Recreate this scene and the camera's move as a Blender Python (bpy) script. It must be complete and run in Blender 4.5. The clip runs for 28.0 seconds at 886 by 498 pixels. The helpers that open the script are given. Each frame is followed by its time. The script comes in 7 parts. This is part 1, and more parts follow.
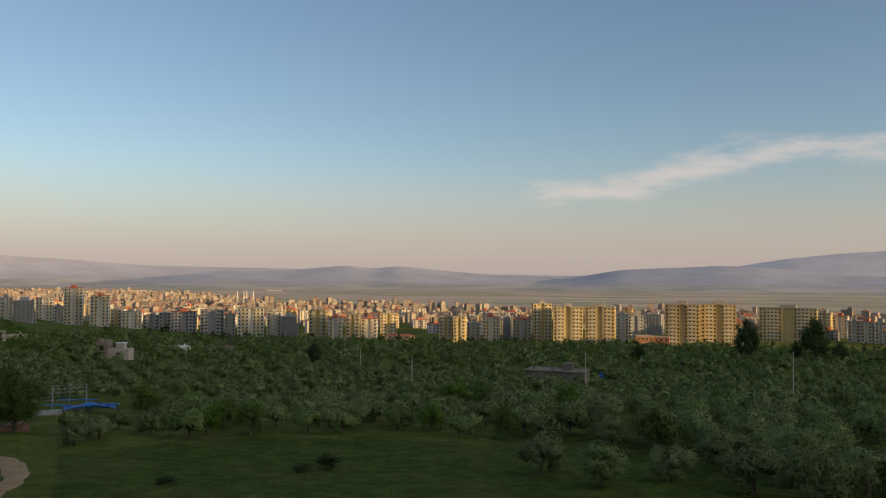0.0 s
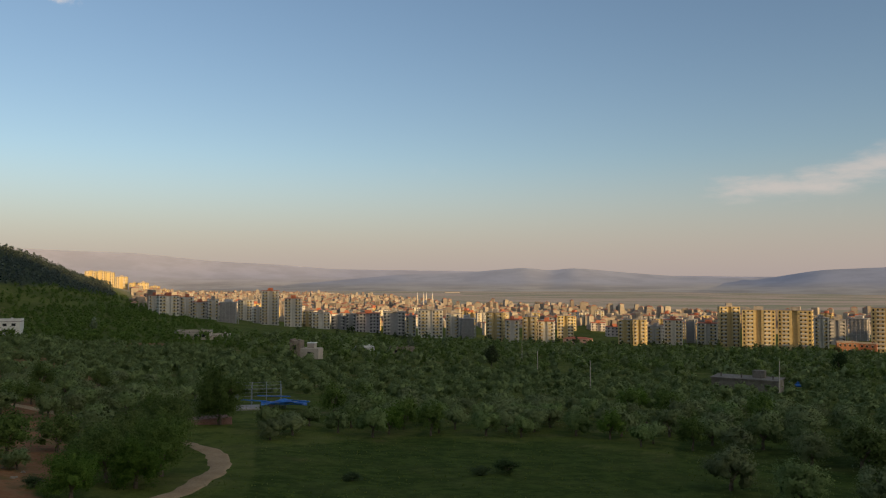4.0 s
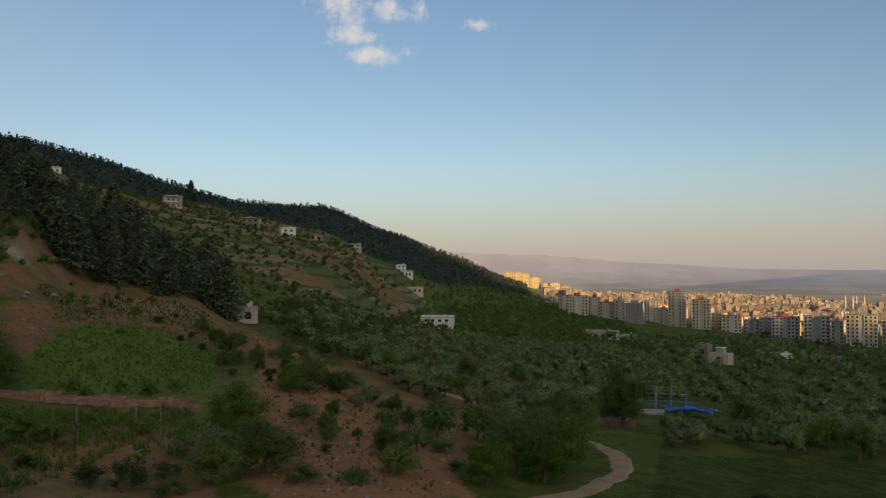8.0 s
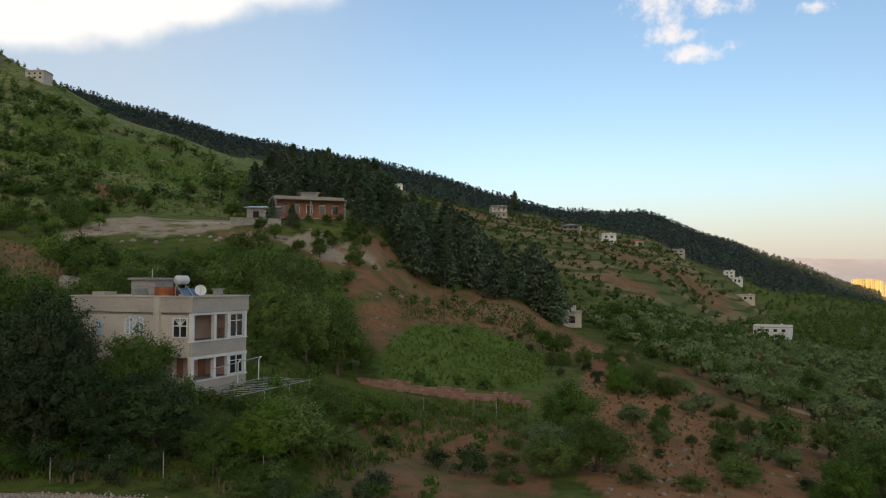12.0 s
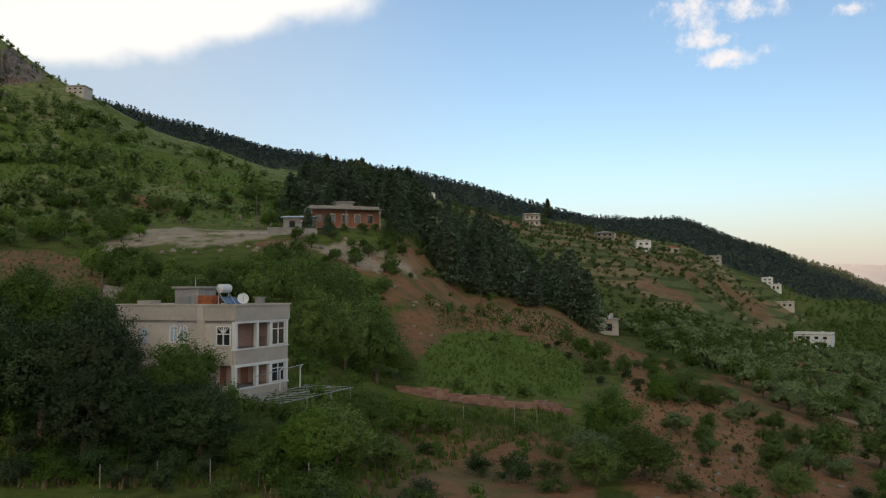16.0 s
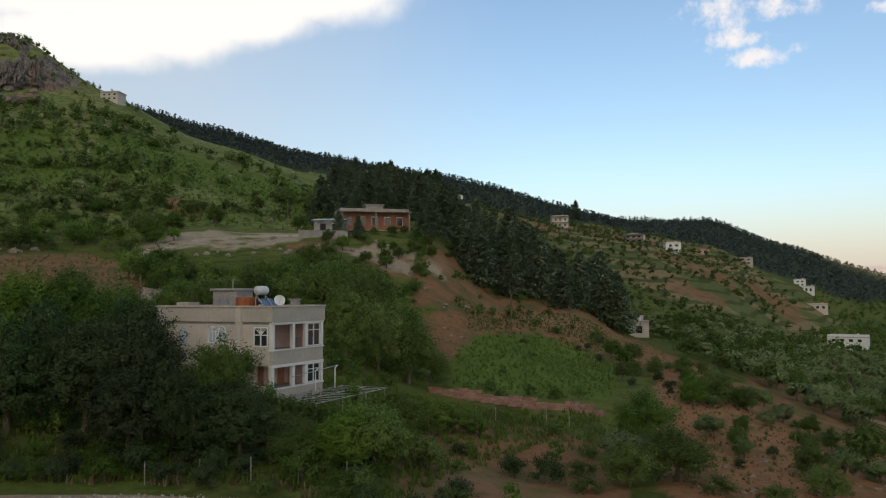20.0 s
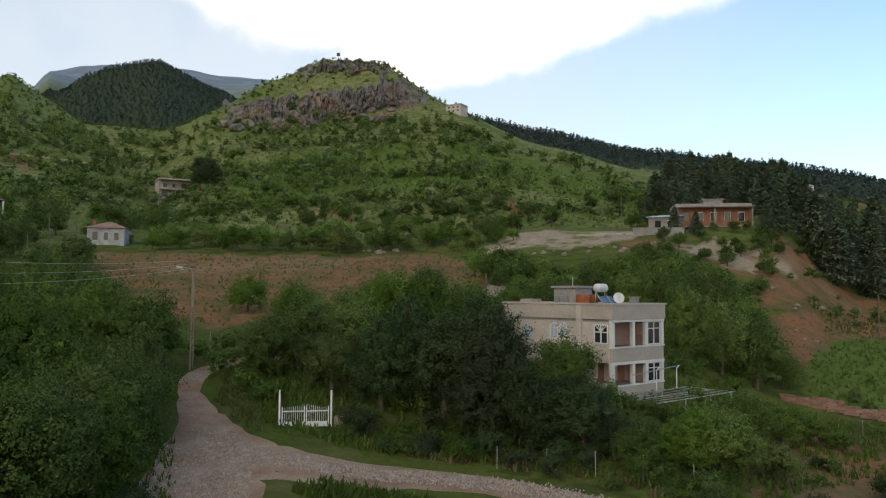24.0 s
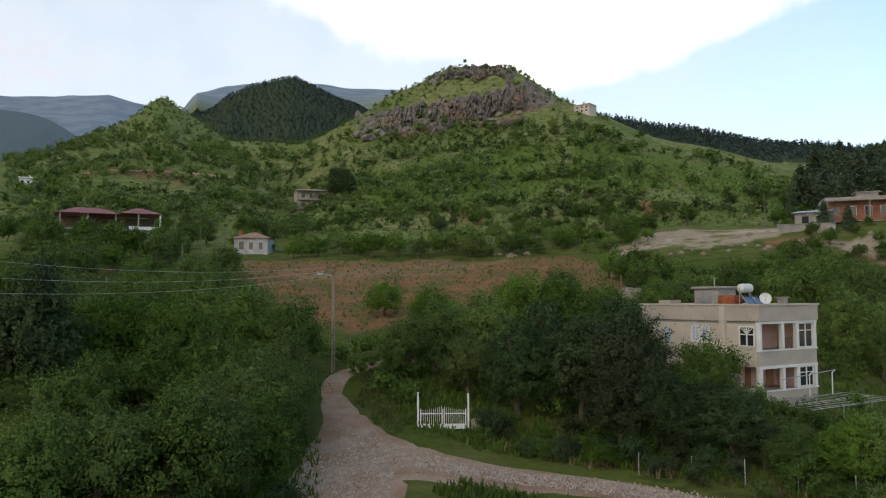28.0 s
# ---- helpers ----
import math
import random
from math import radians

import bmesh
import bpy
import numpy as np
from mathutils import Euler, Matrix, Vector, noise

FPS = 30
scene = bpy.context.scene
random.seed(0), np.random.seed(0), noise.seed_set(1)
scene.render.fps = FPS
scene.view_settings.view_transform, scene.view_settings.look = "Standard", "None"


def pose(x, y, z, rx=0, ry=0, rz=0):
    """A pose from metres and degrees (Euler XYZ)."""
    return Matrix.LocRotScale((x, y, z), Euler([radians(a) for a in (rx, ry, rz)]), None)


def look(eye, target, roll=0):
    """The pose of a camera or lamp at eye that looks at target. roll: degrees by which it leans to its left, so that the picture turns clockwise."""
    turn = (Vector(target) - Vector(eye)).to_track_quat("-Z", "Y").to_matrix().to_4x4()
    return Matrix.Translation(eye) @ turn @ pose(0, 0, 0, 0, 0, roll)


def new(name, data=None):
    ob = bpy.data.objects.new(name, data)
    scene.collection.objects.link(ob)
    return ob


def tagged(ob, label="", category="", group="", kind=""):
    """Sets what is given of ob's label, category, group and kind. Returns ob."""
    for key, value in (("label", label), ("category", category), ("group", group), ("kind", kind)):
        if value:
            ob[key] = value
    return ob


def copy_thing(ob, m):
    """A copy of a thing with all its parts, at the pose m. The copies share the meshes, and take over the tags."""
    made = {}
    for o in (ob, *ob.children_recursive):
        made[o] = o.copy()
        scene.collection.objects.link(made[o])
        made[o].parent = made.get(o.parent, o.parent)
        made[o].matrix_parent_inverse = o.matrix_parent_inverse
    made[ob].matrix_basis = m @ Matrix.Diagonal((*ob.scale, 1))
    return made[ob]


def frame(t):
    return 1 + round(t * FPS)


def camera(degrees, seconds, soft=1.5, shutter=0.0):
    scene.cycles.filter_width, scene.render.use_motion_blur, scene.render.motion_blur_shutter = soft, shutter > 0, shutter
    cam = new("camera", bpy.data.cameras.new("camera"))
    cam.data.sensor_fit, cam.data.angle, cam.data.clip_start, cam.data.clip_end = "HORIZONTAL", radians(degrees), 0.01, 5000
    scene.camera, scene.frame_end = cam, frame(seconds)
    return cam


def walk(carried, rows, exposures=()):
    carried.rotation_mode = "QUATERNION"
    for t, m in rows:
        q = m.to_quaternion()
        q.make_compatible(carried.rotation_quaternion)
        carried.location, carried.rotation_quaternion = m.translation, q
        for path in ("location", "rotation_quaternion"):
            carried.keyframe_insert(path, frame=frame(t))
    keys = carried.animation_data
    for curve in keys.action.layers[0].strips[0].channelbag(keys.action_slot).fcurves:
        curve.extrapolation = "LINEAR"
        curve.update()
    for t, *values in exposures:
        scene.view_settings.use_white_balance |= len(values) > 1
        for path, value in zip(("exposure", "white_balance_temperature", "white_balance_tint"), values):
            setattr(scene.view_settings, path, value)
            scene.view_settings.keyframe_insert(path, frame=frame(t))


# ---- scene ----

# ---- camera: it hangs above the lane, drifts a little and turns to its left ----
EYE = 12.0          # height of the eye's zero above the ground below it


def aim(x, y, z, yaw, pitch, roll):
    return pose(x, y, z + EYE, 90 + pitch, 0, yaw) @ pose(0, 0, 0, 0, 0, roll)


cam = camera(58.5, 28.0, soft=1.15)
ROWS = [
    (0, -0.08, 0.11, -0.03, 0.00, 1.97, 0.40), (0.5, -0.10, 0.17, -0.04, 0.95, 1.97, 0.35),
    (1, -0.11, 0.28, -0.01, 2.63, 1.95, 0.24), (1.5, -0.13, 0.39, 0.02, 5.00, 1.98, 0.21),
    (2, -0.13, 0.53, 0.06, 8.60, 2.00, 0.12), (2.5, -0.11, 0.67, 0.11, 9.15, 2.03, 0.10),
    (4.5, -0.07, 0.84, 0.20, 14.73, 2.07, 0.05), (5, -0.02, 0.97, 0.31, 16.97, 2.06, -0.03),
    (5.5, 0.03, 1.11, 0.42, 19.65, 2.05, -0.06), (6, 0.10, 1.21, 0.51, 23.16, 2.06, -0.05),
    (6.5, 0.18, 1.27, 0.61, 26.68, 2.03, 0.03), (7, 0.28, 1.29, 0.65, 30.61, 2.07, 0.04),
    (7.5, 0.39, 1.30, 0.67, 35.77, 2.01, 0.03), (8, 0.48, 1.29, 0.66, 41.49, 2.06, 0.03),
    (8.5, 0.53, 1.27, 0.63, 48.25, 2.07, 0.14), (9, 0.53, 1.21, 0.55, 54.56, 2.05, 0.22),
    (9.5, 0.51, 1.17, 0.45, 61.30, 2.06, 0.40), (10, 0.46, 1.12, 0.35, 63.54, 2.12, 0.46),
    (11, 0.22, 0.99, 0.13, 63.92, 2.35, 0.31), (12, -0.12, 0.85, 0.00, 64.34, 2.56, 0.14),
    (12.5, -0.29, 0.76, -0.04, 64.43, 2.62, 0.12), (14.5, -0.43, 0.66, -0.09, 65.14, 2.93, -0.08),
    (15, -0.53, 0.55, -0.11, 66.29, 3.05, -0.20), (15.5, -0.58, 0.44, -0.13, 66.80, 3.14, -0.21),
    (16, -0.58, 0.32, -0.14, 66.66, 3.20, -0.20), (17, -0.48, 0.15, -0.14, 66.60, 3.24, -0.25),
    (18, -0.37, 0.02, -0.18, 66.08, 3.34, -0.40), (19, -0.27, -0.16, -0.17, 66.97, 3.32, -0.25),
    (20, -0.15, -0.38, -0.18, 68.63, 3.37, -0.22), (20.5, -0.10, -0.49, -0.20, 70.31, 3.40, -0.14),
    (22.5, -0.07, -0.62, -0.22, 80.84, 3.39, 0.13), (23, -0.02, -0.75, -0.23, 84.68, 3.38, 0.30),
    (23.5, 0.03, -0.87, -0.24, 88.73, 3.33, 0.33), (24, 0.07, -0.99, -0.26, 92.34, 3.24, 0.35),
    (24.5, 0.12, -1.10, -0.28, 96.67, 3.25, 0.39), (25, 0.15, -1.15, -0.31, 100.07, 3.25, 0.38),
    (25.5, 0.16, -1.18, -0.34, 100.62, 3.29, 0.31), (26, 0.17, -1.21, -0.34, 100.93, 3.32, 0.16),
    (27, 0.16, -1.23, -0.32, 101.18, 3.39, -0.06), (28, 0.13, -1.24, -0.30, 101.73, 3.51, -0.33)]
walk(cam, [(t, aim(*row)) for t, *row in ROWS],
     [(0, 0.28), (5, 0.12), (8, 0.1), (9.5, 0.42), (11, 0.64), (20, 0.62), (22, 0.82), (24, 1.06), (28, 1.18)])

# ---- light: a low sun behind the viewer, sky, clouds ----
SUN_BEARING, SUN_HEIGHT = 238.0, 7.0     # bearing: degrees to the left of +y


def heading(bearing, height=0.0):
    a, e = radians(bearing), radians(height)
    return Vector((-math.sin(a) * math.cos(e), math.cos(a) * math.cos(e), math.sin(e)))


sun = new("sun", bpy.data.lights.new("sun", "SUN"))
sun.data.energy, sun.data.angle, sun.data.color = 4.9, radians(0.6), (1.0, 0.63, 0.26)
sun.matrix_world = look(heading(SUN_BEARING, SUN_HEIGHT) * 900, (0, 0, 0))


class Nodes:
    """A short hand for node trees."""

    def __init__(self, tree):
        self.tree = tree
        tree.nodes.clear()

    def add(self, kind, inputs=None, **settings):
        n = self.tree.nodes.new(kind)
        if "operation" in settings:
            n.operation = settings["operation"]
        if "use_clamp" in settings:
            n.use_clamp = settings["use_clamp"]
        if "interpolation_type" in settings:
            n.interpolation_type = settings["interpolation_type"]
        if "data_type" in settings:
            n.data_type, n.blend_type = settings["data_type"], settings["blend_type"]
        if "attribute_name" in settings:
            n.attribute_name = settings["attribute_name"]
        for k, v in (inputs or {}).items():
            if isinstance(v, bpy.types.NodeSocket):
                self.tree.links.new(v, n.inputs[k])
            else:
                n.inputs[k].default_value = v
        return n

    def math(self, op, a, b=0.0, c=0.0, clamp=False):
        n = self.add("ShaderNodeMath", {0: a, 1: b, 2: c}, operation=op, use_clamp=clamp)
        return n.outputs[0]

    def vec(self, op, a, b=(0, 0, 0), out=0):
        return self.add("ShaderNodeVectorMath", {0: a, 1: b}, operation=op).outputs[out]

    def ramp(self, value, lo, hi, a=0.0, b=1.0):
        return self.add("ShaderNodeMapRange", {0: value, 1: lo, 2: hi, 3: a, 4: b}, interpolation_type="SMOOTHSTEP").outputs[0]

    def mix(self, fac, a, b, blend="MIX"):
        n = self.add("ShaderNodeMix", data_type="RGBA", blend_type=blend)
        for k, v in ((0, fac), (6, a), (7, b)):
            if isinstance(v, bpy.types.NodeSocket):
                self.tree.links.new(v, n.inputs[k])
            else:
                n.inputs[k].default_value = v if k == 0 else (*v, 1)
        return n.outputs[2]

    def noise(self, vector, scale, detail=4.0, rough=0.55, out=0):
        return self.add("ShaderNodeTexNoise", {"Vector": vector, "Scale": scale, "Detail": detail, "Roughness": rough}).outputs[out]

    def link(self, a, b):
        self.tree.links.new(a, b)


world = bpy.data.worlds.new("world")
scene.world = world
world.use_nodes = True
W = Nodes(world.node_tree)
sky = W.add("ShaderNodeTexSky")
sky.sky_type, sky.sun_disc, sky.sun_elevation, sky.sun_rotation = "NISHITA", False, radians(SUN_HEIGHT), radians(360 - SUN_BEARING)
sky.altitude, sky.air_density, sky.dust_density, sky.ozone_density = 800, 1.0, 1.6, 1.6
way = W.add("ShaderNodeTexCoord").outputs["Generated"]
flat = W.vec("MULTIPLY", way, (1, 1, 3))


def puff(bearing, height, size, squash=True):
    """How near a direction is to a cloud's middle: 1 in it, 0 beyond its size (degrees)."""
    c = heading(bearing, height)
    d = W.vec("DISTANCE", flat if squash else way, (c.x, c.y, c.z * 3) if squash else tuple(c), out=1)
    return W.ramp(d, 0.0, radians(size), 1.0, 0.0)


def union(masks):
    total = masks[0]
    for m in masks[1:]:
        total = W.math("MAXIMUM", total, m)
    return total


billow = W.noise(way, 38.0, 7.0, 0.62)
fine = W.noise(W.vec("MULTIPLY", way, (1, 1, 4)), 14.0, 6.0, 0.62)
broad = W.noise(way, 7.0, 5.0, 0.55)
heap = union([puff(48.4, 18.9, 5.6), puff(45.4, 18.9, 4.6), puff(46.7, 15.8, 4.4), puff(47.8, 17.0, 4.2), puff(38.7, 17.8, 2.6)])
heap = W.math("MULTIPLY", W.ramp(heap, 0.0, 0.5), W.ramp(W.math("ADD", heap, W.math("MULTIPLY", W.math("SUBTRACT", billow, 0.5), 2.8)), 0.34, 1.30))
bank = union([puff(94, 16.8, 11), puff(90, 18.2, 12), puff(85, 19.7, 12), puff(80, 21.5, 12), puff(97, 19.8, 15), puff(91, 22, 18), puff(84, 24, 17), puff(103, 22.5, 18), puff(77, 24.5, 13)])
bank = W.ramp(W.math("ADD", bank, W.math("MULTIPLY", W.math("SUBTRACT", broad, 0.5), 1.1)), 0.16, 0.66)
wisp = union([puff(-8.0, 6.0, 5.0), puff(-10.5, 6.1, 5.2), puff(-13, 6.3, 5.4), puff(-15.2, 6.8, 5.2), puff(-17.2, 7.3, 5.2), puff(-19.5, 7.9, 5.8), puff(-22, 8.5, 6.4), puff(-24.5, 8.6, 6.0), puff(-28.5, 8.4, 7), puff(-34, 8.6, 7)])
wisp = W.math("MULTIPLY", W.ramp(wisp, 0.0, 0.4), W.ramp(W.math("ADD", wisp, W.math("MULTIPLY", W.math("SUBTRACT", fine, 0.5), 2.0)), 0.28, 1.35))
side = W.vec("DOT_PRODUCT", way, tuple(heading(118)), out=1)
veil = W.math("MULTIPLY", W.ramp(side, 0.5, 0.96), W.ramp(broad, 0.25, 0.62, 0.8, 1.0))
murk = W.math("MULTIPLY", union([puff(131, 15.2, 8), puff(137, 16, 11)]), W.ramp(billow, 0.38, 0.6))
level = W.add("ShaderNodeSeparateXYZ", {0: way}).outputs[2]
haze = W.ramp(level, 0.0, 0.16, 1.0, 0.0)
SKY = 0.15
base = W.add("ShaderNodeBackground", {"Color": W.mix(1.0, sky.outputs[0], (1.04, 0.985, 1.02), "MULTIPLY"), "Strength": SKY})


def over(under, colour, strength, fac):
    top = W.add("ShaderNodeBackground", {"Color": (*colour, 1), "Strength": strength})
    return W.add("ShaderNodeMixShader", {0: fac, 1: under.outputs[0], 2: top.outputs[0]})


glow = W.ramp(W.vec("DOT_PRODUCT", way, tuple(heading(SUN_BEARING, SUN_HEIGHT)), out=1), 0.0, 1.0)
out = over(base, (0.97, 0.83, 0.60), 1.45, W.math("MULTIPLY", W.math("POWER", glow, 1.5), 0.50))
out = over(out, (0.63, 0.525, 0.515), 0.66, W.math("MULTIPLY", haze, 0.8))
out = over(out, (0.90, 0.95, 1.0), 0.47, W.math("MULTIPLY", veil, 0.75))
out = over(out, (0.86, 0.76, 0.70), 0.66, W.math("MULTIPLY", wisp, 0.75))
out = over(out, (1.0, 0.93, 0.90), 0.66, W.math("MULTIPLY", heap, 0.9))
out = over(out, (1.0, 0.95, 0.89), 0.72, W.math("MULTIPLY", bank, 0.95))
out = over(out, (0.62, 0.60, 0.66), 0.62, W.math("MULTIPLY", murk, 0.8))
W.link(out.outputs[0], W.add("ShaderNodeOutputWorld").inputs[0])

# ---- materials ----


def surface(name, colours, scale=1.0, rough=0.8, bump=0.2, fine=9.0, metallic=0.0, by_object=0.0, by_island=0.0, stain=0.35, spec=0.3):
    """A weathered opaque surface: two tones in patches, a finer grain, stains and relief."""
    m = bpy.data.materials.new(name)
    m.use_nodes = True
    N = Nodes(m.node_tree)
    place = N.add("ShaderNodeNewGeometry")
    pos = place.outputs["Position"]
    a, b = colours[0], colours[1]
    big, small = N.noise(pos, scale, 5.0, 0.6), N.noise(pos, scale * fine, 4.0, 0.6)
    c = N.mix(N.ramp(big, 0.32, 0.68), a, b)
    c = N.mix(N.ramp(small, 0.3, 0.75, 0.0, stain), c, tuple(0.45 * v for v in a))
    if by_object:
        r = N.add("ShaderNodeObjectInfo").outputs["Random"]
        c = N.add("ShaderNodeHueSaturation", {"Hue": N.math("MULTIPLY_ADD", r, 0.05 * by_object, 0.5 - 0.025 * by_object),
                  "Saturation": 1.0, "Value": N.math("MULTIPLY_ADD", r, by_object, 1 - by_object / 2), "Color": c}).outputs[0]
    if by_island:
        r = place.outputs["Random Per Island"]
        c = N.add("ShaderNodeHueSaturation", {"Hue": N.math("MULTIPLY_ADD", r, 0.06 * by_island, 0.5 - 0.03 * by_island),
                  "Saturation": 1.0, "Value": N.math("MULTIPLY_ADD", r, by_island, 1 - by_island / 2), "Color": c}).outputs[0]
    bs = N.add("ShaderNodeBsdfPrincipled", {"Base Color": c, "Roughness": rough, "Metallic": metallic, "Specular IOR Level": spec})
    if bump:
        N.link(N.add("ShaderNodeBump", {"Strength": bump, "Distance": 0.3 / scale, "Height": small}).outputs[0], bs.inputs["Normal"])
    N.link(bs.outputs[0], N.add("ShaderNodeOutputMaterial").inputs[0])
    return m


def foliage(name, dark, light, by_object=0.5, through_light=0.25, rough=0.8):
    """Leaves: each leaf and each tree has its own green, and some light comes through."""
    m = bpy.data.materials.new(name)
    m.use_nodes = True
    N = Nodes(m.node_tree)
    r = N.add("ShaderNodeNewGeometry").outputs["Random Per Island"]
    o = N.add("ShaderNodeObjectInfo").outputs["Random"]
    c = N.mix(N.ramp(r, 0.0, 1.0), dark, light)
    c = N.add("ShaderNodeHueSaturation", {"Hue": N.math("MULTIPLY_ADD", o, 0.022, 0.488), "Saturation": N.math("MULTIPLY_ADD", o, 0.2, 0.88),
              "Value": N.math("MULTIPLY_ADD", N.math("FRACT", N.math("MULTIPLY", o, 7.31)), by_object, 1 - by_object / 2), "Color": c}).outputs[0]
    bs = N.add("ShaderNodeBsdfPrincipled", {"Base Color": c, "Roughness": rough, "Specular IOR Level": 0.06})
    tr = N.add("ShaderNodeBsdfTranslucent", {"Color": c})
    mx = N.add("ShaderNodeMixShader", {0: through_light, 1: bs.outputs[0], 2: tr.outputs[0]})
    N.link(mx.outputs[0], N.add("ShaderNodeOutputMaterial").inputs[0])
    return m


M_OLIVE = foliage("olive_leaves", (0.142, 0.200, 0.074), (0.200, 0.262, 0.108), 0.4, 0.1)
M_LEAF = foliage("broad_leaves", (0.078, 0.131, 0.028), (0.138, 0.208, 0.050), 0.4, 0.3)
M_LEAF_LIGHT = foliage("fresh_leaves", (0.135, 0.212, 0.042), (0.212, 0.305, 0.074), 0.35, 0.3)
M_FRUIT = foliage("fruit_tree_leaves", (0.118, 0.186, 0.036), (0.186, 0.270, 0.062), 0.35, 0.3)
M_PINE = foliage("pine_needles", (0.138, 0.190, 0.104), (0.196, 0.256, 0.146), 0.4, 0.2)
# pines of the far ridges: bluish haze is tinted into the needle colour
M_FOREST = foliage("hazed_pine_forest", (0.086, 0.126, 0.116), (0.118, 0.160, 0.146), 0.3, 0.15)
M_DARKLEAF = foliage("dark_evergreen_leaves", (0.046, 0.073, 0.029), (0.080, 0.117, 0.048), 0.5, 0.2)
M_GRASS = foliage("grass_blades", (0.074, 0.118, 0.022), (0.118, 0.168, 0.038), 0.5, 0.3)
M_WEED = foliage("weeds", (0.120, 0.165, 0.038), (0.185, 0.215, 0.070), 0.4, 0.5)
M_DRY = foliage("dry_weeds", (0.16, 0.12, 0.05), (0.30, 0.25, 0.12), 0.4)
M_BARK = surface("bark", ((0.11, 0.085, 0.06), (0.20, 0.165, 0.125)), 3.0, 0.9, 0.6)
M_GRAVEL = surface("gravel", ((0.42, 0.265, 0.165), (0.60, 0.455, 0.345)), 0.35, 0.95, 0.6, 26.0, stain=0.55)
M_DIRT = surface("dirt_track", ((0.37, 0.25, 0.135), (0.48, 0.35, 0.205)), 0.3, 0.95, 0.4, 20.0)
M_PLASTER = surface("cream_plaster", ((0.55, 0.495, 0.425), (0.64, 0.585, 0.51)), 0.5, 0.85, 0.1, 14.0, stain=0.25)
M_WORN = surface("worn_whitewash", ((0.36, 0.37, 0.38), (0.62, 0.62, 0.61)), 0.7, 0.9, 0.15, 7.0, stain=0.5)
M_PLASTER_GREY = surface("grey_beige_plaster", ((0.45, 0.40, 0.345), (0.54, 0.485, 0.42)), 0.5, 0.85, 0.1, 14.0, stain=0.25)
M_CONCRETE = surface("concrete", ((0.30, 0.28, 0.26), (0.42, 0.40, 0.37)), 0.6, 0.9, 0.25, 12.0, stain=0.45)
M_WHITE = surface("white_paint", ((0.72, 0.72, 0.70), (0.80, 0.80, 0.79)), 1.0, 0.5, 0.05, 12.0, stain=0.12)
M_BRICK = surface("red_brick", ((0.29, 0.13, 0.08), (0.37, 0.18, 0.115)), 0.8, 0.9, 0.2, 12.0, by_object=0.25)
M_ROOF_RED = surface("maroon_sheet_roof", ((0.24, 0.075, 0.075), (0.30, 0.11, 0.10)), 0.7, 0.55, 0.1)
M_TILE_RED = surface("red_roof_tiles", ((0.36, 0.12, 0.08), (0.45, 0.18, 0.11)), 0.7, 0.8, 0.2)
M_METAL = surface("galvanised_metal", ((0.45, 0.46, 0.47), (0.58, 0.59, 0.60)), 1.5, 0.4, 0.05, metallic=0.7)
M_BLUE = surface("blue_tarpaulin", ((0.02, 0.10, 0.42), (0.05, 0.22, 0.62)), 1.2, 0.45, 0.3)
M_PANEL = surface("solar_glass", ((0.11, 0.17, 0.26), (0.16, 0.23, 0.33)), 1.0, 0.25, 0.0)
M_SHEET_BLUE = surface("pale_blue_sheet_metal", ((0.45, 0.55, 0.66), (0.55, 0.64, 0.74)), 1.0, 0.5, 0.05)
M_WOOD = surface("weathered_wood", ((0.12, 0.085, 0.055), (0.22, 0.17, 0.12)), 2.5, 0.9, 0.3)
M_POLE = surface("tan_pole", ((0.34, 0.26, 0.18), (0.44, 0.35, 0.26)), 2.0, 0.9, 0.2)
M_RUST = surface("rusty_drum", ((0.34, 0.09, 0.03), (0.44, 0.16, 0.07)), 2.0, 0.8, 0.2)
M_DOOR = surface("brown_door", ((0.20, 0.08, 0.04), (0.28, 0.13, 0.07)), 2.0, 0.55, 0.1)
M_PINK = surface("pink_wall", ((0.52, 0.36, 0.31), (0.58, 0.42, 0.36)), 0.8, 0.85, 0.05)
M_STONE = surface("rough_stone", ((0.24, 0.19, 0.15), (0.37, 0.31, 0.25)), 0.8, 0.95, 0.6, 8.0, by_island=0.3)
# near-black that paints the shade inside an opening
M_DARK = surface("opening_shade", ((0.015, 0.015, 0.016), (0.03, 0.03, 0.03)), 1.0, 0.4, 0.0)
M_WIRE = surface("wire", ((0.05, 0.05, 0.05), (0.08, 0.08, 0.08)), 1.0, 0.6, 0.0)
M_TOWERS = [surface("yellow_facade", ((0.55, 0.44, 0.22), (0.62, 0.51, 0.28)), 0.03, 0.85, 0.0, 20.0, by_object=0.12),
            surface("white_facade", ((0.58, 0.57, 0.54), (0.66, 0.65, 0.62)), 0.03, 0.85, 0.0, 20.0, by_object=0.12),
            surface("grey_facade", ((0.33, 0.33, 0.34), (0.40, 0.40, 0.41)), 0.03, 0.85, 0.0, 20.0, by_object=0.15),
            surface("lilac_facade", ((0.46, 0.43, 0.47), (0.54, 0.51, 0.54)), 0.03, 0.85, 0.0, 20.0, by_object=0.12)]
M_TOWN = surface("town_walls", ((0.25, 0.22, 0.19), (0.37, 0.335, 0.295)), 0.02, 0.9, 0.0, 20.0, by_island=0.55)
M_TOWN_ROOF = surface("town_roofs", ((0.30, 0.15, 0.105), (0.37, 0.22, 0.165)), 0.02, 0.9, 0.0, 20.0, by_island=0.5)
m = bpy.data.materials.new("window_glass")
m.use_nodes = True
N = Nodes(m.node_tree)
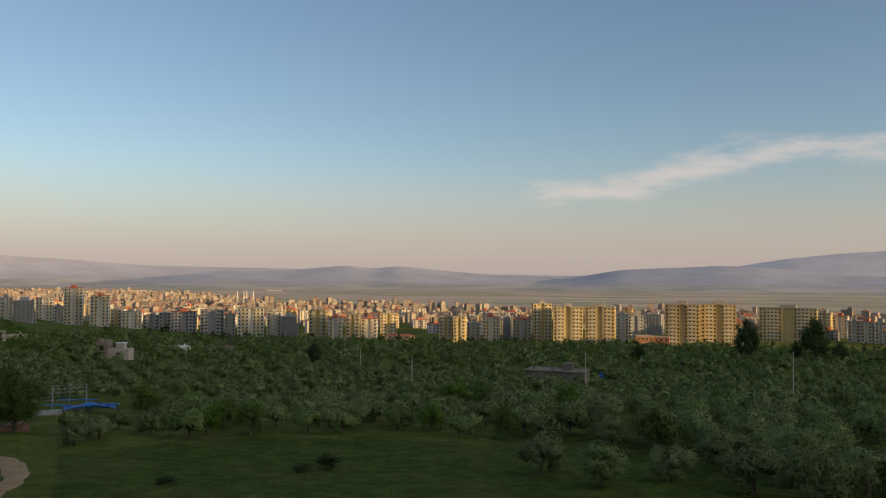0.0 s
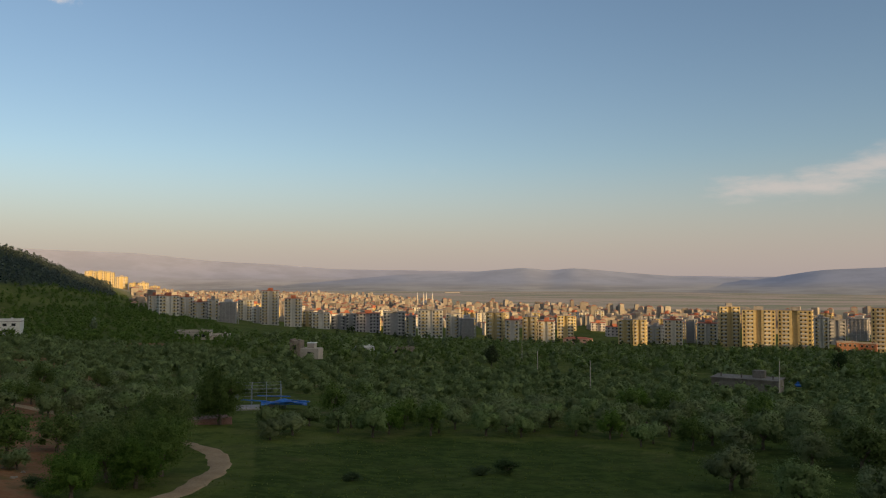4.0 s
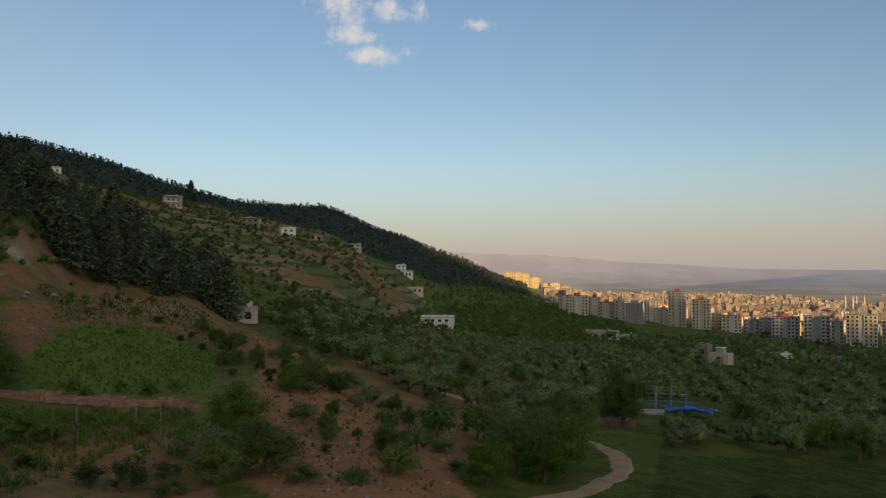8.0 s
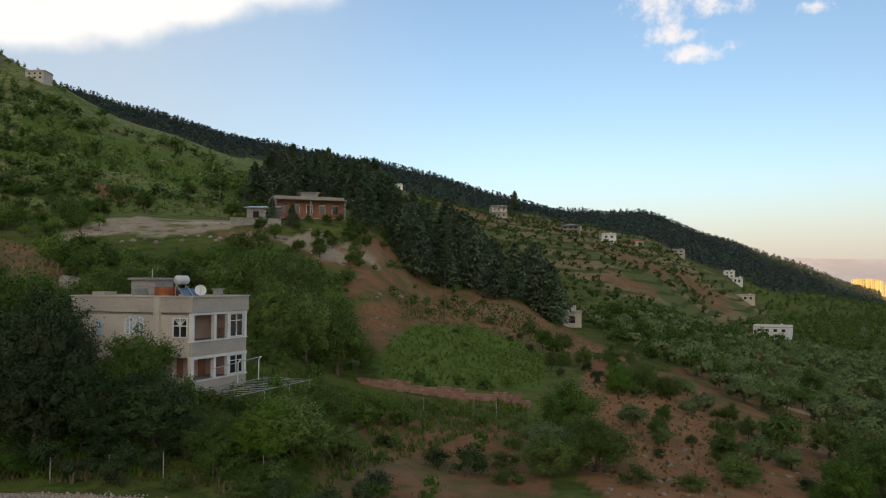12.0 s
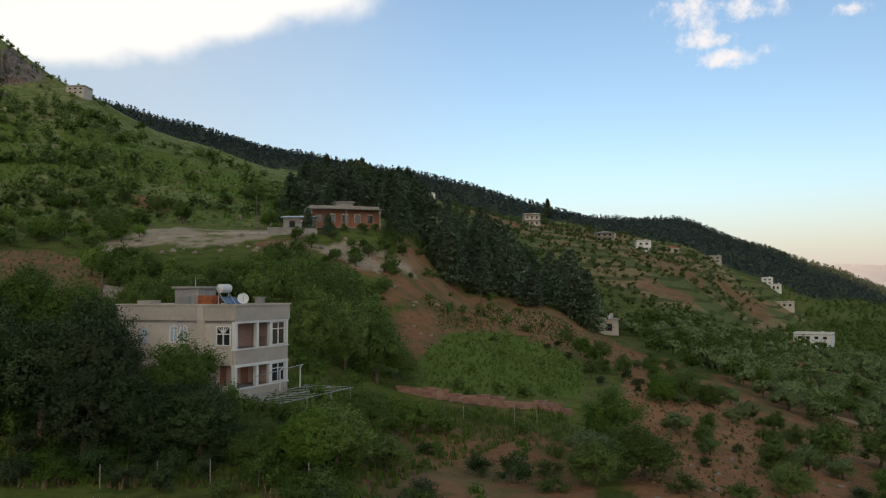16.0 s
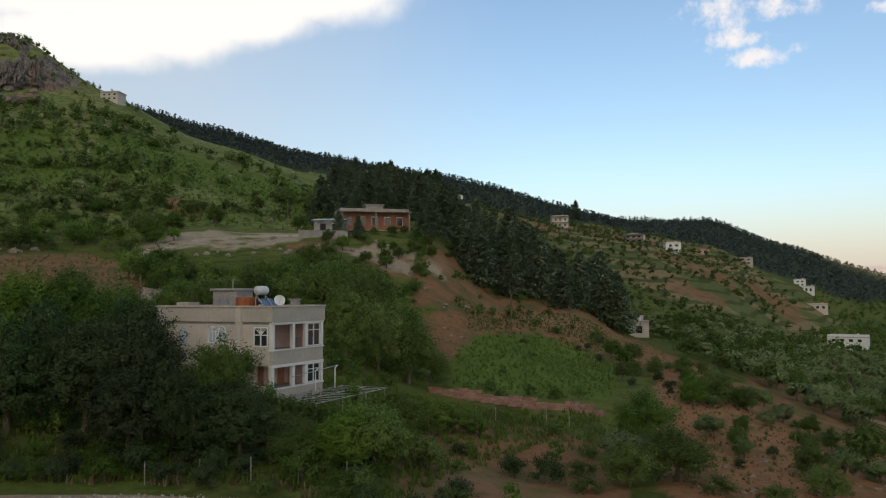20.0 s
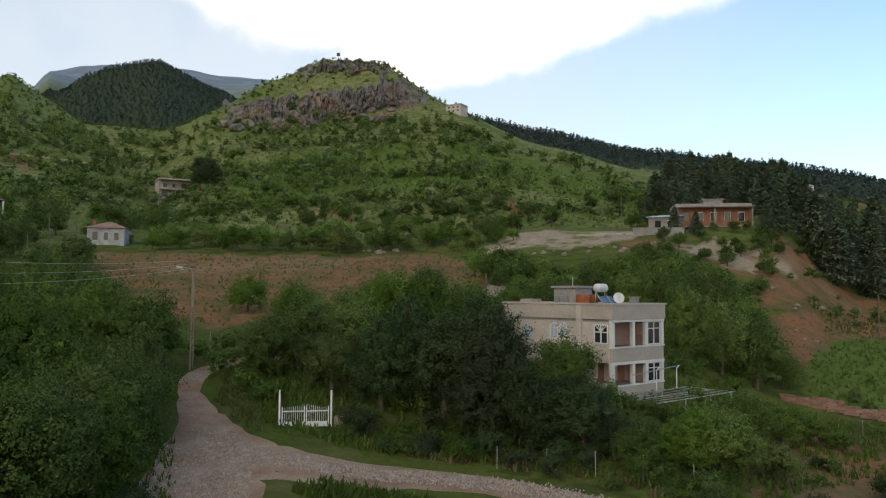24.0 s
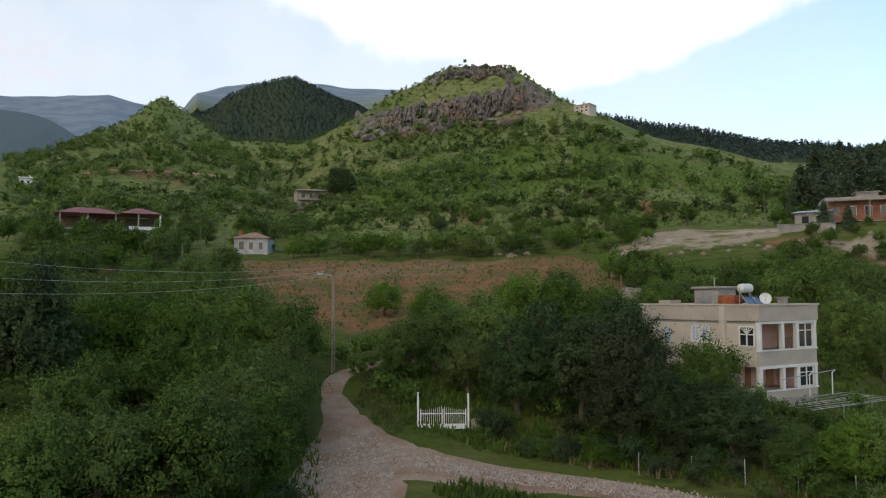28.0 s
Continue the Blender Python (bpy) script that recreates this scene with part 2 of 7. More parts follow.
gl = N.add("ShaderNodeBsdfPrincipled", {"Base Color": (0.03, 0.035, 0.04, 1), "Roughness": 0.12, "Specular IOR Level": 0.6})
N.link(gl.outputs[0], N.add("ShaderNodeOutputMaterial").inputs[0])
M_GLASS = m

# ---- mesh helpers ----


def part(name, bm, material, parent=None, label="", smooth=False):
    """Links a bmesh as one mesh object, under a thing or a part."""
    me = bpy.data.meshes.new(name)
    bm.to_mesh(me)
    bm.free()
    return sheet(name, me, material, parent, label, smooth)


def sheet(name, me, material, parent=None, label="", smooth=False):
    for mm in (material if isinstance(material, (list, tuple)) else [material]):
        if len(me.materials) < 4 and mm.name not in me.materials:
            me.materials.append(mm)
    if smooth:
        me.polygons.foreach_set("use_smooth", [True] * len(me.polygons))
    ob = new(name, me)
    if parent is not None:
        ob.parent = parent
    if label:
        ob["label"] = label
    return ob


def raw(name, verts, faces, material, parent=None, label="", smooth=False):
    me = bpy.data.meshes.new(name)
    me.from_pydata(verts, [], faces)
    me.update()
    return sheet(name, me, material, parent, label, smooth)


def boxes(*items, bevel=0.0):
    """A bmesh of boxes, each (x0, y0, z0, x1, y1, z1), with slightly broken edges."""
    bm = bmesh.new()
    for x0, y0, z0, x1, y1, z1 in items:
        bmesh.ops.create_cube(bm, size=1, matrix=Matrix.LocRotScale(((x0 + x1) / 2, (y0 + y1) / 2, (z0 + z1) / 2), None, (abs(x1 - x0), abs(y1 - y0), abs(z1 - z0))))
    if bevel:
        bmesh.ops.bevel(bm, geom=bm.edges[:], offset=bevel, segments=1, affect="EDGES")
    return bm


def tube(points, radius, sides=6, bm=None, taper=1.0):
    """A round bar along points."""
    bm = bm or bmesh.new()
    pts = [Vector(p) for p in points]
    rings = []
    for i, p in enumerate(pts):
        d = (pts[min(i + 1, len(pts) - 1)] - pts[max(i - 1, 0)]).normalized()
        u = d.orthogonal().normalized()
        v = d.cross(u)
        r = radius * (1 + (taper - 1) * i / max(1, len(pts) - 1))
        rings.append([bm.verts.new(p + r * (math.cos(2 * math.pi * k / sides) * u + math.sin(2 * math.pi * k / sides) * v)) for k in range(sides)])
    for a, b in zip(rings, rings[1:]):
        for k in range(sides):
            bm.faces.new((a[k], a[(k + 1) % sides], b[(k + 1) % sides], b[k]))
    bm.faces.new(rings[0][::-1])
    bm.faces.new(rings[-1])
    return bm


def thing(name, m, label, category, group="", kind=""):
    e = new(name)
    e.empty_display_size = 0.3
    e.matrix_world = m
    return tagged(e, label, category, group, kind)


# ---- the lie of the land: heights by bearing (degrees to the left of +y) and distance, from the eye's level ----
LAND = {}


def bearing(b, *pairs):
    LAND[b] = pairs


bearing(-38, (0, -12), (40, -14), (75, -17.5), (105, -20), (200, -27), (350, -36), (500, -45), (650, -53), (900, -58), (5200, -61))
bearing(0, (0, -12), (40, -14.5), (75, -18.5), (105, -21), (200, -28), (350, -37), (500, -46), (650, -54.5), (690, -57), (900, -59), (5200, -61))
bearing(15, (0, -12), (40, -14.5), (75, -18.5), (105, -21), (200, -27), (350, -35), (500, -43), (690, -53), (900, -56), (1500, -60), (5200, -61))
bearing(25, (0, -12), (40, -14.5), (75, -17.5), (105, -19.5), (150, -22.5), (250, -27), (400, -33), (600, -40), (840, -48), (1000, -50), (1600, -55), (2500, -61), (5200, -61))
bearing(30, (0, -12), (40, -14.2), (60, -16), (85, -18.2), (150, -21.5), (250, -26), (400, -30), (600, -35), (900, -40), (1200, -46), (2500, -61), (5200, -61))
bearing(33.5, (0, -12), (40, -14), (60, -15.8), (85, -17.8), (150, -21), (250, -25), (400, -29), (600, -32), (900, -32), (1200, -32), (1900, -28), (2500, -50), (3000, -61), (5200, -61))
bearing(36, (0, -12), (40, -13.8), (60, -15.4), (100, -18.2), (200, -22), (400, -28), (600, -30), (900, -22), (1200, -8), (1900, -22), (2500, -45), (3200, -61), (5200, -61))
bearing(41, (0, -12), (40, -13.5), (60, -14.5), (100, -16.8), (200, -20), (400, -25), (600, -26), (750, -10), (1200, 32), (1500, 25), (2000, -20), (2800, -61), (5200, -61))
bearing(45, (0, -12), (40, -13), (62, -13.8), (100, -15), (200, -17.5), (400, -19.5), (490, -14), (600, 5), (750, 18), (1200, 66), (1500, 60), (2400, -30), (3200, -61), (5200, -61))
bearing(50, (0, -12), (40, -13), (62, -13.6), (110, -12.5), (165, -12), (200, -11.5), (330, -7), (450, 13), (520, 21), (620, 36), (900, 66), (1200, 107), (1500, 100), (2600, -20), (3400, -61), (5200, -61))
bearing(55, (0, -12), (40, -13), (62, -13.8), (84, -13.4), (92, -11.6), (150, -10.5), (190, -10.5), (260, -3), (330, 3), (450, 25), (500, 32), (620, 48), (900, 75), (1200, 105), (1500, 110), (2800, 0), (5200, -61))
bearing(60, (0, -12), (40, -13), (62, -14), (80, -13), (88, -11.4), (125, -10.4), (165, -4.5), (200, 1), (300, 15), (500, 42), (620, 58), (900, 98), (1200, 112), (3000, 20), (5200, -61))
bearing(65, (0, -12), (40, -12.8), (62, -13.6), (83, -12.6), (92, -10.9), (135, -6.6), (160, -3.5), (185, 2), (210, 9), (300, 26), (480, 50), (620, 66), (900, 126), (1200, 130), (3000, 60), (5200, 0))
bearing(70, (0, -12), (40, -12.5), (62, -12.6), (85, -11.2), (120, -6.3), (150, 4), (168, 13), (200, 19), (300, 37), (480, 66), (620, 80), (900, 143), (1200, 150), (3000, 100), (5200, 0))
bearing(77, (0, -12), (45, -11.6), (62, -9.3), (72, -8), (90, -5), (120, 2), (150, 9), (168, 13.2), (200, 17), (300, 38), (400, 58), (520, 75), (1000, 176), (1300, 175), (3000, 120), (5200, 0))
bearing(85, (0, -12), (50, -11.4), (66, -9), (90, -5), (120, 1), (150, 8), (168, 12.8), (200, 19), (300, 45), (430, 81), (520, 78), (1000, 207), (1300, 200), (3000, 150), (5200, 0))
bearing(92, (0, -12), (53, -11.4), (70, -8.5), (100, -1), (130, 3), (160, 8), (200, 17), (300, 52), (400, 96), (450, 106), (560, 88), (1000, 236), (1300, 222), (3000, 180), (5200, 0))
bearing(97, (0, -12), (53, -11.4), (70, -8.2), (100, -1.5), (130, 3), (160, 7.5), (200, 16), (300, 50), (390, 89), (412, 116), (430, 129), (465, 130), (600, 60), (1300, 200), (3000, 200), (5200, 100))
bearing(101, (0, -12), (53, -11), (70, -8), (100, -2), (130, 2.5), (160, 7), (200, 15.5), (300, 47), (385, 84), (408, 104), (435, 132), (470, 133), (600, 60), (1300, 200), (3000, 200), (5200, 100))
bearing(105, (0, -12), (53, -10.6), (70, -7.5), (100, -2), (130, 2.5), (160, 7), (200, 15), (300, 44), (380, 77), (405, 97), (440, 119), (475, 118), (600, 70), (1300, 290), (2500, 672), (5200, 100))
bearing(108.5, (0, -12), (53, -11), (70, -7.2), (100, -2), (160, 7), (200, 14.5), (300, 41), (400, 84), (440, 100), (480, 98), (600, 80), (1200, 306), (1500, 310), (2500, 678), (5200, 100))
bearing(112.5, (0, -12), (48, -11.6), (75, -6.3), (110, -0.5), (160, 7), (200, 14), (315, 33), (380, 58), (450, 86), (520, 100), (700, 116), (1200, 338), (1500, 320), (2500, 690), (5200, 500))
bearing(115.2, (0, -12), (48, -11.5), (75, -6.6), (110, -0.5), (158, 6.8), (200, 14), (300, 34), (400, 62), (480, 90), (540, 104), (800, 130), (1200, 324), (1500, 300), (2500, 682), (5200, 500))
bearing(117, (0, -12), (48, -11.4), (75, -6.8), (110, -0.5), (155, 6.5), (170, 8.6), (200, 14), (300, 36), (400, 66), (500, 94), (560, 109), (800, 140), (1200, 303), (1500, 290), (2500, 662), (5200, 500))
bearing(119.2, (0, -12), (50, -11.2), (75, -7.2), (110, -0.8), (170, 8.6), (200, 14), (300, 36), (400, 68), (500, 100), (590, 130), (680, 118), (900, 130), (1250, 278), (2500, 632), (5200, 500))
bearing(121.6, (0, -12), (50, -11), (75, -7.5), (110, -1), (165, 8.5), (200, 14), (300, 36), (400, 70), (500, 108), (600, 150), (680, 120), (900, 110), (1300, 210), (2500, 480), (3400, 790), (5200, 600))
bearing(125, (0, -12), (50, -10.8), (75, -7.6), (110, -1.5), (165, 10.5), (200, 15), (300, 38), (400, 68), (500, 97), (560, 116), (680, 80), (1000, 60), (2000, 330), (3400, 830), (5200, 700))
bearing(130, (0, -12), (50, -10.8), (75, -8), (110, -2), (165, 9), (200, 13), (300, 34), (400, 58), (500, 80), (560, 86), (680, 50), (1000, 30), (2000, 320), (3400, 790), (5200, 700))
bearing(142, (0, -12), (50, -11), (110, -3), (200, 10), (400, 50), (560, 62), (700, 40), (1200, 60), (3400, 740), (5200, 700))
bearing(170, (0, -12), (50, -11), (200, 0), (500, 60), (1500, 260), (3400, 600), (5200, 600))
bearing(230, (0, -12), (50, -12), (200, -8), (400, 0), (1500, -20), (5200, -61))
bearing(322, (0, -12), (40, -14), (75, -17.5), (105, -20), (200, -27), (350, -36), (500, -45), (650, -53), (900, -58), (5200, -61))

BEARINGS = sorted(LAND)
RADII = np.concatenate([np.arange(0, 60, 2.0), np.geomspace(60, 5200, 230)])
TABLE = np.array([np.interp(RADII, [p[0] for p in LAND[k]], [p[1] for p in LAND[k]]) for k in BEARINGS])
for _ in range(3):      # round the breaks of slope
    TABLE[:, 1:-1] = (TABLE[:, :-2] + 2 * TABLE[:, 1:-1] + TABLE[:, 2:]) / 4


def waves(x, y, size, seed):
    """Cheap rolling relief, about -1 to 1."""
    rng = np.random.RandomState(seed)
    z = 0.0
    for k in range(7):
        a, p, s = rng.uniform(0, 2 * np.pi), rng.uniform(0, 2 * np.pi), size * rng.uniform(0.5, 1.6)
        z = z + np.sin((x * np.cos(a) + y * np.sin(a)) * 2 * np.pi / s + p)
    return z / 4.0


def land(x, y):
    """Height of the ground."""
    x, y = np.asarray(x, float), np.asarray(y, float)
    r = np.hypot(x, y)
    b = (np.degrees(np.arctan2(-x, y)) + 38) % 360 - 38
    k = np.clip(np.searchsorted(BEARINGS, b, side="right") - 1, 0, len(BEARINGS) - 2)
    ks = np.array(BEARINGS, float)
    f = (b - ks[k]) / (ks[k + 1] - ks[k])
    f = f * f * (3 - 2 * f) * 0.35 + f * 0.65
    i = np.clip(np.searchsorted(RADII, r, side="right") - 1, 0, len(RADII) - 2)
    g = np.clip((r - RADII[i]) / (RADII[i + 1] - RADII[i]), 0, 1)
    za = TABLE[k, i] * (1 - g) + TABLE[k, i + 1] * g
    zb = TABLE[k + 1, i] * (1 - g) + TABLE[k + 1, i + 1] * g
    z = za * (1 - f) + zb * f
    # the ridge behind the viewer, that keeps the low sun off the slopes
    u, v = math.radians(SUN_BEARING), math.radians(SUN_BEARING + 90)
    back, side_ = -x * math.sin(u) + y * math.cos(u), -x * math.sin(v) + y * math.cos(v)
    crest = np.interp(side_, [-3000, -1800, -970, -250, 167, 300, 400, 490, 577, 675, 900, 1500], [1100, 1000, 850, 740, 640, 540, 450, 375, 306, 266, 185, 60])
    ridge = crest * np.exp(-((back - 2500) / 420) ** 2)
    z = z + np.where(back > 900, ridge, 0)
    rough = np.clip((r - 25) / 150, 0, 1)
    hill = np.clip((z + 30) / 60, 0.12, 1)
    z = z + rough * (0.35 * waves(x, y, 26, 3) + hill * (0.9 * waves(x, y, 75, 5)) + hill * np.clip((r - 350) / 600, 0, 1) * 5.0 * waves(x, y, 240, 8))
    return z + EYE


def spot(b, r, up=0.0):
    """A place on the ground at a bearing and distance."""
    x, y = -r * math.sin(radians(b)), r * math.cos(radians(b))
    return Vector((x, y, float(land(x, y)) + up))


def stand(b, r, turn=0.0, up=0.0, size=1.0):
    """A pose on the ground that faces the lane's head (its -y side), turned by some degrees."""
    p = spot(b, r, up)
    return Matrix.Translation(p) @ pose(0, 0, 0, 0, 0, b + turn) @ Matrix.Scale(size, 4)


def inside(b, r, shape, soft=0.0):
    """1 inside a plan shape of (bearing, distance) corners, 0 outside."""
    hit = np.zeros(np.shape(b), bool)
    n = len(shape)
    for i in range(n):
        (b0, r0), (b1, r1) = shape[i], shape[(i + 1) % n]
        cross = (r0 > r) != (r1 > r)
        with np.errstate(divide="ignore", invalid="ignore"):
            hit ^= cross & (b < (b1 - b0) * (r - r0) / (r1 - r0 + 1e-9) + b0)
    return hit.astype(float)


SOIL = [[(88, 112), (92, 97), (101, 95), (109, 88), (114, 95), (117, 140), (116, 156), (104, 158), (93, 158)],
        [(71.5, 118), (66.5, 150), (60, 168), (56, 176), (52, 150), (49, 112), (52, 104), (57, 128), (62, 143), (66, 126), (69, 100), (71.8, 99)],
        [(39, 60), (41, 52), (50, 50), (54, 58), (53.5, 78), (54, 108), (50.5, 116), (47, 100), (43, 85)],
        [(56, 52), (56, 70), (63, 79), (70, 82), (73, 66), (72, 48), (64, 46)],
        [(44.2, 480), (44.6, 530), (47.6, 545), (48.4, 510), (47.5, 480)], [(48.4, 425), (48.6, 470), (53.3, 475), (53.6, 455), (51, 430)],
        [(55.5, 505), (56.0, 548), (62, 545), (61, 505)], [(53.6, 520), (54, 545), (56, 545), (56, 522)], [(49, 350), (49, 372), (53, 372), (53, 352)], [(60.5, 440), (61, 470), (65, 470), (64, 440)], [(36, 74), (42, 60), (48, 62), (49, 112), (47.5, 150), (41, 148), (37, 112)], [(70, 150), (72, 143), (80, 147), (80, 156), (74, 160)], [(71, 128), (66, 146), (58, 168), (54.5, 180), (55, 192), (61, 178), (66, 176), (70.4, 168)],
        [(36, 330), (31, 345), (31, 372), (37, 352)], [(35, 150), (39.5, 128), (47, 150), (46, 230), (41, 262), (37, 220)],
        [(120, 330), (127, 338), (127, 352), (120, 350)], [(99, 215), (101.5, 218), (101.5, 226), (99, 224)], [(85.5, 205), (88, 205), (88, 222), (85.5, 220)]]
MEADOW = [[(-6, 58), (26, 58), (25.5, 90), (18, 103), (3, 105), (-3, 92)], [(57, 91), (61, 88), (68.5, 90), (68, 112), (64.5, 136), (60, 142), (56, 122)],
          [(42, 330), (43, 420), (51.3, 345), (51.5, 315)], [(75, 235), (75, 330), (92, 330), (94, 250)], [(-16, 95), (-11, 95), (-11, 120), (-16, 120)],
          [(-29, 140), (-21, 135), (-21, 175), (-30, 175)], [(94, 240), (94, 330), (108, 320), (107, 230)],
          [(-38, 2), (34, 2), (28, 58), (-6, 58), (-3, 92), (-4, 120), (-38, 120)]]
BARE = [[(78.5, 160), (84, 156), (90.5, 155), (90, 163), (86, 175), (79, 176)], [(71, 148), (77, 147), (78, 154), (73.5, 161), (70.6, 157)], [(68.6, 150), (69.6, 148), (69.8, 154), (68.8, 157)]]
CROP = [MEADOW[k] for k in (1, 2, 3, 6)]
TILLED = [[(38, 56), (41, 50), (50, 48), (54, 56), (54, 108), (54.5, 150), (51, 146), (47, 100), (42, 84)]]
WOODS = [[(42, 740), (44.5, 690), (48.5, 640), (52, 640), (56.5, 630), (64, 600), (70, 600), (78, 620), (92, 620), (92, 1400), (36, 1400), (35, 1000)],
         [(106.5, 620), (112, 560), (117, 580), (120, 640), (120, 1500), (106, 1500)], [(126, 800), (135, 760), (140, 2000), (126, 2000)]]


def amount(b, r, shapes):
    total = np.zeros(np.shape(b))
    for s in shapes:
        total = np.maximum(total, inside(b, r, s))
    return total


def build_ground():
    bs = np.radians(np.concatenate([np.arange(-36, 136, 0.36), np.arange(136, 324, 4.0)]))
    rs = np.concatenate([[0.01], np.arange(0.5, 60, 1.5), np.geomspace(60, 600, 130)[:-1], np.geomspace(600, 4950, 62)])
    B, R = np.meshgrid(bs, rs)
    X, Y = -R * np.sin(B), R * np.cos(B)
    Z = land(X, Y)
    n = len(bs)
    verts = np.stack([X, Y, Z], -1).reshape(-1, 3)
    i, j = np.meshgrid(np.arange(len(rs) - 1), np.arange(n), indexing="ij")
    a = i * n + j
    c = i * n + (j + 1) % n
    faces = np.stack([a, a + n, c + n, c], -1).reshape(-1, 4)
    me = bpy.data.meshes.new("ground")
    me.from_pydata(verts.tolist(), [], faces[:, ::-1].tolist())
    me.update()
    deg = np.degrees(B).ravel()
    rr = R.ravel()
    jit_b, jit_r = deg + 0.5 * waves(X.ravel(), Y.ravel(), 14, 21) * 60 / np.maximum(rr, 60), rr * (1 + 0.02 * waves(X.ravel(), Y.ravel(), 18, 22))
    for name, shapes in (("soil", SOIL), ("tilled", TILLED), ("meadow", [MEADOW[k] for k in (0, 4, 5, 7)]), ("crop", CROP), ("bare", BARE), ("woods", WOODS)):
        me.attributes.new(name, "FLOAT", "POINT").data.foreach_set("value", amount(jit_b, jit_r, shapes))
    # share of painted haze on the low plain, growing with distance
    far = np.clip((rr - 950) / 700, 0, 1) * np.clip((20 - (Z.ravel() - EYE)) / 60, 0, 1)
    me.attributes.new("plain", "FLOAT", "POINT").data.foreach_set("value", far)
    me.attributes.new("slope", "FLOAT", "POINT").data.foreach_set("value", np.clip((rr - 160) / 40, 0, 1) * np.clip((deg - 69) / 3, 0, 1) * np.clip((134 - deg) / 3, 0, 1))
    steps = np.clip((rr - 300) / 40, 0, 1) * np.clip((640 - rr) / 40, 0, 1) * np.clip((deg - 41) / 2, 0, 1) * np.clip((68 - deg) / 2, 0, 1)
    me.attributes.new("terrace", "FLOAT", "POINT").data.foreach_set("value", steps)
    # share of painted blue haze on high ground, growing with distance
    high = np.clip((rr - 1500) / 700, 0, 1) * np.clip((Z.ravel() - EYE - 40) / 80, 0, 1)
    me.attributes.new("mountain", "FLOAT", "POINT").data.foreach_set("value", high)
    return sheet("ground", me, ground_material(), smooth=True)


def ground_material():
    m = bpy.data.materials.new("ground")
    m.use_nodes = True
    N = Nodes(m.node_tree)
    pos = N.add("ShaderNodeNewGeometry").outputs["Position"]

    def attr(name):
        return N.add("ShaderNodeAttribute", attribute_name=name).outputs["Fac"]
    big, mid, small = N.noise(pos, 0.012, 5), N.noise(pos, 0.11, 5, 0.6), N.noise(pos, 1.4, 5, 0.7)
    c = N.mix(N.ramp(big, 0.35, 0.65), (0.085, 0.118, 0.024), (0.145, 0.172, 0.042))
    tuft = N.noise(pos, 0.32, 5, 0.65)
    c = N.mix(N.ramp(tuft, 0.46, 0.60, 0.0, 0.75), c, (0.052, 0.082, 0.018))
    patch = N.noise(pos, 0.03, 4, 0.6)
    sward = N.mix(N.ramp(patch, 0.35, 0.65), (0.175, 0.230, 0.064), (0.270, 0.290, 0.118))
    sward = N.mix(N.ramp(tuft, 0.44, 0.60, 0.0, 0.75), sward, (0.092, 0.136, 0.040))
    c = N.mix(attr("slope"), c, sward)
    c = N.mix(N.ramp(mid, 0.44, 0.68, 0.0, 0.45), c, (0.185, 0.175, 0.070))
    c = N.mix(N.ramp(mid, 0.64, 0.74, 0.0, 0.6), c, (0.27, 0.185, 0.105))
    c = N.mix(N.math("MULTIPLY", attr("meadow"), N.ramp(mid, 0.30, 0.75, 1.0, 0.65)), c, N.mix(N.ramp(N.noise(pos, 0.5, 6, 0.75), 0.42, 0.62), (0.032, 0.056, 0.011), (0.076, 0.112, 0.024)))
    c = N.mix(N.math("MULTIPLY", attr("crop"), N.ramp(mid, 0.30, 0.75, 1.0, 0.6)), c, N.mix(N.ramp(tuft, 0.35, 0.65), (0.098, 0.160, 0.026), (0.145, 0.205, 0.046)))
    level = N.add("ShaderNodeSeparateXYZ", {0: pos}).outputs[2]
    band = N.math("SINE", N.math("ADD", N.math("MULTIPLY", level, 1.15), N.math("MULTIPLY", patch, 9.0)))
    plot = N.mix(N.ramp(N.noise(pos, 0.022, 3), 0.46, 0.56), (0.150, 0.170, 0.062), (0.330, 0.235, 0.125))
    plot = N.mix(N.ramp(band, 0.25, 0.75, 0.0, 0.85), plot, (0.062, 0.088, 0.030))
    plot = N.mix(N.ramp(tuft, 0.5, 0.64, 0.0, 0.7), plot, (0.085, 0.115, 0.040))
    c = N.mix(N.math("MULTIPLY", attr("terrace"), 0.9), c, plot)
    soil = N.mix(N.ramp(small, 0.3, 0.7), (0.235, 0.103, 0.052), (0.385, 0.215, 0.118))
    soil = N.mix(N.ramp(N.noise(pos, 0.2, 5, 0.65), 0.43, 0.60, 0.0, 0.8), soil, (0.15, 0.14, 0.06))
    soil = N.mix(N.ramp(patch, 0.52, 0.68, 0.0, 0.45), soil, (0.38, 0.27, 0.165))
    c = N.mix(N.math("MULTIPLY", attr("soil"), N.ramp(N.noise(pos, 0.5, 5), 0.28, 0.5, 0.35, 1.0)), c, soil)
    dug = N.mix(N.ramp(small, 0.3, 0.7), (0.285, 0.130, 0.062), (0.46, 0.250, 0.132))
    dug = N.mix(N.ramp(N.noise(pos, 0.35, 5, 0.65), 0.52, 0.66, 0.0, 0.6), dug, (0.17, 0.16, 0.065))
    c = N.mix(N.math("MULTIPLY", attr("tilled"), N.ramp(tuft, 0.36, 0.52, 0.3, 1.0)), c, dug)
    rubble = N.mix(N.ramp(small, 0.3, 0.7), (0.33, 0.25, 0.165), (0.58, 0.49, 0.37))
    c = N.mix(N.math("MULTIPLY", attr("bare"), N.ramp(N.noise(pos, 0.16, 5, 0.65), 0.34, 0.52)), c, rubble)
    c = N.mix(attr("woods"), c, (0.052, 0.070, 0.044))
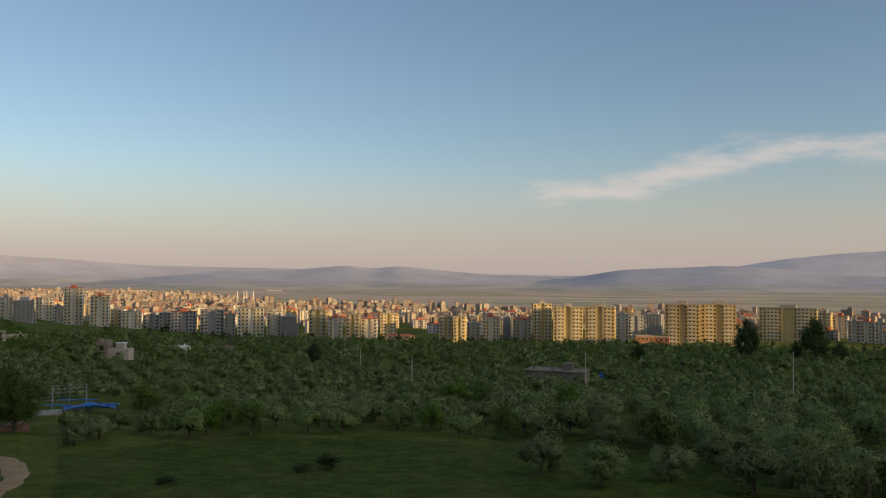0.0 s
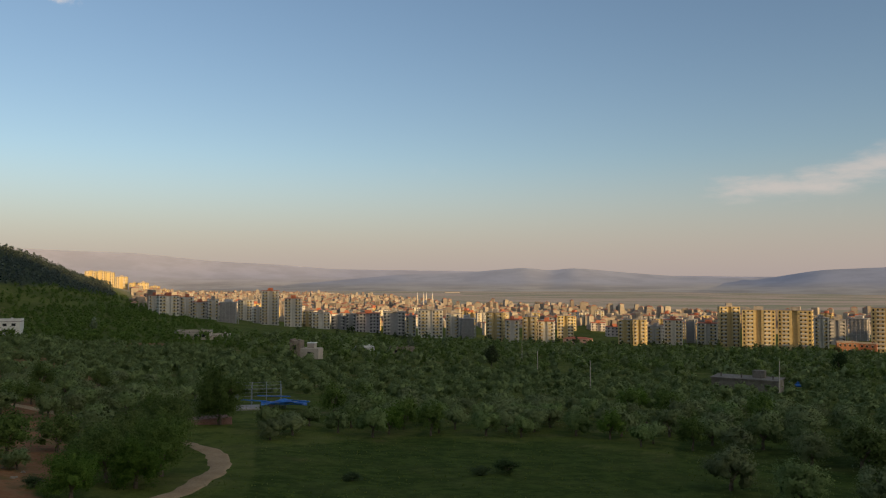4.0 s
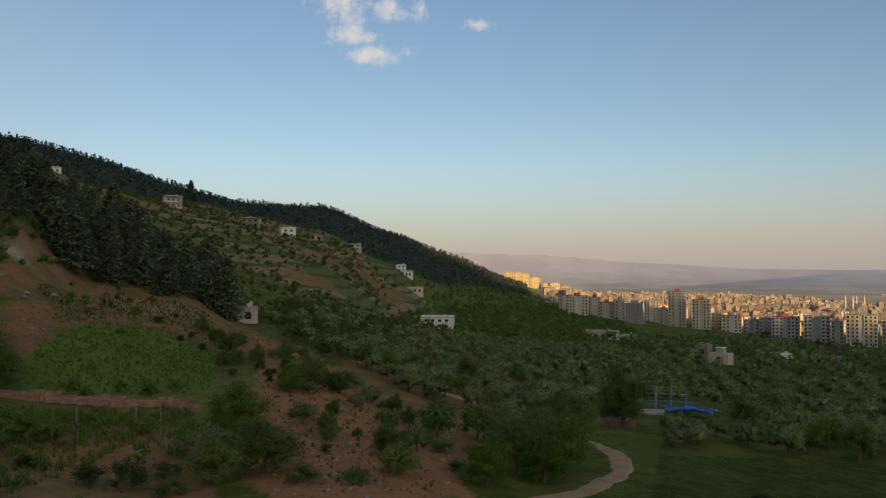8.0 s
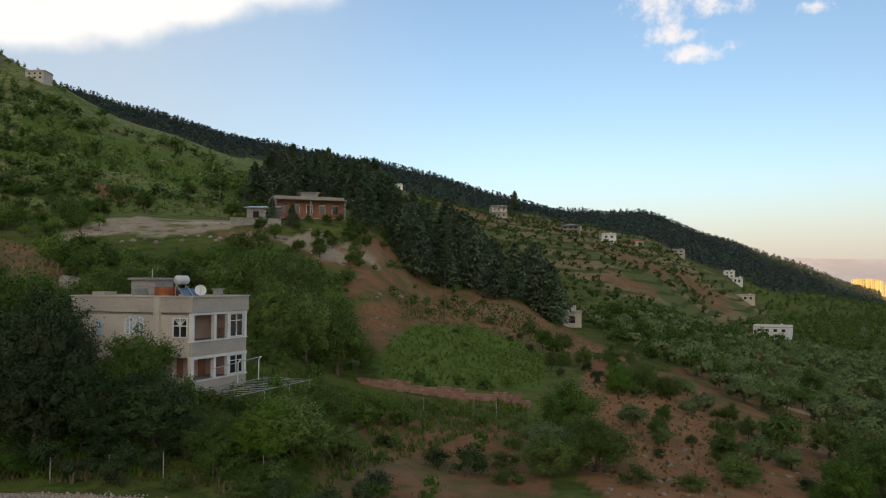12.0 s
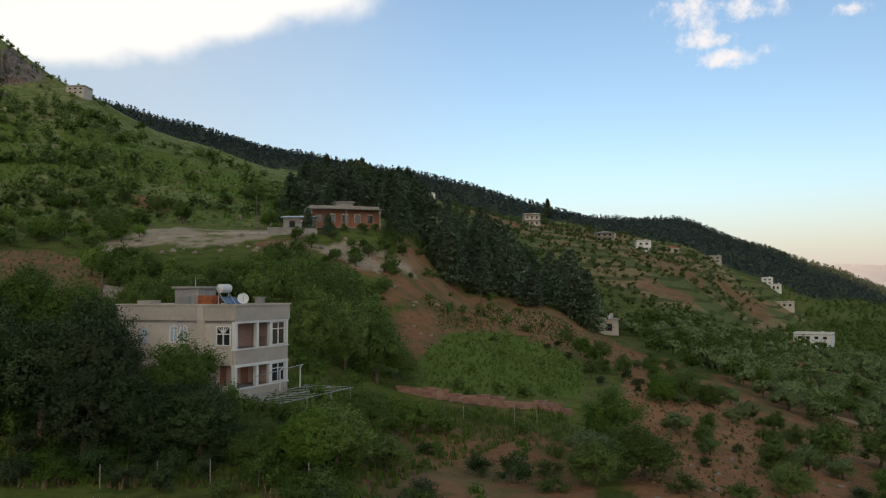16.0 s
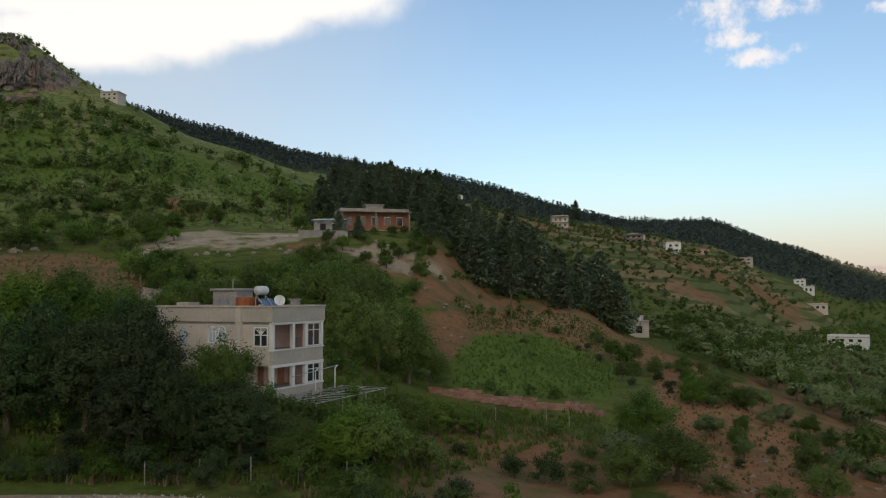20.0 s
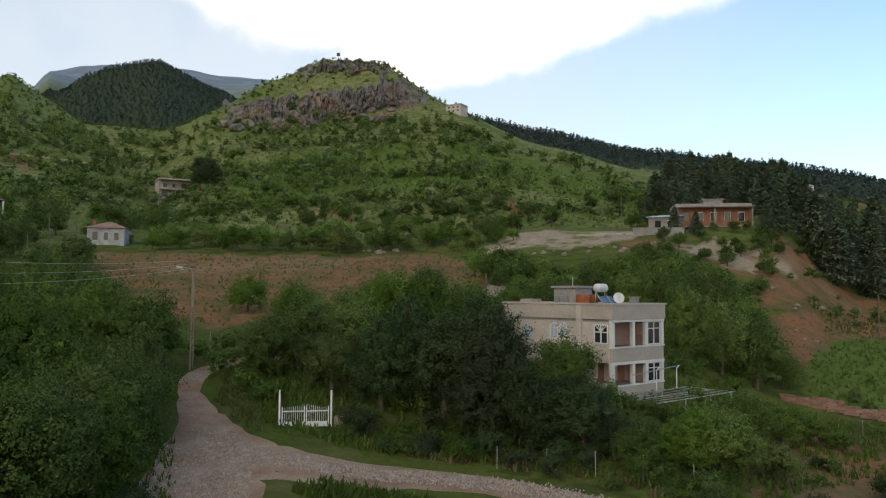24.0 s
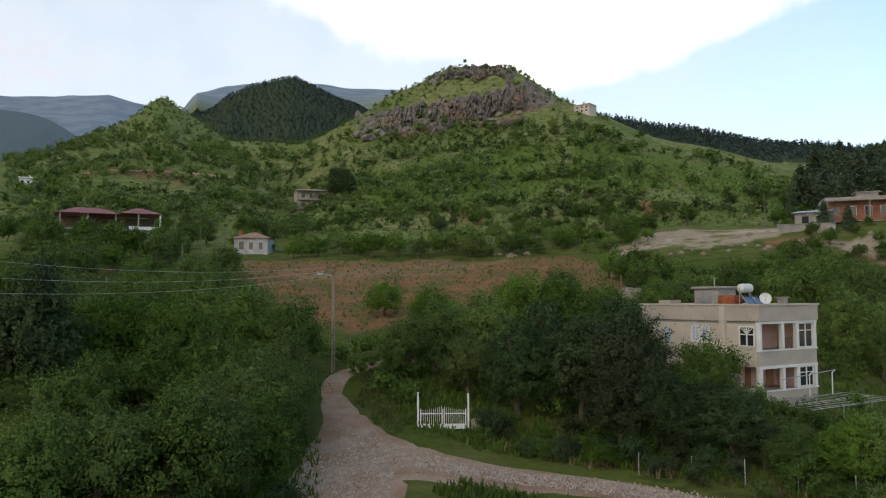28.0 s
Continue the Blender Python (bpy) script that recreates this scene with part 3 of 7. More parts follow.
    # fields of the plain vary in tone, with distance haze painted in as paleness
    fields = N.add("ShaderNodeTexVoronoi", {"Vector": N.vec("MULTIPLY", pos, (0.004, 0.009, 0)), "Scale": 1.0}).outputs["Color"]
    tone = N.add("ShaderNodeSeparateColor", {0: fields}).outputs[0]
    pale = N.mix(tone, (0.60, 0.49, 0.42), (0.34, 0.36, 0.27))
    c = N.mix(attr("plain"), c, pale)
    # far heights take on blue-grey, aerial haze put into the ground colour
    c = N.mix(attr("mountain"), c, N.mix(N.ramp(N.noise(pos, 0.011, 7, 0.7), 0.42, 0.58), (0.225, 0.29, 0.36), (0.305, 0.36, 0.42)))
    c = N.mix(N.ramp(small, 0.35, 0.8, 0.0, 0.45), c, (0.05, 0.06, 0.02))
    bs = N.add("ShaderNodeBsdfPrincipled", {"Base Color": c, "Roughness": 1.0, "Specular IOR Level": 0.02})
    h = N.math("ADD", small, N.math("MULTIPLY", mid, 2.0))
    N.link(N.add("ShaderNodeBump", {"Strength": 0.6, "Distance": 0.5, "Height": h}).outputs[0], bs.inputs["Normal"])
    N.link(bs.outputs[0], N.add("ShaderNodeOutputMaterial").inputs[0])
    return m


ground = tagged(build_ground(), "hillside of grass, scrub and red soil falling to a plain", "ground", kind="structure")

# ---- far hills beyond the plain, cut from one long ridge each, haze painted in as pale blue ----


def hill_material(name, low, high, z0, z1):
    """Fields at the foot, bare slopes above; both tones come with haze mixed in."""
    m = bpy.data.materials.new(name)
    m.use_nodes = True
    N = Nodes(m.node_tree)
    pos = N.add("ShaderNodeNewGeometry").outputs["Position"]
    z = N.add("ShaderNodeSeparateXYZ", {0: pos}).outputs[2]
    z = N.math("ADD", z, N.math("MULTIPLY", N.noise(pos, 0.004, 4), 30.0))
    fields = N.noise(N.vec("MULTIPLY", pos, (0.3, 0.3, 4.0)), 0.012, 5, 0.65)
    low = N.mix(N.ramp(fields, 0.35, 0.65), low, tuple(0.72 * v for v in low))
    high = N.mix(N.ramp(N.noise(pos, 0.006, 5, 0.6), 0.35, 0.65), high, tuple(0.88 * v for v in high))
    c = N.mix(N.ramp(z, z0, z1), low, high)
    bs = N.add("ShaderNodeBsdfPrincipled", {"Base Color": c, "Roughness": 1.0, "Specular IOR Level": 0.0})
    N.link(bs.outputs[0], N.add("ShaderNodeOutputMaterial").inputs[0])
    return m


# distance haze is painted into these tones, paler for the farther ranges
M_FAR = hill_material("hazed_far_hills", (0.43, 0.435, 0.44), (0.375, 0.415, 0.52), -30, 15)
M_FAR_LEFT = hill_material("hazed_far_hills_left", (0.44, 0.445, 0.47), (0.42, 0.45, 0.57), -20, 40)
M_FAR_RIGHT = hill_material("hazed_far_mountain", (0.56, 0.56, 0.58), (0.585, 0.59, 0.66), -20, 40)


def far_ridge(name, points, r, depth, material, label):
    """A ridge at distance r along bearings, its crest given by (bearing, height above the eye in degrees)."""
    bs = np.arange(points[-1][0], points[0][0] + 0.01, 0.25)
    crest = np.interp(bs, [p[0] for p in points[::-1]], [p[1] for p in points[::-1]])
    soft = np.exp(-np.linspace(-2.2, 2.2, 13) ** 2)
    crest = np.convolve(np.pad(crest, 6, mode="edge"), soft / soft.sum(), "valid")
    wob = 0.035 * waves(bs * 10, bs * 3, 60, 5)
    verts, faces, steps = [], [], 9
    for k in range(steps):
        f = k / (steps - 1)
        for b, c, w in zip(bs, crest, wob):
            rr = r + depth * f
            top = math.tan(radians(c + w)) * (r + depth)
            z = -64 + (top + 64) * (0.28 * f + 0.72 * f ** 2.2)
            verts.append((-rr * math.sin(radians(b)), rr * math.cos(radians(b)), z + EYE))
    n = len(bs)
    for k in range(steps - 1):
        for i in range(n - 1):
            a = k * n + i
            faces.append((a, a + n, a + n + 1, a + 1))
    ob = raw(name, verts, faces, material, smooth=True)
    return tagged(ob, label, "hills", kind="structure")


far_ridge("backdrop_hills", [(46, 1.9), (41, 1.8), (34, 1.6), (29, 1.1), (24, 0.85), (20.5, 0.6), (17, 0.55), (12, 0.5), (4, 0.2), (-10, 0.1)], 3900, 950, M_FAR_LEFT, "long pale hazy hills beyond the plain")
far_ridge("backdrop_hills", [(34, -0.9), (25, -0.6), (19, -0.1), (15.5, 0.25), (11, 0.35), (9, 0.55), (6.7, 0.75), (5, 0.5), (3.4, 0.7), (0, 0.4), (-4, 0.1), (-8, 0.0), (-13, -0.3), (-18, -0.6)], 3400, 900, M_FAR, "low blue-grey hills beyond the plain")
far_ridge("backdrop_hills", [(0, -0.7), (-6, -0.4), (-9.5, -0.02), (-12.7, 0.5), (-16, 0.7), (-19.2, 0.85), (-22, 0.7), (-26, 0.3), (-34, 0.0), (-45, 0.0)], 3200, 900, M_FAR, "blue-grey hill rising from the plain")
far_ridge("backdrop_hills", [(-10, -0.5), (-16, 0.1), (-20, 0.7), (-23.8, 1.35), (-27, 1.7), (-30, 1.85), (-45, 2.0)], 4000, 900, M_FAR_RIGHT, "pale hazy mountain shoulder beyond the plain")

# bluish haze is mixed into the wood and rock tones of this spur
M_SPUR = hill_material("hazed_wooded_spur", (0.085, 0.135, 0.155), (0.16, 0.215, 0.25), 80, 330)
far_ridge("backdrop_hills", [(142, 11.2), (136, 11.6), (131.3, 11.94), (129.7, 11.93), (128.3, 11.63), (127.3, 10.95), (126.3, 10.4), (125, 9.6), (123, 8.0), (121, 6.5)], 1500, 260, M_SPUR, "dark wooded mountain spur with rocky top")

# ---- the town ----


def windows_mesh():
    me = bpy.data.meshes.new("window")
    w, h, d = 0.65, 0.75, 0.12
    v = [(-w, -d, -h), (w, -d, -h), (w, -d, h), (-w, -d, h), (-w, 0.05, -h), (w, 0.05, -h), (w, 0.05, h), (-w, 0.05, h)]
    me.from_pydata(v, [], [(0, 1, 2, 3), (1, 5, 6, 2), (4, 0, 3, 7), (3, 2, 6, 7), (4, 5, 1, 0)])
    me.materials.append(M_GLASS)
    return me


WINDOW = windows_mesh()


def slot_faces(verts, faces, x, y, z, w, h, ux, uy, nx, ny, d=0.1):
    """Adds a shallow box for a window at (x, y, z), along (ux, uy), facing (nx, ny)."""
    n = len(verts)
    for s, t, o in ((-1, -1, d), (1, -1, d), (1, 1, d), (-1, 1, d), (-1, -1, -0.05), (1, -1, -0.05), (1, 1, -0.05), (-1, 1, -0.05)):
        verts.append((x + ux * w / 2 * s + nx * o, y + uy * w / 2 * s + ny * o, z + h / 2 * t))
    faces += [(n, n + 1, n + 2, n + 3), (n + 1, n + 5, n + 6, n + 2), (n + 4, n, n + 3, n + 7), (n + 3, n + 2, n + 6, n + 7), (n + 4, n + 5, n + 1, n)]


def tower(w, d, storeys, wall, single=False, frame_only=False, red=False, label="", group="towers at the town's edge", bays=None, each=False):
    """An apartment block: body with a stepped plan, storey bands, balconies, roof, windows."""
    h = storeys * 3.0
    t = thing("apartment_building", Matrix.Identity(4), label, "apartment block", group)
    bays = bays or max(3, int(w / 3.4))
    if frame_only:      # a bare concrete frame, floors and columns
        bits = [(-w / 2, 0, 3.0 * k - 0.3, w / 2, d, 3.0 * k) for k in range(1, storeys + 1)] + [(-w / 2 + 1.2, 1.2, -8, w / 2 - 1.2, d - 1.2, h - 0.4)]
        cols = [(-w / 2 + w * k / bays - 0.35, 0.05 + (d - 0.8) * q, -8, -w / 2 + w * k / bays + 0.35, 0.75 + (d - 0.8) * q, h - 0.3) for k in range(bays + 1) for q in (0, 1)]
        for bit in bits[:-1]:
            part("floor_slab", boxes(bit), wall, t)
        part("core_wall", boxes(bits[-1]), M_TOWERS[2], t)
        for col in cols:
            part("column", boxes(col), wall, t)
        part("roof", boxes((-w / 5, d / 3, h - 0.1, w / 5, d * 0.8, h + 2.4)), wall, t)
        return t
    notch = w * 0.08
    body = [(-w / 2, 0.9, -8, -notch, d, h), (notch, 0.9, -8, w / 2, d, h), (-notch, 2.6, -8, notch, d, h - 0.02)]
    part("wall", boxes(*body), wall, t)
    bal = [(s * (w * 0.27) - w * 0.1, 0, 3.0 * k + 0.1, s * (w * 0.27) + w * 0.1, 0.95, 3.0 * k + 1.1) for k in range(1, storeys) for s in (-1, 1)]
    bal_wall = M_TOWERS[1] if wall != M_TOWERS[1] else M_TOWERS[0]
    if each:
        slab = bpy.data.meshes.new("balcony")
        boxes((-w * 0.1, 0, 0, w * 0.1, 0.95, 1.0), (-w * 0.1, 0.06, 1.0, w * 0.1, 0.12, 1.12)).to_mesh(slab)
        slab.materials.append(bal_wall)
        for x0, _, z0, x1, _, _ in bal:
            o = new("balcony", slab)
            o.parent, o.location = t, ((x0 + x1) / 2, 0, z0)
    else:
        part("balcony", boxes(*bal), bal_wall, t)["kind"] = "stuff"
    roof = [(-w / 2 - 0.3, 0.6, h, w / 2 + 0.3, d + 0.3, h + 0.5), (-w / 7, d * 0.3, h + 0.3, w / 7, d * 0.75, h + 3.0)]
    part("roof", boxes(*roof), M_TILE_RED if red else M_CONCRETE, t)
    verts, faces, spots = [], [], []
    for k in range(storeys):
        z = 3.0 * k + 1.6
        for q in range(bays):
            x = -w / 2 + w * (q + 0.5) / bays
            if abs(x) > notch + 0.7:
                spots.append((x, 0.9, z, 0))
        for q in range(max(2, int(d / 4))):
            y = 0.9 + (d - 0.9) * (q + 0.5) / max(2, int(d / 4))
            slot_faces(verts, faces, -w / 2, y, z, 1.3, 1.5, 0, 1, -1, 0)
            slot_faces(verts, faces, w / 2, y, z, 1.3, 1.5, 0, 1, 1, 0)
    if single:
        for x, y, z, _ in spots:
            o = new("window", WINDOW)
            o.parent, o.location = t, (x, y, z)
    else:
        for x, y, z, _ in spots:
            slot_faces(verts, faces, x, y, z, 1.4, 1.6, 1, 0, 0, -1)
    raw("glazing", verts, faces, M_GLASS, t)["kind"] = "stuff"
    return t


TOWERS = [(25.0, 794, 16, 11, 1), (23.4, 777, 16, 9, 1), (25.8, 824, 9, 5, 1), (26.7, 863, 15, 7, 1), (27.9, 731, 16, 6, 2), (28.8, 760, 9, 6, 1), (22.4, 791, 9, 5, 0),
          (21.4, 766, 17, 5, 1), (20.2, 772, 14, 4, 2), (19.3, 762, 10, 5, 2), (18.1, 749, 22, 6, 3), (16.2, 730, 20, 7, 2), (15.0, 721, 9, 6, 1), (13.6, 700, 22, 8, 1)]
TOWERS += [(12.0, 706, 12, 7, 1), (10.9, 690, 14, 6, 2), (9.0, 660, 14, 8, 0), (7.7, 640, 11, 6, 1), (6.5, 650, 11, 7, 0), (5.3, 660, 13, 6, 1), (3.9, 748, 15, 7, 0), (-0.2, 685, 11, 7, 0),
           (-1.2, 677, 10, 7, 0), (-2.2, 719, 12, 5, 1), (-3.5, 699, 15, 7, 1), (-4.6, 733, 9, 7, 2), (-5.7, 719, 17, 6, 1)]
TOWERS += [(-7.2, 691, 16, 11, 0), (-9.0, 660, 24, 10, 0), (-11.2, 662, 24, 10, 0), (-12.8, 710, 11, 8, 1), (-13.7, 762, 14, 7, 2), (-14.9, 826, 17, 7, 2), (-16.8, 670, 27, 11, 0),
           (-19.2, 680, 27, 11, 0), (-23.5, 762, 47, 10, 0), (-25.7, 850, 11, 8, 0), (-26.6, 860, 13, 7, 1), (-27.4, 787, 10, 6, 1), (-28.1, 783, 9, 6, 1), (-28.9, 778, 9, 6, 1), (-31, 760, 16, 7, 1)]
TOWERS += [(32.7, 816, 10, 5, 1), (31.7, 773, 18, 6, 1), (30.6, 800, 12, 6, 1), (29.8, 771, 12, 5, 1), (29.1, 831, 9, 5, 1)]
LABELS = ["yellow concrete apartment block with rows of small windows", "white apartment block with balconies at the town's edge",
          "bare grey concrete apartment block still under construction", "lilac-grey apartment block with white balconies"]
WIDE = {-9.0, -11.2, -16.8, -19.2, -7.2, -23.5, 25.0}
rng = random.Random(4)
for b, r, w, n, k in TOWERS:
    t = tower(w, 13 + rng.random() * 4, n, M_TOWERS[k], b in WIDE, k == 2 and rng.random() < 0.6, k in (1, 3) and rng.random() < 0.5, LABELS[k], bays=int(w / 3.0), each=True)
    t.matrix_world = stand(b, r, rng.uniform(-14, 10) if w < 20 else rng.uniform(-5, 3))

# towers that catch the sun on the spur of the hill
for b, r, w, n in ((36.7, 1640, 20, 8), (36.1, 1650, 20, 9), (35.6, 1660, 20, 9), (34.8, 1720, 22, 8), (34.0, 1700, 18, 5), (33.4, 1690, 20, 6), (32.7, 1700, 18, 5), (32.1, 1720, 16, 4)):
    t = tower(w, 16, n, M_TOWERS[0], label="orange-lit yellow tower block on the hill's spur", group="towers on the spur")
    t.matrix_world = stand(b, r, rng.uniform(-12, 6))

# second row: mid-rise blocks, five kinds, copied
KINDS = []
for w, n, k, red in ((14, 5, 0, True), (15, 4, 1, True), (12, 5, 1, False), (16, 3, 3, True), (12, 4, 0, False), (14, 4, 2, True)):
    KINDS.append(tower(w, 13, n, M_TOWERS[k], red=red, label=("cream" if k == 0 else "white" if k == 1 else "grey") + " mid-rise apartment block " + ("with a red roof" if red else "with a flat roof") + " in the town", group="mid-rise blocks of the town"))
row = []
while len(row) < 95:
    b, r = rng.uniform(-31, 29), rng.uniform(745, 1120)
    if b > 18 and r < 850 or any(abs(b - b2) * r * 0.0175 < 15 and abs(r - r2) < 22 for b2, r2 in row) or any(abs(b - T[0]) * r * 0.0175 < 15 and abs(r - T[1]) < 25 for T in TOWERS):
        continue
    row.append((b, r))
for i, (b, r) in enumerate(row):
    m = stand(b, r, rng.uniform(-25, 20))
    if i < len(KINDS):
        KINDS[i].matrix_world = m
    else:
        copy_thing(KINDS[i % len(KINDS)], m)


def spread_town(count, r0, r1, seed):
    """Far houses and blocks, too small to tell apart, in one sheet of geometry."""
    rg = np.random.RandomState(seed)
    verts, faces, mats = [], [], []
    for _ in range(count):
        b, r = rg.uniform(-33, 34), math.sqrt(rg.uniform(r0 ** 2, r1 ** 2))
        if r > np.interp(b, [-33, -14, 0, 12, 21, 30, 34], [1300, 1340, 1400, 1800, 2900, 3200, 3300]):
            continue
        if waves(np.array(b * 9.0), np.array(r * 0.5), 90, 3) < -0.9:
            continue
        h = rg.choice([3, 5, 7, 9, 12, 15, 19], p=[0.2, 0.26, 0.22, 0.16, 0.09, 0.05, 0.02]) * (1.0 if r < 1600 else 0.8)
        w, d, a = rg.uniform(5, 10), rg.uniform(5, 9), radians(b + rg.uniform(-30, 30))
        x0, y0 = -r * math.sin(radians(b)), r * math.cos(radians(b))
        z0 = float(land(x0, y0)) - 2
        ca, sa = math.cos(a), math.sin(a)
        roofed = rg.rand() < 0.5
        n = len(verts)
        for zz, g in ((z0, 1.0), (z0 + 2 + h, 1.0), (z0 + 2 + h + (2.0 if roofed else 0.5), 0.15 if roofed else 0.9)):
            for sx, sy in ((-1, -1), (1, -1), (1, 1), (-1, 1)):
                lx, ly = sx * w / 2 * g, sy * d / 2 * g
                verts.append((x0 + lx * ca - ly * sa, y0 + lx * sa + ly * ca, zz))
        for k in range(4):
            q = (k + 1) % 4
            faces.append((n + k, n + q, n + 4 + q, n + 4 + k))
            faces.append((n + 4 + k, n + 4 + q, n + 8 + q, n + 8 + k))
            mats += [0, 1 if roofed else 0]
        faces.append((n + 8, n + 9, n + 10, n + 11))
        mats.append(1 if roofed else 0)
    ob = raw("distant_town", verts, faces, [M_TOWN, M_TOWN_ROOF])
    ob.data.polygons.foreach_set("material_index", mats)
    return tagged(ob, "dense spread of small sunlit houses across the plain", "town", kind="stuff")


spread_town(2600, 900, 1500, 11)
spread_town(6500, 1400, 3300, 12)

# pale sheds far out on the plain
for b, r, w in ((21.5, 3050, 110), (28, 3100, 110), (12.0, 3150, 60), (33, 3100, 110)):
    o = part("long_shed", boxes((-w / 2, 0, -3, w / 2, 30, 3.2), bevel=0.3), M_CONCRETE)
    o.matrix_world = stand(b, r, 8)
    tagged(o, "long pale industrial shed far out on the plain", "shed", "sheds on the plain")

# the mosque with four minarets


def mosque():
    t = thing("mosque", stand(14.0, 1480, 35, size=0.72), "pale stone mosque with a dome and four minarets", "mosque")
    part("hall", boxes((-13, -13, -8, 13, 13, 13), (-9, -9, 12, 9, 9, 18), bevel=0.2), M_PLASTER, t)
    bm = bmesh.new()
    bmesh.ops.create_uvsphere(bm, u_segments=20, v_segments=10, radius=8.5, matrix=pose(0, 0, 17))
    part("dome", bm, M_METAL, t, smooth=True)
    for x, y in ((-14, -14), (14, -14), (14, 14), (-14, 14)):
        mn = part("minaret", tube([(x, y, -6), (x, y, 26), (x, y, 26.1), (x, y, 39)], 1.9, 10, taper=0.8), M_PLASTER, t)
        part("balcony", tube([(x, y, 26), (x, y, 27.6)], 2.6, 12), M_PLASTER, mn)
        part("spire", tube([(x, y, 39), (x, y, 46)], 1.5, 10, taper=0.05), M_METAL, mn)


mosque()

# ---- lanes and tracks ----
M_WIRE_GREY = surface("dull_pipe", ((0.26, 0.30, 0.33), (0.34, 0.38, 0.41)), 2.0, 0.6, 0.05, metallic=0.3)
M_OLD_CONCRETE = surface("old_concrete", ((0.17, 0.155, 0.13), (0.25, 0.23, 0.20)), 0.5, 0.95, 0.3, 10.0, stain=0.5)
M_BANK = surface("pale_dug_earth", ((0.42, 0.34, 0.24), (0.56, 0.48, 0.37)), 0.4, 0.95, 0.5, 12.0)


def ribbon(name, plan, widths, material, label, lift=0.05, ragged=0.25, seed=1):
    """A lane laid on the ground along (bearing, distance) points."""
    rg = random.Random(seed)
    pts = [Vector((-r * math.sin(radians(b)), r * math.cos(radians(b)), 0)) for b, r in plan]
    line, wide = [], []
    for i in range(len(pts) - 1):
        p0, p1, p2, p3 = pts[max(i - 1, 0)], pts[i], pts[i + 1], pts[min(i + 2, len(pts) - 1)]
        n = max(2, int((p2 - p1).length / 1.2))
        for k in range(n):
            t = k / n
            line.append(0.5 * ((2 * p1) + (p2 - p0) * t + (2 * p0 - 5 * p1 + 4 * p2 - p3) * t * t + (3 * p1 - p0 - 3 * p2 + p3) * t ** 3))
            wide.append(widths[i] * (1 - t) + widths[i + 1] * t)
    verts, faces, across, jl, jr = [], [], 9, 0.0, 0.0
    for i, p in enumerate(line):
        d = (line[min(i + 1, len(line) - 1)] - line[max(i - 1, 0)]).normalized()
        s = Vector((d.y, -d.x, 0))
        jl, jr = 0.6 * jl + rg.uniform(-ragged, ragged), 0.6 * jr + rg.uniform(-ragged, ragged)
        l, r = wide[i] / 2 + jl, wide[i] / 2 + jr
        for k in range(across):
            q = p + s * (-l + (l + r) * k / (across - 1))
            edge = 1 - abs(2 * k / (across - 1) - 1)
            verts.append((q.x, q.y, float(land(q.x, q.y)) + lift * min(1, 3 * edge) - 0.02 + 0.03 * math.sin(k * 2.2)))
    for i in range(len(line) - 1):
        for k in range(across - 1):
            a = i * across + k
            faces.append((a, a + 1, a + across + 1, a + across))
    return tagged(raw(name, verts, faces, material, smooth=True), label, "track", kind="structure")


ribbon("road", [(60, 30), (72, 37), (80, 42), (88, 46.3), (95, 48.6), (102, 49.2), (107, 52), (109.9, 60.5), (110.6, 66), (110.0, 70.5), (107.2, 75), (104, 77)], [4.5, 4.2, 4, 3.8, 4.6, 7.4, 7.6, 3.0, 1.8, 1.6, 1.6, 1.2], M_GRAVEL, "pale gravel lane that forks at a gate", 0.10)
ribbon("road", [(126, 14), (117, 26), (112, 37), (110.4, 46), (109.8, 54), (109.8, 62)], [6, 6.5, 7.6, 7.2, 5.2, 3.2], M_GRAVEL, "pale gravel lane joining the fork", 0.12, seed=3)
ribbon("path", [(44, 38), (38, 50), (34, 59), (30.3, 66.5), (28.3, 77), (28.6, 88), (30.5, 97), (34, 108), (38, 118), (42, 130)], [2.4, 2.4, 2.4, 2.3, 2.2, 2.2, 2.0, 1.8, 1.8, 1.6], M_DIRT, "pale dirt path bending through the meadow", 0.10, seed=5)
ribbon("path", [(90, 158), (87, 160), (84, 166), (80.5, 168), (78, 166), (76, 170)], [1.5, 2.2, 3, 3.6, 3, 2.2], M_BANK, "pale dug dirt track on the slope", 0.25, 1.6, seed=7)
ribbon("path", [(127, 345), (123, 348), (119, 352), (116.5, 350)], [3, 3.5, 3.5, 3], M_DIRT, "pale dirt track across the far slope", 0.3, 0.5, seed=8)


def post(name, b, r, h, radius, material, label, category, group="", lean=0.0, sides=6):
    o = part(name, tube([(0, 0, -0.6), (lean * 0.5, 0, h / 2), (lean, 0, h)], radius, sides, taper=0.75), material)
    o.matrix_world = Matrix.Translation(spot(b, r))
    return tagged(o, label, category, group)


# ---- the two-storey house ----


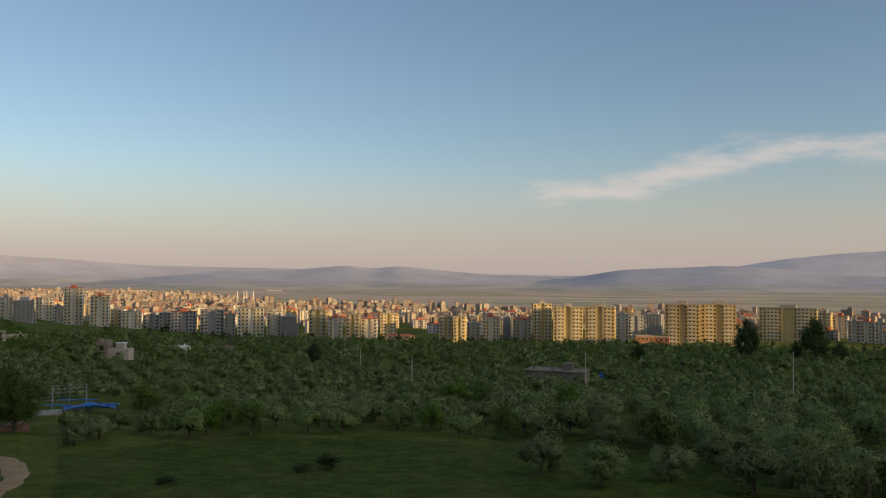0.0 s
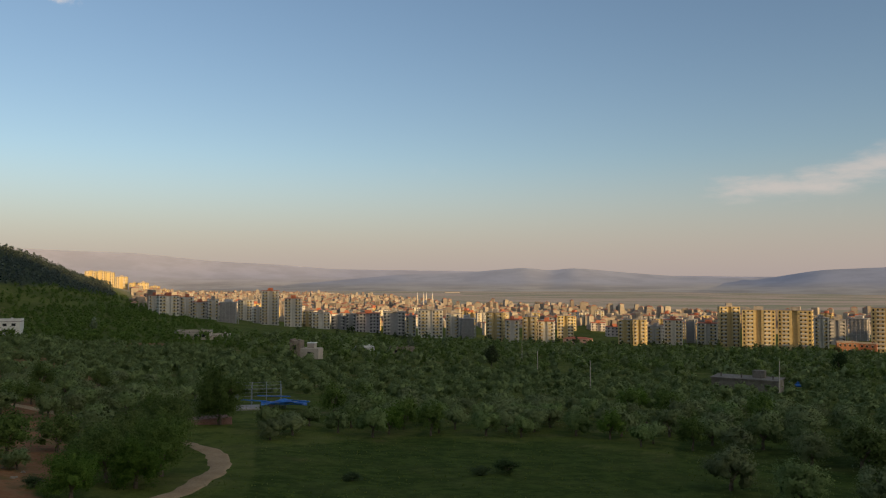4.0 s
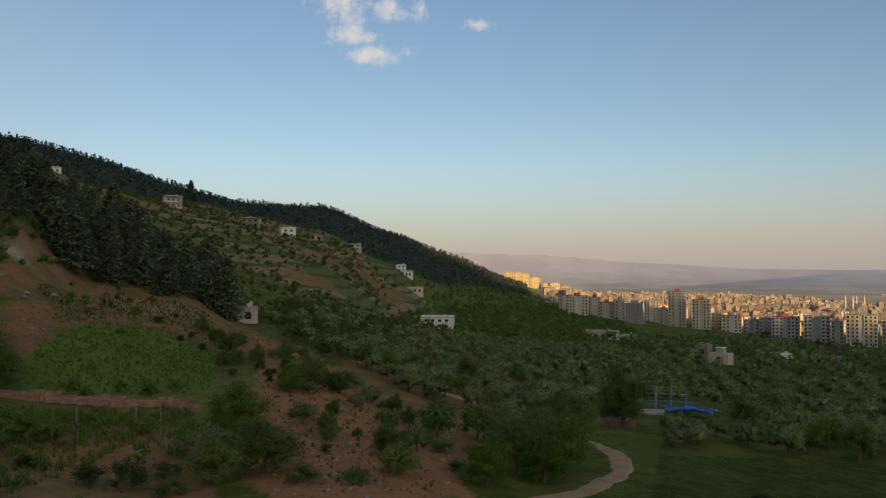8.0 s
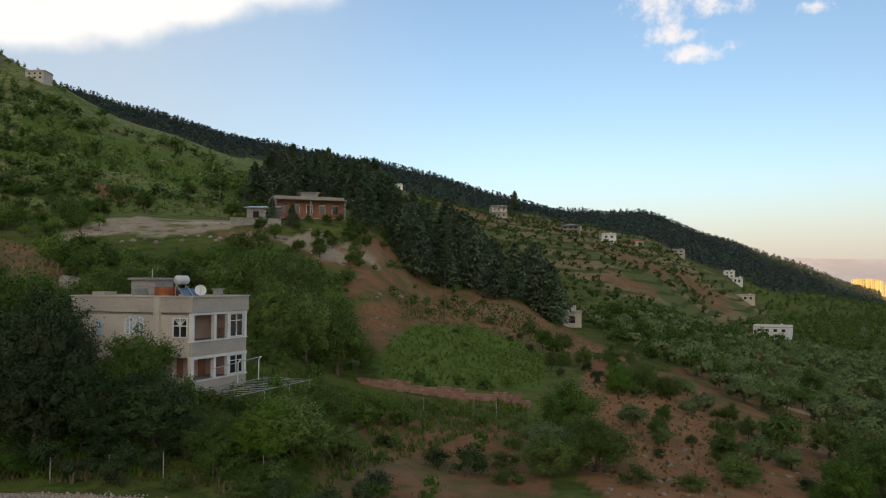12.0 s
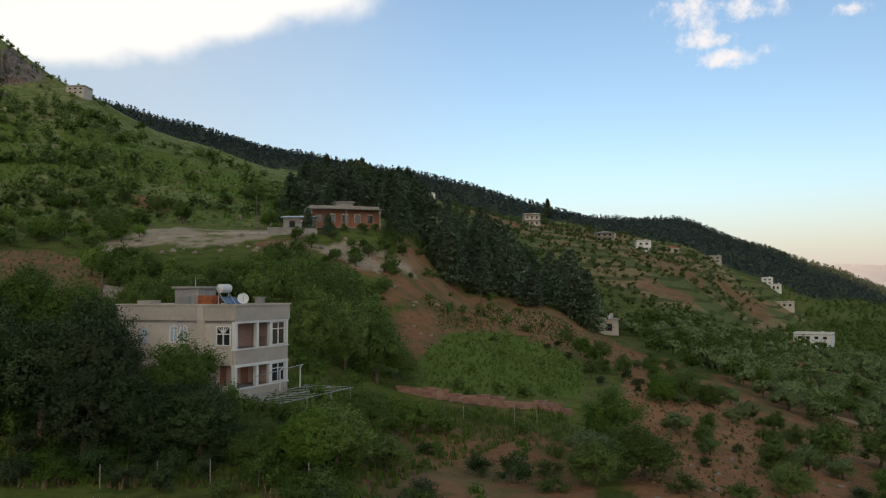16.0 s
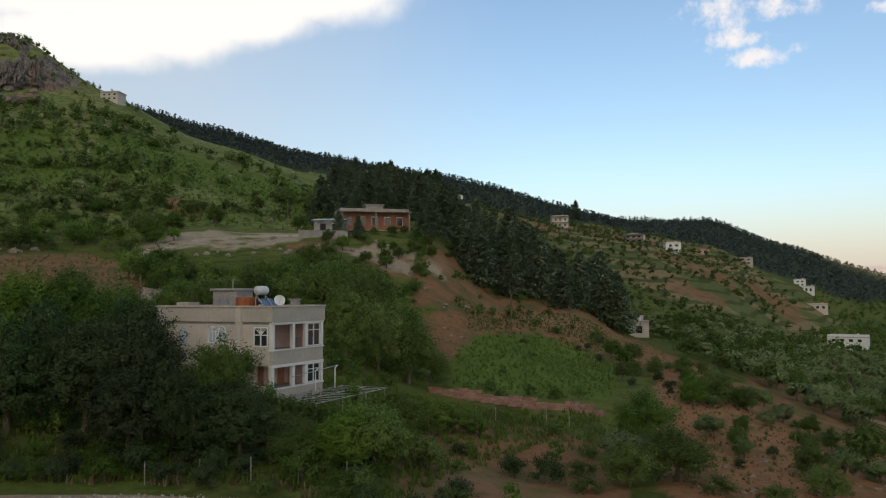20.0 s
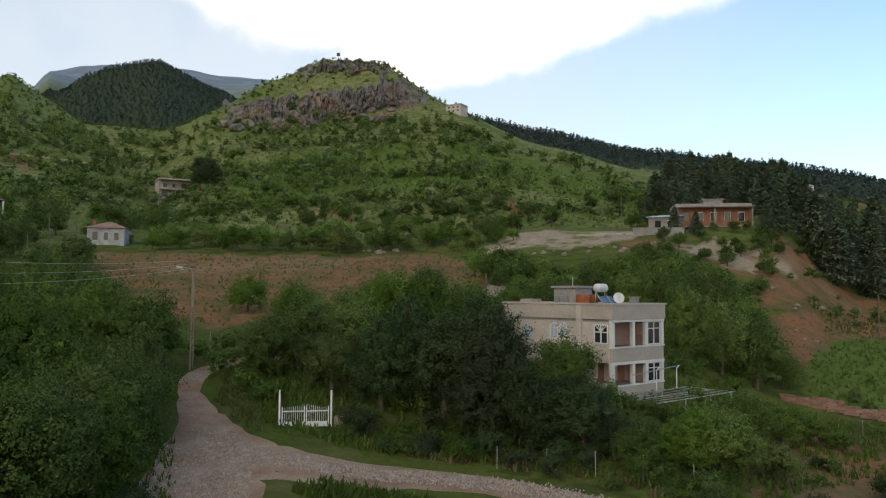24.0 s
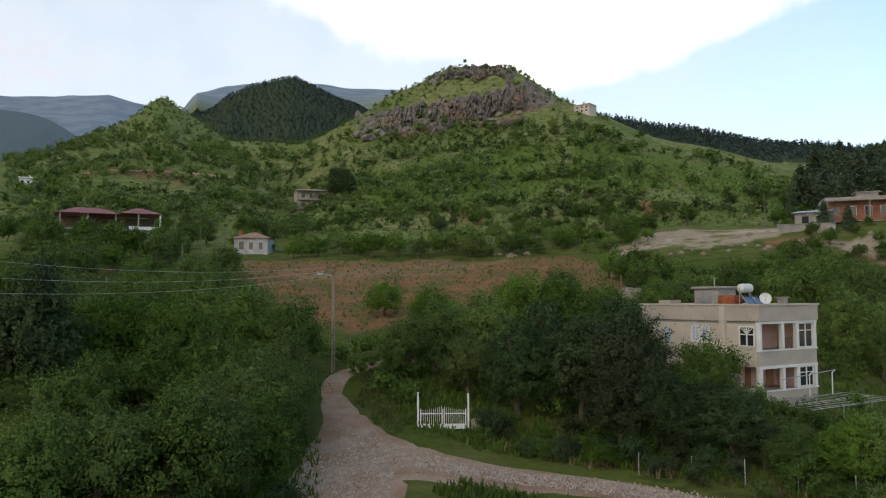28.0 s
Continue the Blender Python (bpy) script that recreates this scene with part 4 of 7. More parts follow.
def main_house():
    c = Vector((-64 * math.sin(radians(81.15)), 64 * math.cos(radians(81.15)), EYE - 7.45))
    t = thing("house", Matrix.Translation(c) @ Matrix(((-0.693, -0.721, 0, 0), (0.721, -0.693, 0, 0), (0, 0, 1, 0), (0, 0, 0, 1))),
              "two-storey cream and grey house with white-framed verandas and flat roof", "house")
    W_, D_ = 7.2, 11.8
    # walls: front with veranda openings, side with windows, plain back
    up, lo = (3.05, 5.0), (0.0, 1.6)
    front = [(0, 0, -2.6, W_, 0.25, 0.0), (0, 0, 1.6, W_, 0.25, 3.05)]
    part("front_wall", boxes(*front, bevel=0.02), M_PLASTER_GREY, t)
    side = [(0, 0.25, -2.6, 0.25, D_, 0.15), (0, 0.25, 0.15, 0.25, 0.35, 5.0), (0, 0.35, 1.75, 0.25, 1.75, 3.3), (0, 0.35, 4.8, 0.25, 1.75, 5.0), (0, 1.75, 0.15, 0.25, 4.5, 5.0),
            (0, 4.5, 0.15, 0.25, 6.5, 3.5), (0, 4.5, 3.5, 0.25, 4.6, 4.9), (0, 5.4, 3.5, 0.25, 5.6, 4.9), (0, 6.4, 3.5, 0.25, 6.5, 4.9), (0, 4.5, 4.9, 0.25, 6.5, 5.0), (0, 6.5, 0.15, 0.25, D_, 5.0), (-0.3, 2.9, -2.0, 0, 3.4, 6.35)]
    part("side_wall", boxes(*side), M_PLASTER, t, "cream plastered wall with a pilaster")
    part("back_wall", boxes((0.25, D_ - 0.25, -2.6, W_, D_, 5.0), (W_ - 0.25, 2.4, -2.6, W_, D_ - 0.25, 5.0), (W_ - 0.25, 0.25, 1.6, W_, 2.4, 3.05)), M_PLASTER_GREY, t)
    part("floor_slab", boxes((0.25, 0.25, 2.8, W_ - 0.25, D_ - 0.25, 3.0), (0.25, 0.25, -0.25, W_ - 0.25, D_ - 0.25, -0.05)), M_CONCRETE, t)
    part("veranda_wall", boxes((0.25, 1.9, 0, 5.0, 2.1, 2.8), (0.25, 1.9, 3.0, 5.0, 2.1, 5.0), (4.8, 0.4, 0, 5.0, 1.9, 2.8), (4.8, 0.4, 3.0, 5.0, 1.9, 5.0)), M_PINK, t, "pinkish inner wall of the verandas")
    part("roof_slab", boxes((0.0, 0.0, 5.0, W_, D_, 5.2)), M_CONCRETE, t)
    par = part("parapet", boxes((-0.12, -0.12, 5.2, W_ + 0.12, 0.12, 6.4), (-0.12, 0.12, 5.2, 0.12, D_ + 0.12, 6.4), (W_ - 0.12, 0.12, 5.2, W_ + 0.12, D_ + 0.12, 6.4), (0.12, D_ - 0.12, 5.2, W_ - 0.12, D_ + 0.12, 6.4), bevel=0.015), M_PLASTER_GREY, t)
    part("coping", boxes((-0.2, -0.2, 6.4, W_ + 0.2, 0.2, 6.52), (-0.2, 0.2, 6.4, 0.2, D_ + 0.2, 6.52), (W_ - 0.2, 0.2, 6.4, W_ + 0.2, D_ + 0.2, 6.52), (0.2, D_ - 0.2, 6.4, W_ - 0.2, D_ + 0.2, 6.52)), M_PLASTER, par)
    for z0, z1 in (up, lo):
        part("white_sill", boxes((-0.06, -0.08, z0 - 0.12, W_ + 0.06, 0.3, z0), bevel=0.01), M_WHITE, t)
        part("lintel", boxes((-0.03, -0.05, z1, W_ + 0.03, 0.28, z1 + 0.22)), M_WHITE, t)
        for x in (0.0, 2.75, 4.55, W_ - 0.32):
            part("column", boxes((x, -0.03, z0, x + 0.32, 0.29, z1), bevel=0.02), M_WHITE, t)
        part("corner_column", boxes((W_ - 0.3, 2.1, z0, W_ + 0.03, 2.4, z1)), M_WHITE, t)
        w = thing("window", Matrix.Identity(4), "", "")
        w.parent = t
        w.matrix_basis = Matrix.Identity(4)
        window_leaf(w, 4.95, W_ - 0.4, z0 + 0.02, z1)
    doors = [(0.45, 1.55, 3.0), (2.25, 2.65, 3.0), (0.7, 1.4, 0.0), (3.3, 4.2, 0.0)]
    for x0, x1, z0 in doors:
        d = part("door", boxes((x0, 1.84, z0, x1, 1.92, z0 + 1.9), (x0 + 0.12, 1.82, z0 + 0.2, x1 - 0.12, 1.84, z0 + 0.8), bevel=0.01), M_DOOR if z0 > 1 else M_BRICK, t)
        part("handle", tube([(x1 - 0.1, 1.78, z0 + 0.95), (x1 - 0.1, 1.72, z0 + 0.95)], 0.025), M_METAL, d)
    # balcony rail and chairs left on the veranda
    rail = bmesh.new()
    for k in range(9):
        tube([(3.15 + 0.16 * k, 0.35, 3.05), (3.15 + 0.16 * k, 0.35, 3.85)], 0.015, 4, rail)
    tube([(3.1, 0.35, 3.85), (4.5, 0.35, 3.85)], 0.02, 4, rail)
    part("railing", rail, M_WIRE, t)
    # side windows: a fan-topped white window, two arched ones
    fan = bmesh.new()
    for y in (0.4, 1.05, 1.7):
        tube([(-0.06, y, 3.3), (-0.06, y, 4.8)], 0.06, 4, fan)
    for z in (3.32, 4.2, 4.78):
        tube([(-0.06, 0.35, z), (-0.06, 1.75, z)], 0.06, 4, fan)
    for y in (0.5, 0.78, 1.32, 1.6):
        tube([(-0.06, 1.05, 4.2), (-0.06, y, 4.75)], 0.035, 4, fan)
    wn = part("window_frame", fan, M_WHITE, t, "white window frame with a fan of bars")
    part("pane", boxes((0.06, 0.35, 3.3, 0.1, 1.75, 4.8)), M_GLASS, wn)
    for y in (5.0, 6.0):
        arch = bmesh.new()
        loop = [(0.02, y - 0.4, 3.5)] + [(0.02, y - 0.4 * math.cos(a), 4.4 + 0.42 * math.sin(a)) for a in np.linspace(0, math.pi, 9)] + [(0.02, y + 0.4, 3.5), (0.02, y - 0.4, 3.5)]
        tube(loop, 0.07, 4, arch)
        tube([(0.02, y, 3.5), (0.02, y, 4.8)], 0.04, 4, arch)
        tube([(0.02, y - 0.4, 4.4), (0.02, y + 0.4, 4.4)], 0.04, 4, arch)
        wf = part("arched_window_frame", arch, M_WHITE, t, "white arched window frame")
        part("pane", boxes((0.08, y - 0.4, 3.5, 0.11, y + 0.4, 4.9)), M_SHEET_BLUE, wf)
    part("side_window", boxes((-0.04, 8.6, 3.3, 0.02, 9.3, 4.6), bevel=0.01), M_SHEET_BLUE, t)
    # stair house on the roof
    st = part("stair_house", boxes((2.0, 5.2, 5.2, 4.2, 7.7, 7.75), (1.85, 5.05, 7.75, 4.4, 7.95, 7.95), bevel=0.03), M_CONCRETE, t, "bare concrete stair house with a slab roof")
    part("stair_door", boxes((1.93, 6.0, 5.3, 2.0, 6.9, 7.1)), M_METAL, st)
    part("chimney", boxes((6.3, 2.2, 5.2, 6.9, 2.8, 6.95), (6.2, 2.1, 6.95, 7.0, 2.9, 7.05)), M_CONCRETE, t)
    part("low_wall", boxes((0.4, 8.9, 5.2, 1.7, 10.2, 6.8)), M_PLASTER_GREY, t)
    return t


def window_leaf(parent, x0, x1, z0, z1):
    part("window_frame", boxes((x0, 0.05, z0, x0 + 0.08, 0.2, z1), (x1 - 0.08, 0.05, z0, x1, 0.2, z1), (x0, 0.05, z1 - 0.08, x1, 0.2, z1), (x0, 0.05, z0, x1, 0.2, z0 + 0.08),
                               ((x0 + x1) / 2 - 0.04, 0.05, z0, (x0 + x1) / 2 + 0.04, 0.2, z1), (x0, 0.06, z0 + (z1 - z0) * 0.68, x1, 0.18, z0 + (z1 - z0) * 0.68 + 0.06)), M_WHITE, parent)
    for a, b in ((x0, (x0 + x1) / 2), ((x0 + x1) / 2, x1)):
        part("pane", boxes((a + 0.05, 0.12, z0 + 0.05, b - 0.05, 0.14, z1 - 0.05)), M_GLASS, parent)


house = main_house()
HM = house.matrix_world.copy()


def on_house(name, x, y, z, label, category, group=""):
    return thing(name, HM @ pose(x, y, z), label, category, group)


t = on_house("solar_water_heater", 1.6, 2.2, 5.2, "white solar hot-water tank above tilted blue panels on a frame", "water heater")
part("tank", tube([(-0.3, 0.3, 2.55), (-0.26, 0.3, 2.55), (0.76, 0.3, 2.55), (0.8, 0.3, 2.55)], 0.36, 14), M_WHITE, t, "white cylindrical tank", True)
part("panel", boxes((-0.2, -1.15, 0.0, 0.72, 1.15, 0.08), (0.78, -1.15, 0, 1.7, 1.15, 0.08)), M_PANEL, t, "dark blue glazed solar panel").matrix_basis = pose(0, -0.45, 1.05, 42)
fr = bmesh.new()
for x in (-0.35, 0.85):
    tube([(x, 0.5, 0), (x, 0.35, 2.3)], 0.04, 5, fr)
    tube([(x, -1.4, 0), (x, 0.35, 2.2)], 0.03, 5, fr)
part("stand", fr, M_METAL, t)
t = on_house("satellite_dish", 2.3, 1.0, 5.2, "white satellite dish on a short mast", "satellite dish")
bm = bmesh.new()
bmesh.ops.create_uvsphere(bm, u_segments=18, v_segments=8, radius=0.47, matrix=Matrix.Diagonal((1, 0.22, 1, 1)))
bmesh.ops.delete(bm, geom=[v for v in bm.verts if v.co.y < -0.01], context="VERTS")
bmesh.ops.solidify(bm, geom=bm.faces[:], thickness=0.03)
part("reflector", bm, M_WHITE, t, smooth=True).matrix_basis = pose(0, 0, 1.75, -22, 0, -42)
part("mast", tube([(0, 0.1, 0), (0, 0.1, 1.65)], 0.04), M_METAL, t)
part("arm", tube([(0, 0, 1.4), (-0.4, -0.35, 1.95)], 0.02, 5), M_METAL, t)
for x, y in ((1.0, 3.5), (1.6, 4.3), (2.2, 3.7)):
    o = part("drum", tube([(0, 0, 0), (0, 0, 0.6), (0, 0, 0.62), (0, 0, 2.0)], 0.5, 14), M_RUST)
    o.matrix_world = HM @ pose(x, y, 5.2)
    tagged(o, "rust-red water drum on the flat roof", "drum", "drums on the roof")
for x, y, h in ((3.0, 6.4, 0.75),):
    o = part("aerial_mast", tube([(0, 0, 0), (0, 0, h)], 0.04, 5), M_METAL)
    o.matrix_world = HM @ pose(x, y, 7.95)
    tagged(o, "thin metal aerial mast on the stair house", "mast", "masts on the roof")

# pergola of pipes beside the house


def pergola():
    t = thing("pergola", HM @ pose(-1.2, -0.4, -0.7), "grey pipe pergola with a lattice of bars for vines", "pergola")
    for x in (0.0, 3.6, 7.2, 10.4):
        for y in (-0.2, -4.6):
            part("post", tube([(x, y, -3.2), (x, y, 0)], 0.05, 6), M_METAL, t)
    for y in (-0.2, -2.4, -4.6):
        part("beam", tube([(-0.3, y, 0), (10.8, y, 0)], 0.035, 6), M_METAL, t)
    for k in range(12):
        part("bar", tube([(0.95 * k, -4.9, 0.06), (0.95 * k + 0.1 * math.sin(k * 3), 0.1, 0.06)], 0.024, 5), M_METAL, t)
    for x in (6.4, 9.4):
        part("upper_post", tube([(x, -0.2, 0), (x, -0.2, 1.7), (x + 0.4, -0.2, 1.9)], 0.05, 6), M_WHITE, t)
    part("upper_beam", tube([(3, -0.2, 1.5), (6.4, -0.2, 1.7), (9.6, -0.2, 1.9)], 0.04, 6), M_METAL, t)


pergola()

# ---- the white gate ----


def gate():
    a, b = spot(104.7, 58.5), spot(101.3, 58.5)
    z = max(a.z, b.z) - 0.2
    a.z = b.z = z
    d = b - a
    n = d.length
    t = thing("metal_gate", Matrix.Translation(a) @ Matrix.Rotation(math.atan2(d.y, d.x), 4, "Z"), "white two-leaf metal gate with upright bars and a solid foot", "gate")
    for x, h in ((-0.1, 2.7), (n + 0.1, 2.6)):
        part("gate_post", boxes((x - 0.065, -0.065, -0.8, x + 0.065, 0.065, h), bevel=0.01), M_WHITE, t)
    for s in (0, 1):
        x0, x1 = (0.05, n / 2 - 0.03) if s == 0 else (n / 2 + 0.03, n - 0.05)
        leaf = part("gate_leaf", boxes((x0, -0.03, 0.05, x1, 0.03, 0.42), (x0, -0.03, 1.12, x1, 0.03, 1.2), (x0, -0.03, 0.4, x0 + 0.07, 0.03, 1.5), (x1 - 0.07, -0.03, 0.4, x1, 0.03, 1.5)), M_WHITE, t)
        for k in range(11):
            x = x0 + (x1 - x0) * (k + 0.5) / 11
            f = (k + 0.5) / 11 if s == 0 else 1 - (k + 0.5) / 11
            part("bar", tube([(x, 0, 0.4), (x, 0, 1.35 + 0.3 * f * f), (x, 0, 1.42 + 0.3 * f * f)], 0.017, 5), M_WHITE, leaf)
    o = part("gate_pier", boxes((-0.35, -0.35, -0.8, 0.35, 0.35, 0.75), bevel=0.05), M_STONE)
    o.matrix_world = Matrix.Translation(b + Vector((d.x, d.y, 0)).normalized() * 0.7)
    tagged(o, "low rubble stone pier beside the white gate", "pier")


gate()

# ---- poles, lamps, wires, fences ----


def lamp_pole():
    p = spot(110.6, 72, 0.6)
    t = thing("street_lamp", Matrix.Translation(p), "twin-legged grey power pole with a small street lamp", "lamp post")
    for dx in (-0.22, 0.22):
        part("leg", tube([(dx * 1.6, 0, -1.4), (dx, 0, 4.5), (dx * 0.5, 0, 9.0)], 0.075, 6, taper=0.8), M_POLE, t)
    for k in range(7):
        part("rung", tube([(-0.3, 0, 1 + k * 1.15), (0.3, 0, 1 + k * 1.15)], 0.04, 5), M_POLE, t)
    part("cross_arm", boxes((-0.6, -0.07, 8.6, 0.6, 0.07, 8.75), (-0.45, -0.07, 8.1, 0.45, 0.07, 8.22)), M_RUST, t)
    arm = part("lamp_arm", tube([(0, -0.1, 7.9), (0.35, -0.5, 8.1), (0.6, -0.8, 8.1)], 0.035, 5), M_METAL, t)
    part("lamp_head", boxes((0.4, -1.25, 8.02, 0.75, -0.75, 8.18), bevel=0.04), M_WHITE, arm)
    return p + Vector((0, 0, 8.6))


top = lamp_pole()
far_top = spot(133, 58) + Vector((0, 0, 11.2))
for k, (dz, ez) in enumerate(((0.15, 0.9), (-0.15, -0.2), (-0.5, -1.2))):
    a, b = top + Vector((0.4 - 0.4 * k, 0, dz)), far_top + Vector((0, 0, ez))
    o = part("power_line", tube([a.lerp(b, f) - Vector((0, 0, 1.6 * f * (1 - f) * 4 * 0.4)) for f in np.linspace(0, 1, 15)], 0.014, 4), M_METAL)
    tagged(o, "sagging grey power line strung between poles", "wire", "power lines")
post("utility_pole", 133, 58, 12.2, 0.14, M_CONCRETE, "tall grey concrete power pole among the trees", "pole")
for b, r, h, mt in ((105.9, 101, 4.2, M_WOOD), (89.8, 98, 4.4, M_WOOD), (63.9, 136, 6.6, M_WOOD), (86.6, 97, 4.0, M_WOOD)):
    post("wooden_pole", b, r, h, 0.16, mt, "dark weathered wooden pole standing in a field", "pole", "wooden poles")
for b, r, h in ((2.2, 184, 6.2), (-10.2, 201, 6.6), (-23.8, 168, 8.0), (5.9, 231, 6.0), (79.9, 176, 7.6), (120.5, 130, 6.0), (117.6, 150, 6.4), (119.2, 165, 6.2), (125.5, 88, 7.5), (7.0, 330, 7)):
    post("utility_pole", b, r, h * (1.35 if b < 40 else 1.0), 0.11, M_PLASTER if b < 40 else M_OLD_CONCRETE, "pale concrete utility pole standing among olive trees" if b < 40 else "slim grey utility pole on the slope", "pole", "utility poles")
for b, r, h, lean in ((86, 50, 1.5, 0.1), (82.6, 49.3, 1.5, -0.1), (79.4, 48.4, 1.6, 0.25), (76, 48, 1.4, 0), (89.5, 51, 1.4, 0.05), (107.6, 78, 1.6, 0), (109.3, 79, 1.6, 0.1), (105.4, 79, 1.5, 0.1), (61.6, 80, 1.4, 0.08), (60.0, 79, 1.5, 0), (65.2, 80, 1.4, 0), (66.6, 79, 1.3, 0.1),
                      (55, 75, 1.4, 0), (127, 60, 2.6, 0.2), (113, 80, 1.4, 0)):
    post("fence_post", b, r, h, 0.038, M_CONCRETE, "pale thin concrete fence post in the grass", "fence post", "fence posts", lean)
o = part("fence_brace", tube([(0, 0, 0), (0.9, 0.4, 1.25)], 0.035, 5), M_CONCRETE)
o.matrix_world = stand(80.4, 48.2)
tagged(o, "pale slanting brace of a wire fence", "brace")
for pa, pb in (((86, 50), (82.6, 49.3)), ((82.6, 49.3), (79.4, 48.4)), ((89.5, 51), (86, 50))):
    for h in (0.6, 1.2):
        o = part("fence_wire", tube([spot(*pa, h), spot(*pb, h)], 0.008, 3), M_WIRE)
        tagged(o, "rusty fence wire between two thin posts", "wire", "fence wires")

# ---- the stepped block wall under the green field ----


def block_wall():
    t = tagged(new("wall_terrace"), "stepped wall of reddish hollow blocks along the terrace", "wall", kind="structure")
    me = bpy.data.meshes.new("block")
    boxes((-0.245, -0.1, -0.145, 0.245, 0.1, 0.145), bevel=0.02).to_mesh(me)
    me.materials.append(M_TERRACE)
    a, b = (70.0, 88.0), (57.6, 83.6)
    pa, pb = spot(*a), spot(*b)
    n = int((pb - pa).length / 0.5)
    step = 0.0
    for k in range(n):
        f = (k + 0.5) / n
        p = pa.lerp(pb, f)
        if k % 3 == 0:
            g = spot(a[0] + (b[0] - a[0]) * f, a[1] + (b[1] - a[1]) * f)
            step = max(g.z, pa.z + (pb.z - pa.z) * f)
        tops = 3 + (k // 6) % 2
        for c in range(tops):
            o = new("block", me)
            o.parent = t
            o.matrix_world = Matrix.Translation((p.x, p.y, step - 0.15 + 0.3 * c)) @ Matrix.Rotation(math.atan2(pb.y - pa.y, pb.x - pa.x), 4, "Z")
            if c % 2:
                o.location += (pb - pa).normalized() * 0.12
    return t


M_TERRACE = surface("reddish_block", ((0.31, 0.175, 0.135), (0.39, 0.24, 0.195)), 0.6, 0.95, 0.3, 10.0, by_object=0.3)

M_OLD_CONCRETE_LIGHT = surface("rough_concrete", ((0.34, 0.30, 0.26), (0.44, 0.40, 0.35)), 0.5, 0.95, 0.2, 10.0, stain=0.35)

# ---- small houses over the slopes ----


def small_house(b, r, w, d, h, wall, label, turn=0.0, roof="flat", storeys=1, category="house", openings=3, porch=0.0, sink=3.0, roof_material=None, parapet=0.5):
    t = thing("house", stand(b, r, turn), label, category)
    sh = h / storeys
    front = []
    for s in range(storeys):
        z = s * sh
        front += [(-w / 2, 0, z + 0.02 if s else -sink, w / 2, 0.25, z + sh * 0.3), (-w / 2, 0, z + sh * 0.78, w / 2, 0.25, z + sh)]
        pier = w / (openings * 2 + 1)
        for k in range(openings + 1):
            front.append((-w / 2 + 2 * k * pier, 0, z + sh * 0.3, -w / 2 + (2 * k + 1) * pier, 0.25, z + sh * 0.78))
    part("front_wall", boxes(*front), wall, t)
    part("side_wall", boxes((-w / 2, 0.25, -sink, -w / 2 + 0.25, d, h)), wall, t)
    part("side_wall", boxes((w / 2 - 0.25, 0.25, -sink, w / 2, d, h)), wall, t)
    part("back_wall", boxes((-w / 2 + 0.25, d - 0.25, -sink, w / 2 - 0.25, d, h)), wall, t)
    part("floor_slab", boxes(*[(-w / 2 + 0.25, 0.25, s * sh - 0.1, w / 2 - 0.25, d - 0.25, s * sh + 0.1) for s in range(storeys)]), M_CONCRETE, t)
    for s in range(storeys):
        for k in range(openings):
            x0 = -w / 2 + (2 * k + 1) * w / (openings * 2 + 1)
            x1 = x0 + w / (openings * 2 + 1)
            z = s * sh
            wn = part("window_frame", boxes((x0, 0.06, z + sh * 0.3, x0 + 0.07, 0.2, z + sh * 0.78), (x1 - 0.07, 0.06, z + sh * 0.3, x1, 0.2, z + sh * 0.78),
                                            (x0 + 0.07, 0.06, z + sh * 0.74, x1 - 0.07, 0.2, z + sh * 0.78)), M_WHITE if s + k else M_DOOR, t)
            part("pane", boxes((x0 + 0.07, 0.14, z + sh * 0.3, x1 - 0.07, 0.16, z + sh * 0.74)), M_GLASS, wn)
    rm = roof_material or M_CONCRETE
    if roof == "flat":
        part("roof", boxes((-w / 2 - 0.25, -0.25 - porch, h, w / 2 + 0.25, d + 0.25, h + 0.22)), rm, t)
        if parapet:
            part("parapet", boxes((-w / 2, 0, h + 0.22, w / 2, 0.15, h + 0.22 + parapet), (-w / 2, d - 0.15, h + 0.22, w / 2, d, h + 0.22 + parapet), (-w / 2, 0.15, h + 0.22, -w / 2 + 0.15, d - 0.15, h + 0.22 + parapet), (w / 2 - 0.15, 0.15, h + 0.22, w / 2, d - 0.15, h + 0.22 + parapet)), M_OLD_CONCRETE_LIGHT if wall == M_BRICK else wall, t)
        part("chimney", boxes((w * 0.22, d * 0.5, h + 0.22, w * 0.22 + 0.7, d * 0.5 + 0.7, h + 1.6)), wall, t)
    else:
        ov, rise = 0.5, (1.4 if roof == "hip" else 0.8)
        x0, x1, y0, y1 = -w / 2 - ov, w / 2 + ov, -ov - porch, d + ov
        if roof == "hip":
            k = (y1 - y0) / 2
            v = [(x0, y0, h), (x1, y0, h), (x1, y1, h), (x0, y1, h), (x0 + k, (y0 + y1) / 2, h + rise), (x1 - k, (y0 + y1) / 2, h + rise)]
            v[4] = (min(v[4][0], -0.1), v[4][1], v[4][2])
            v[5] = (max(v[5][0], 0.1), v[5][1], v[5][2])
            f = [(0, 1, 5, 4), (2, 3, 4, 5), (1, 2, 5), (3, 0, 4), (3, 2, 1, 0)]
        else:
            v = [(x0, y0, h), (x1, y0, h), (x1, y1, h + rise), (x0, y1, h + rise), (x0, y0, h + 0.12), (x1, y0, h + 0.12), (x1, y1, h + rise + 0.12), (x0, y1, h + rise + 0.12)]
            f = [(3, 2, 1, 0), (4, 5, 6, 7), (0, 1, 5, 4), (1, 2, 6, 5), (2, 3, 7, 6), (3, 0, 4, 7)]
        raw("roof", v, f, rm, t)
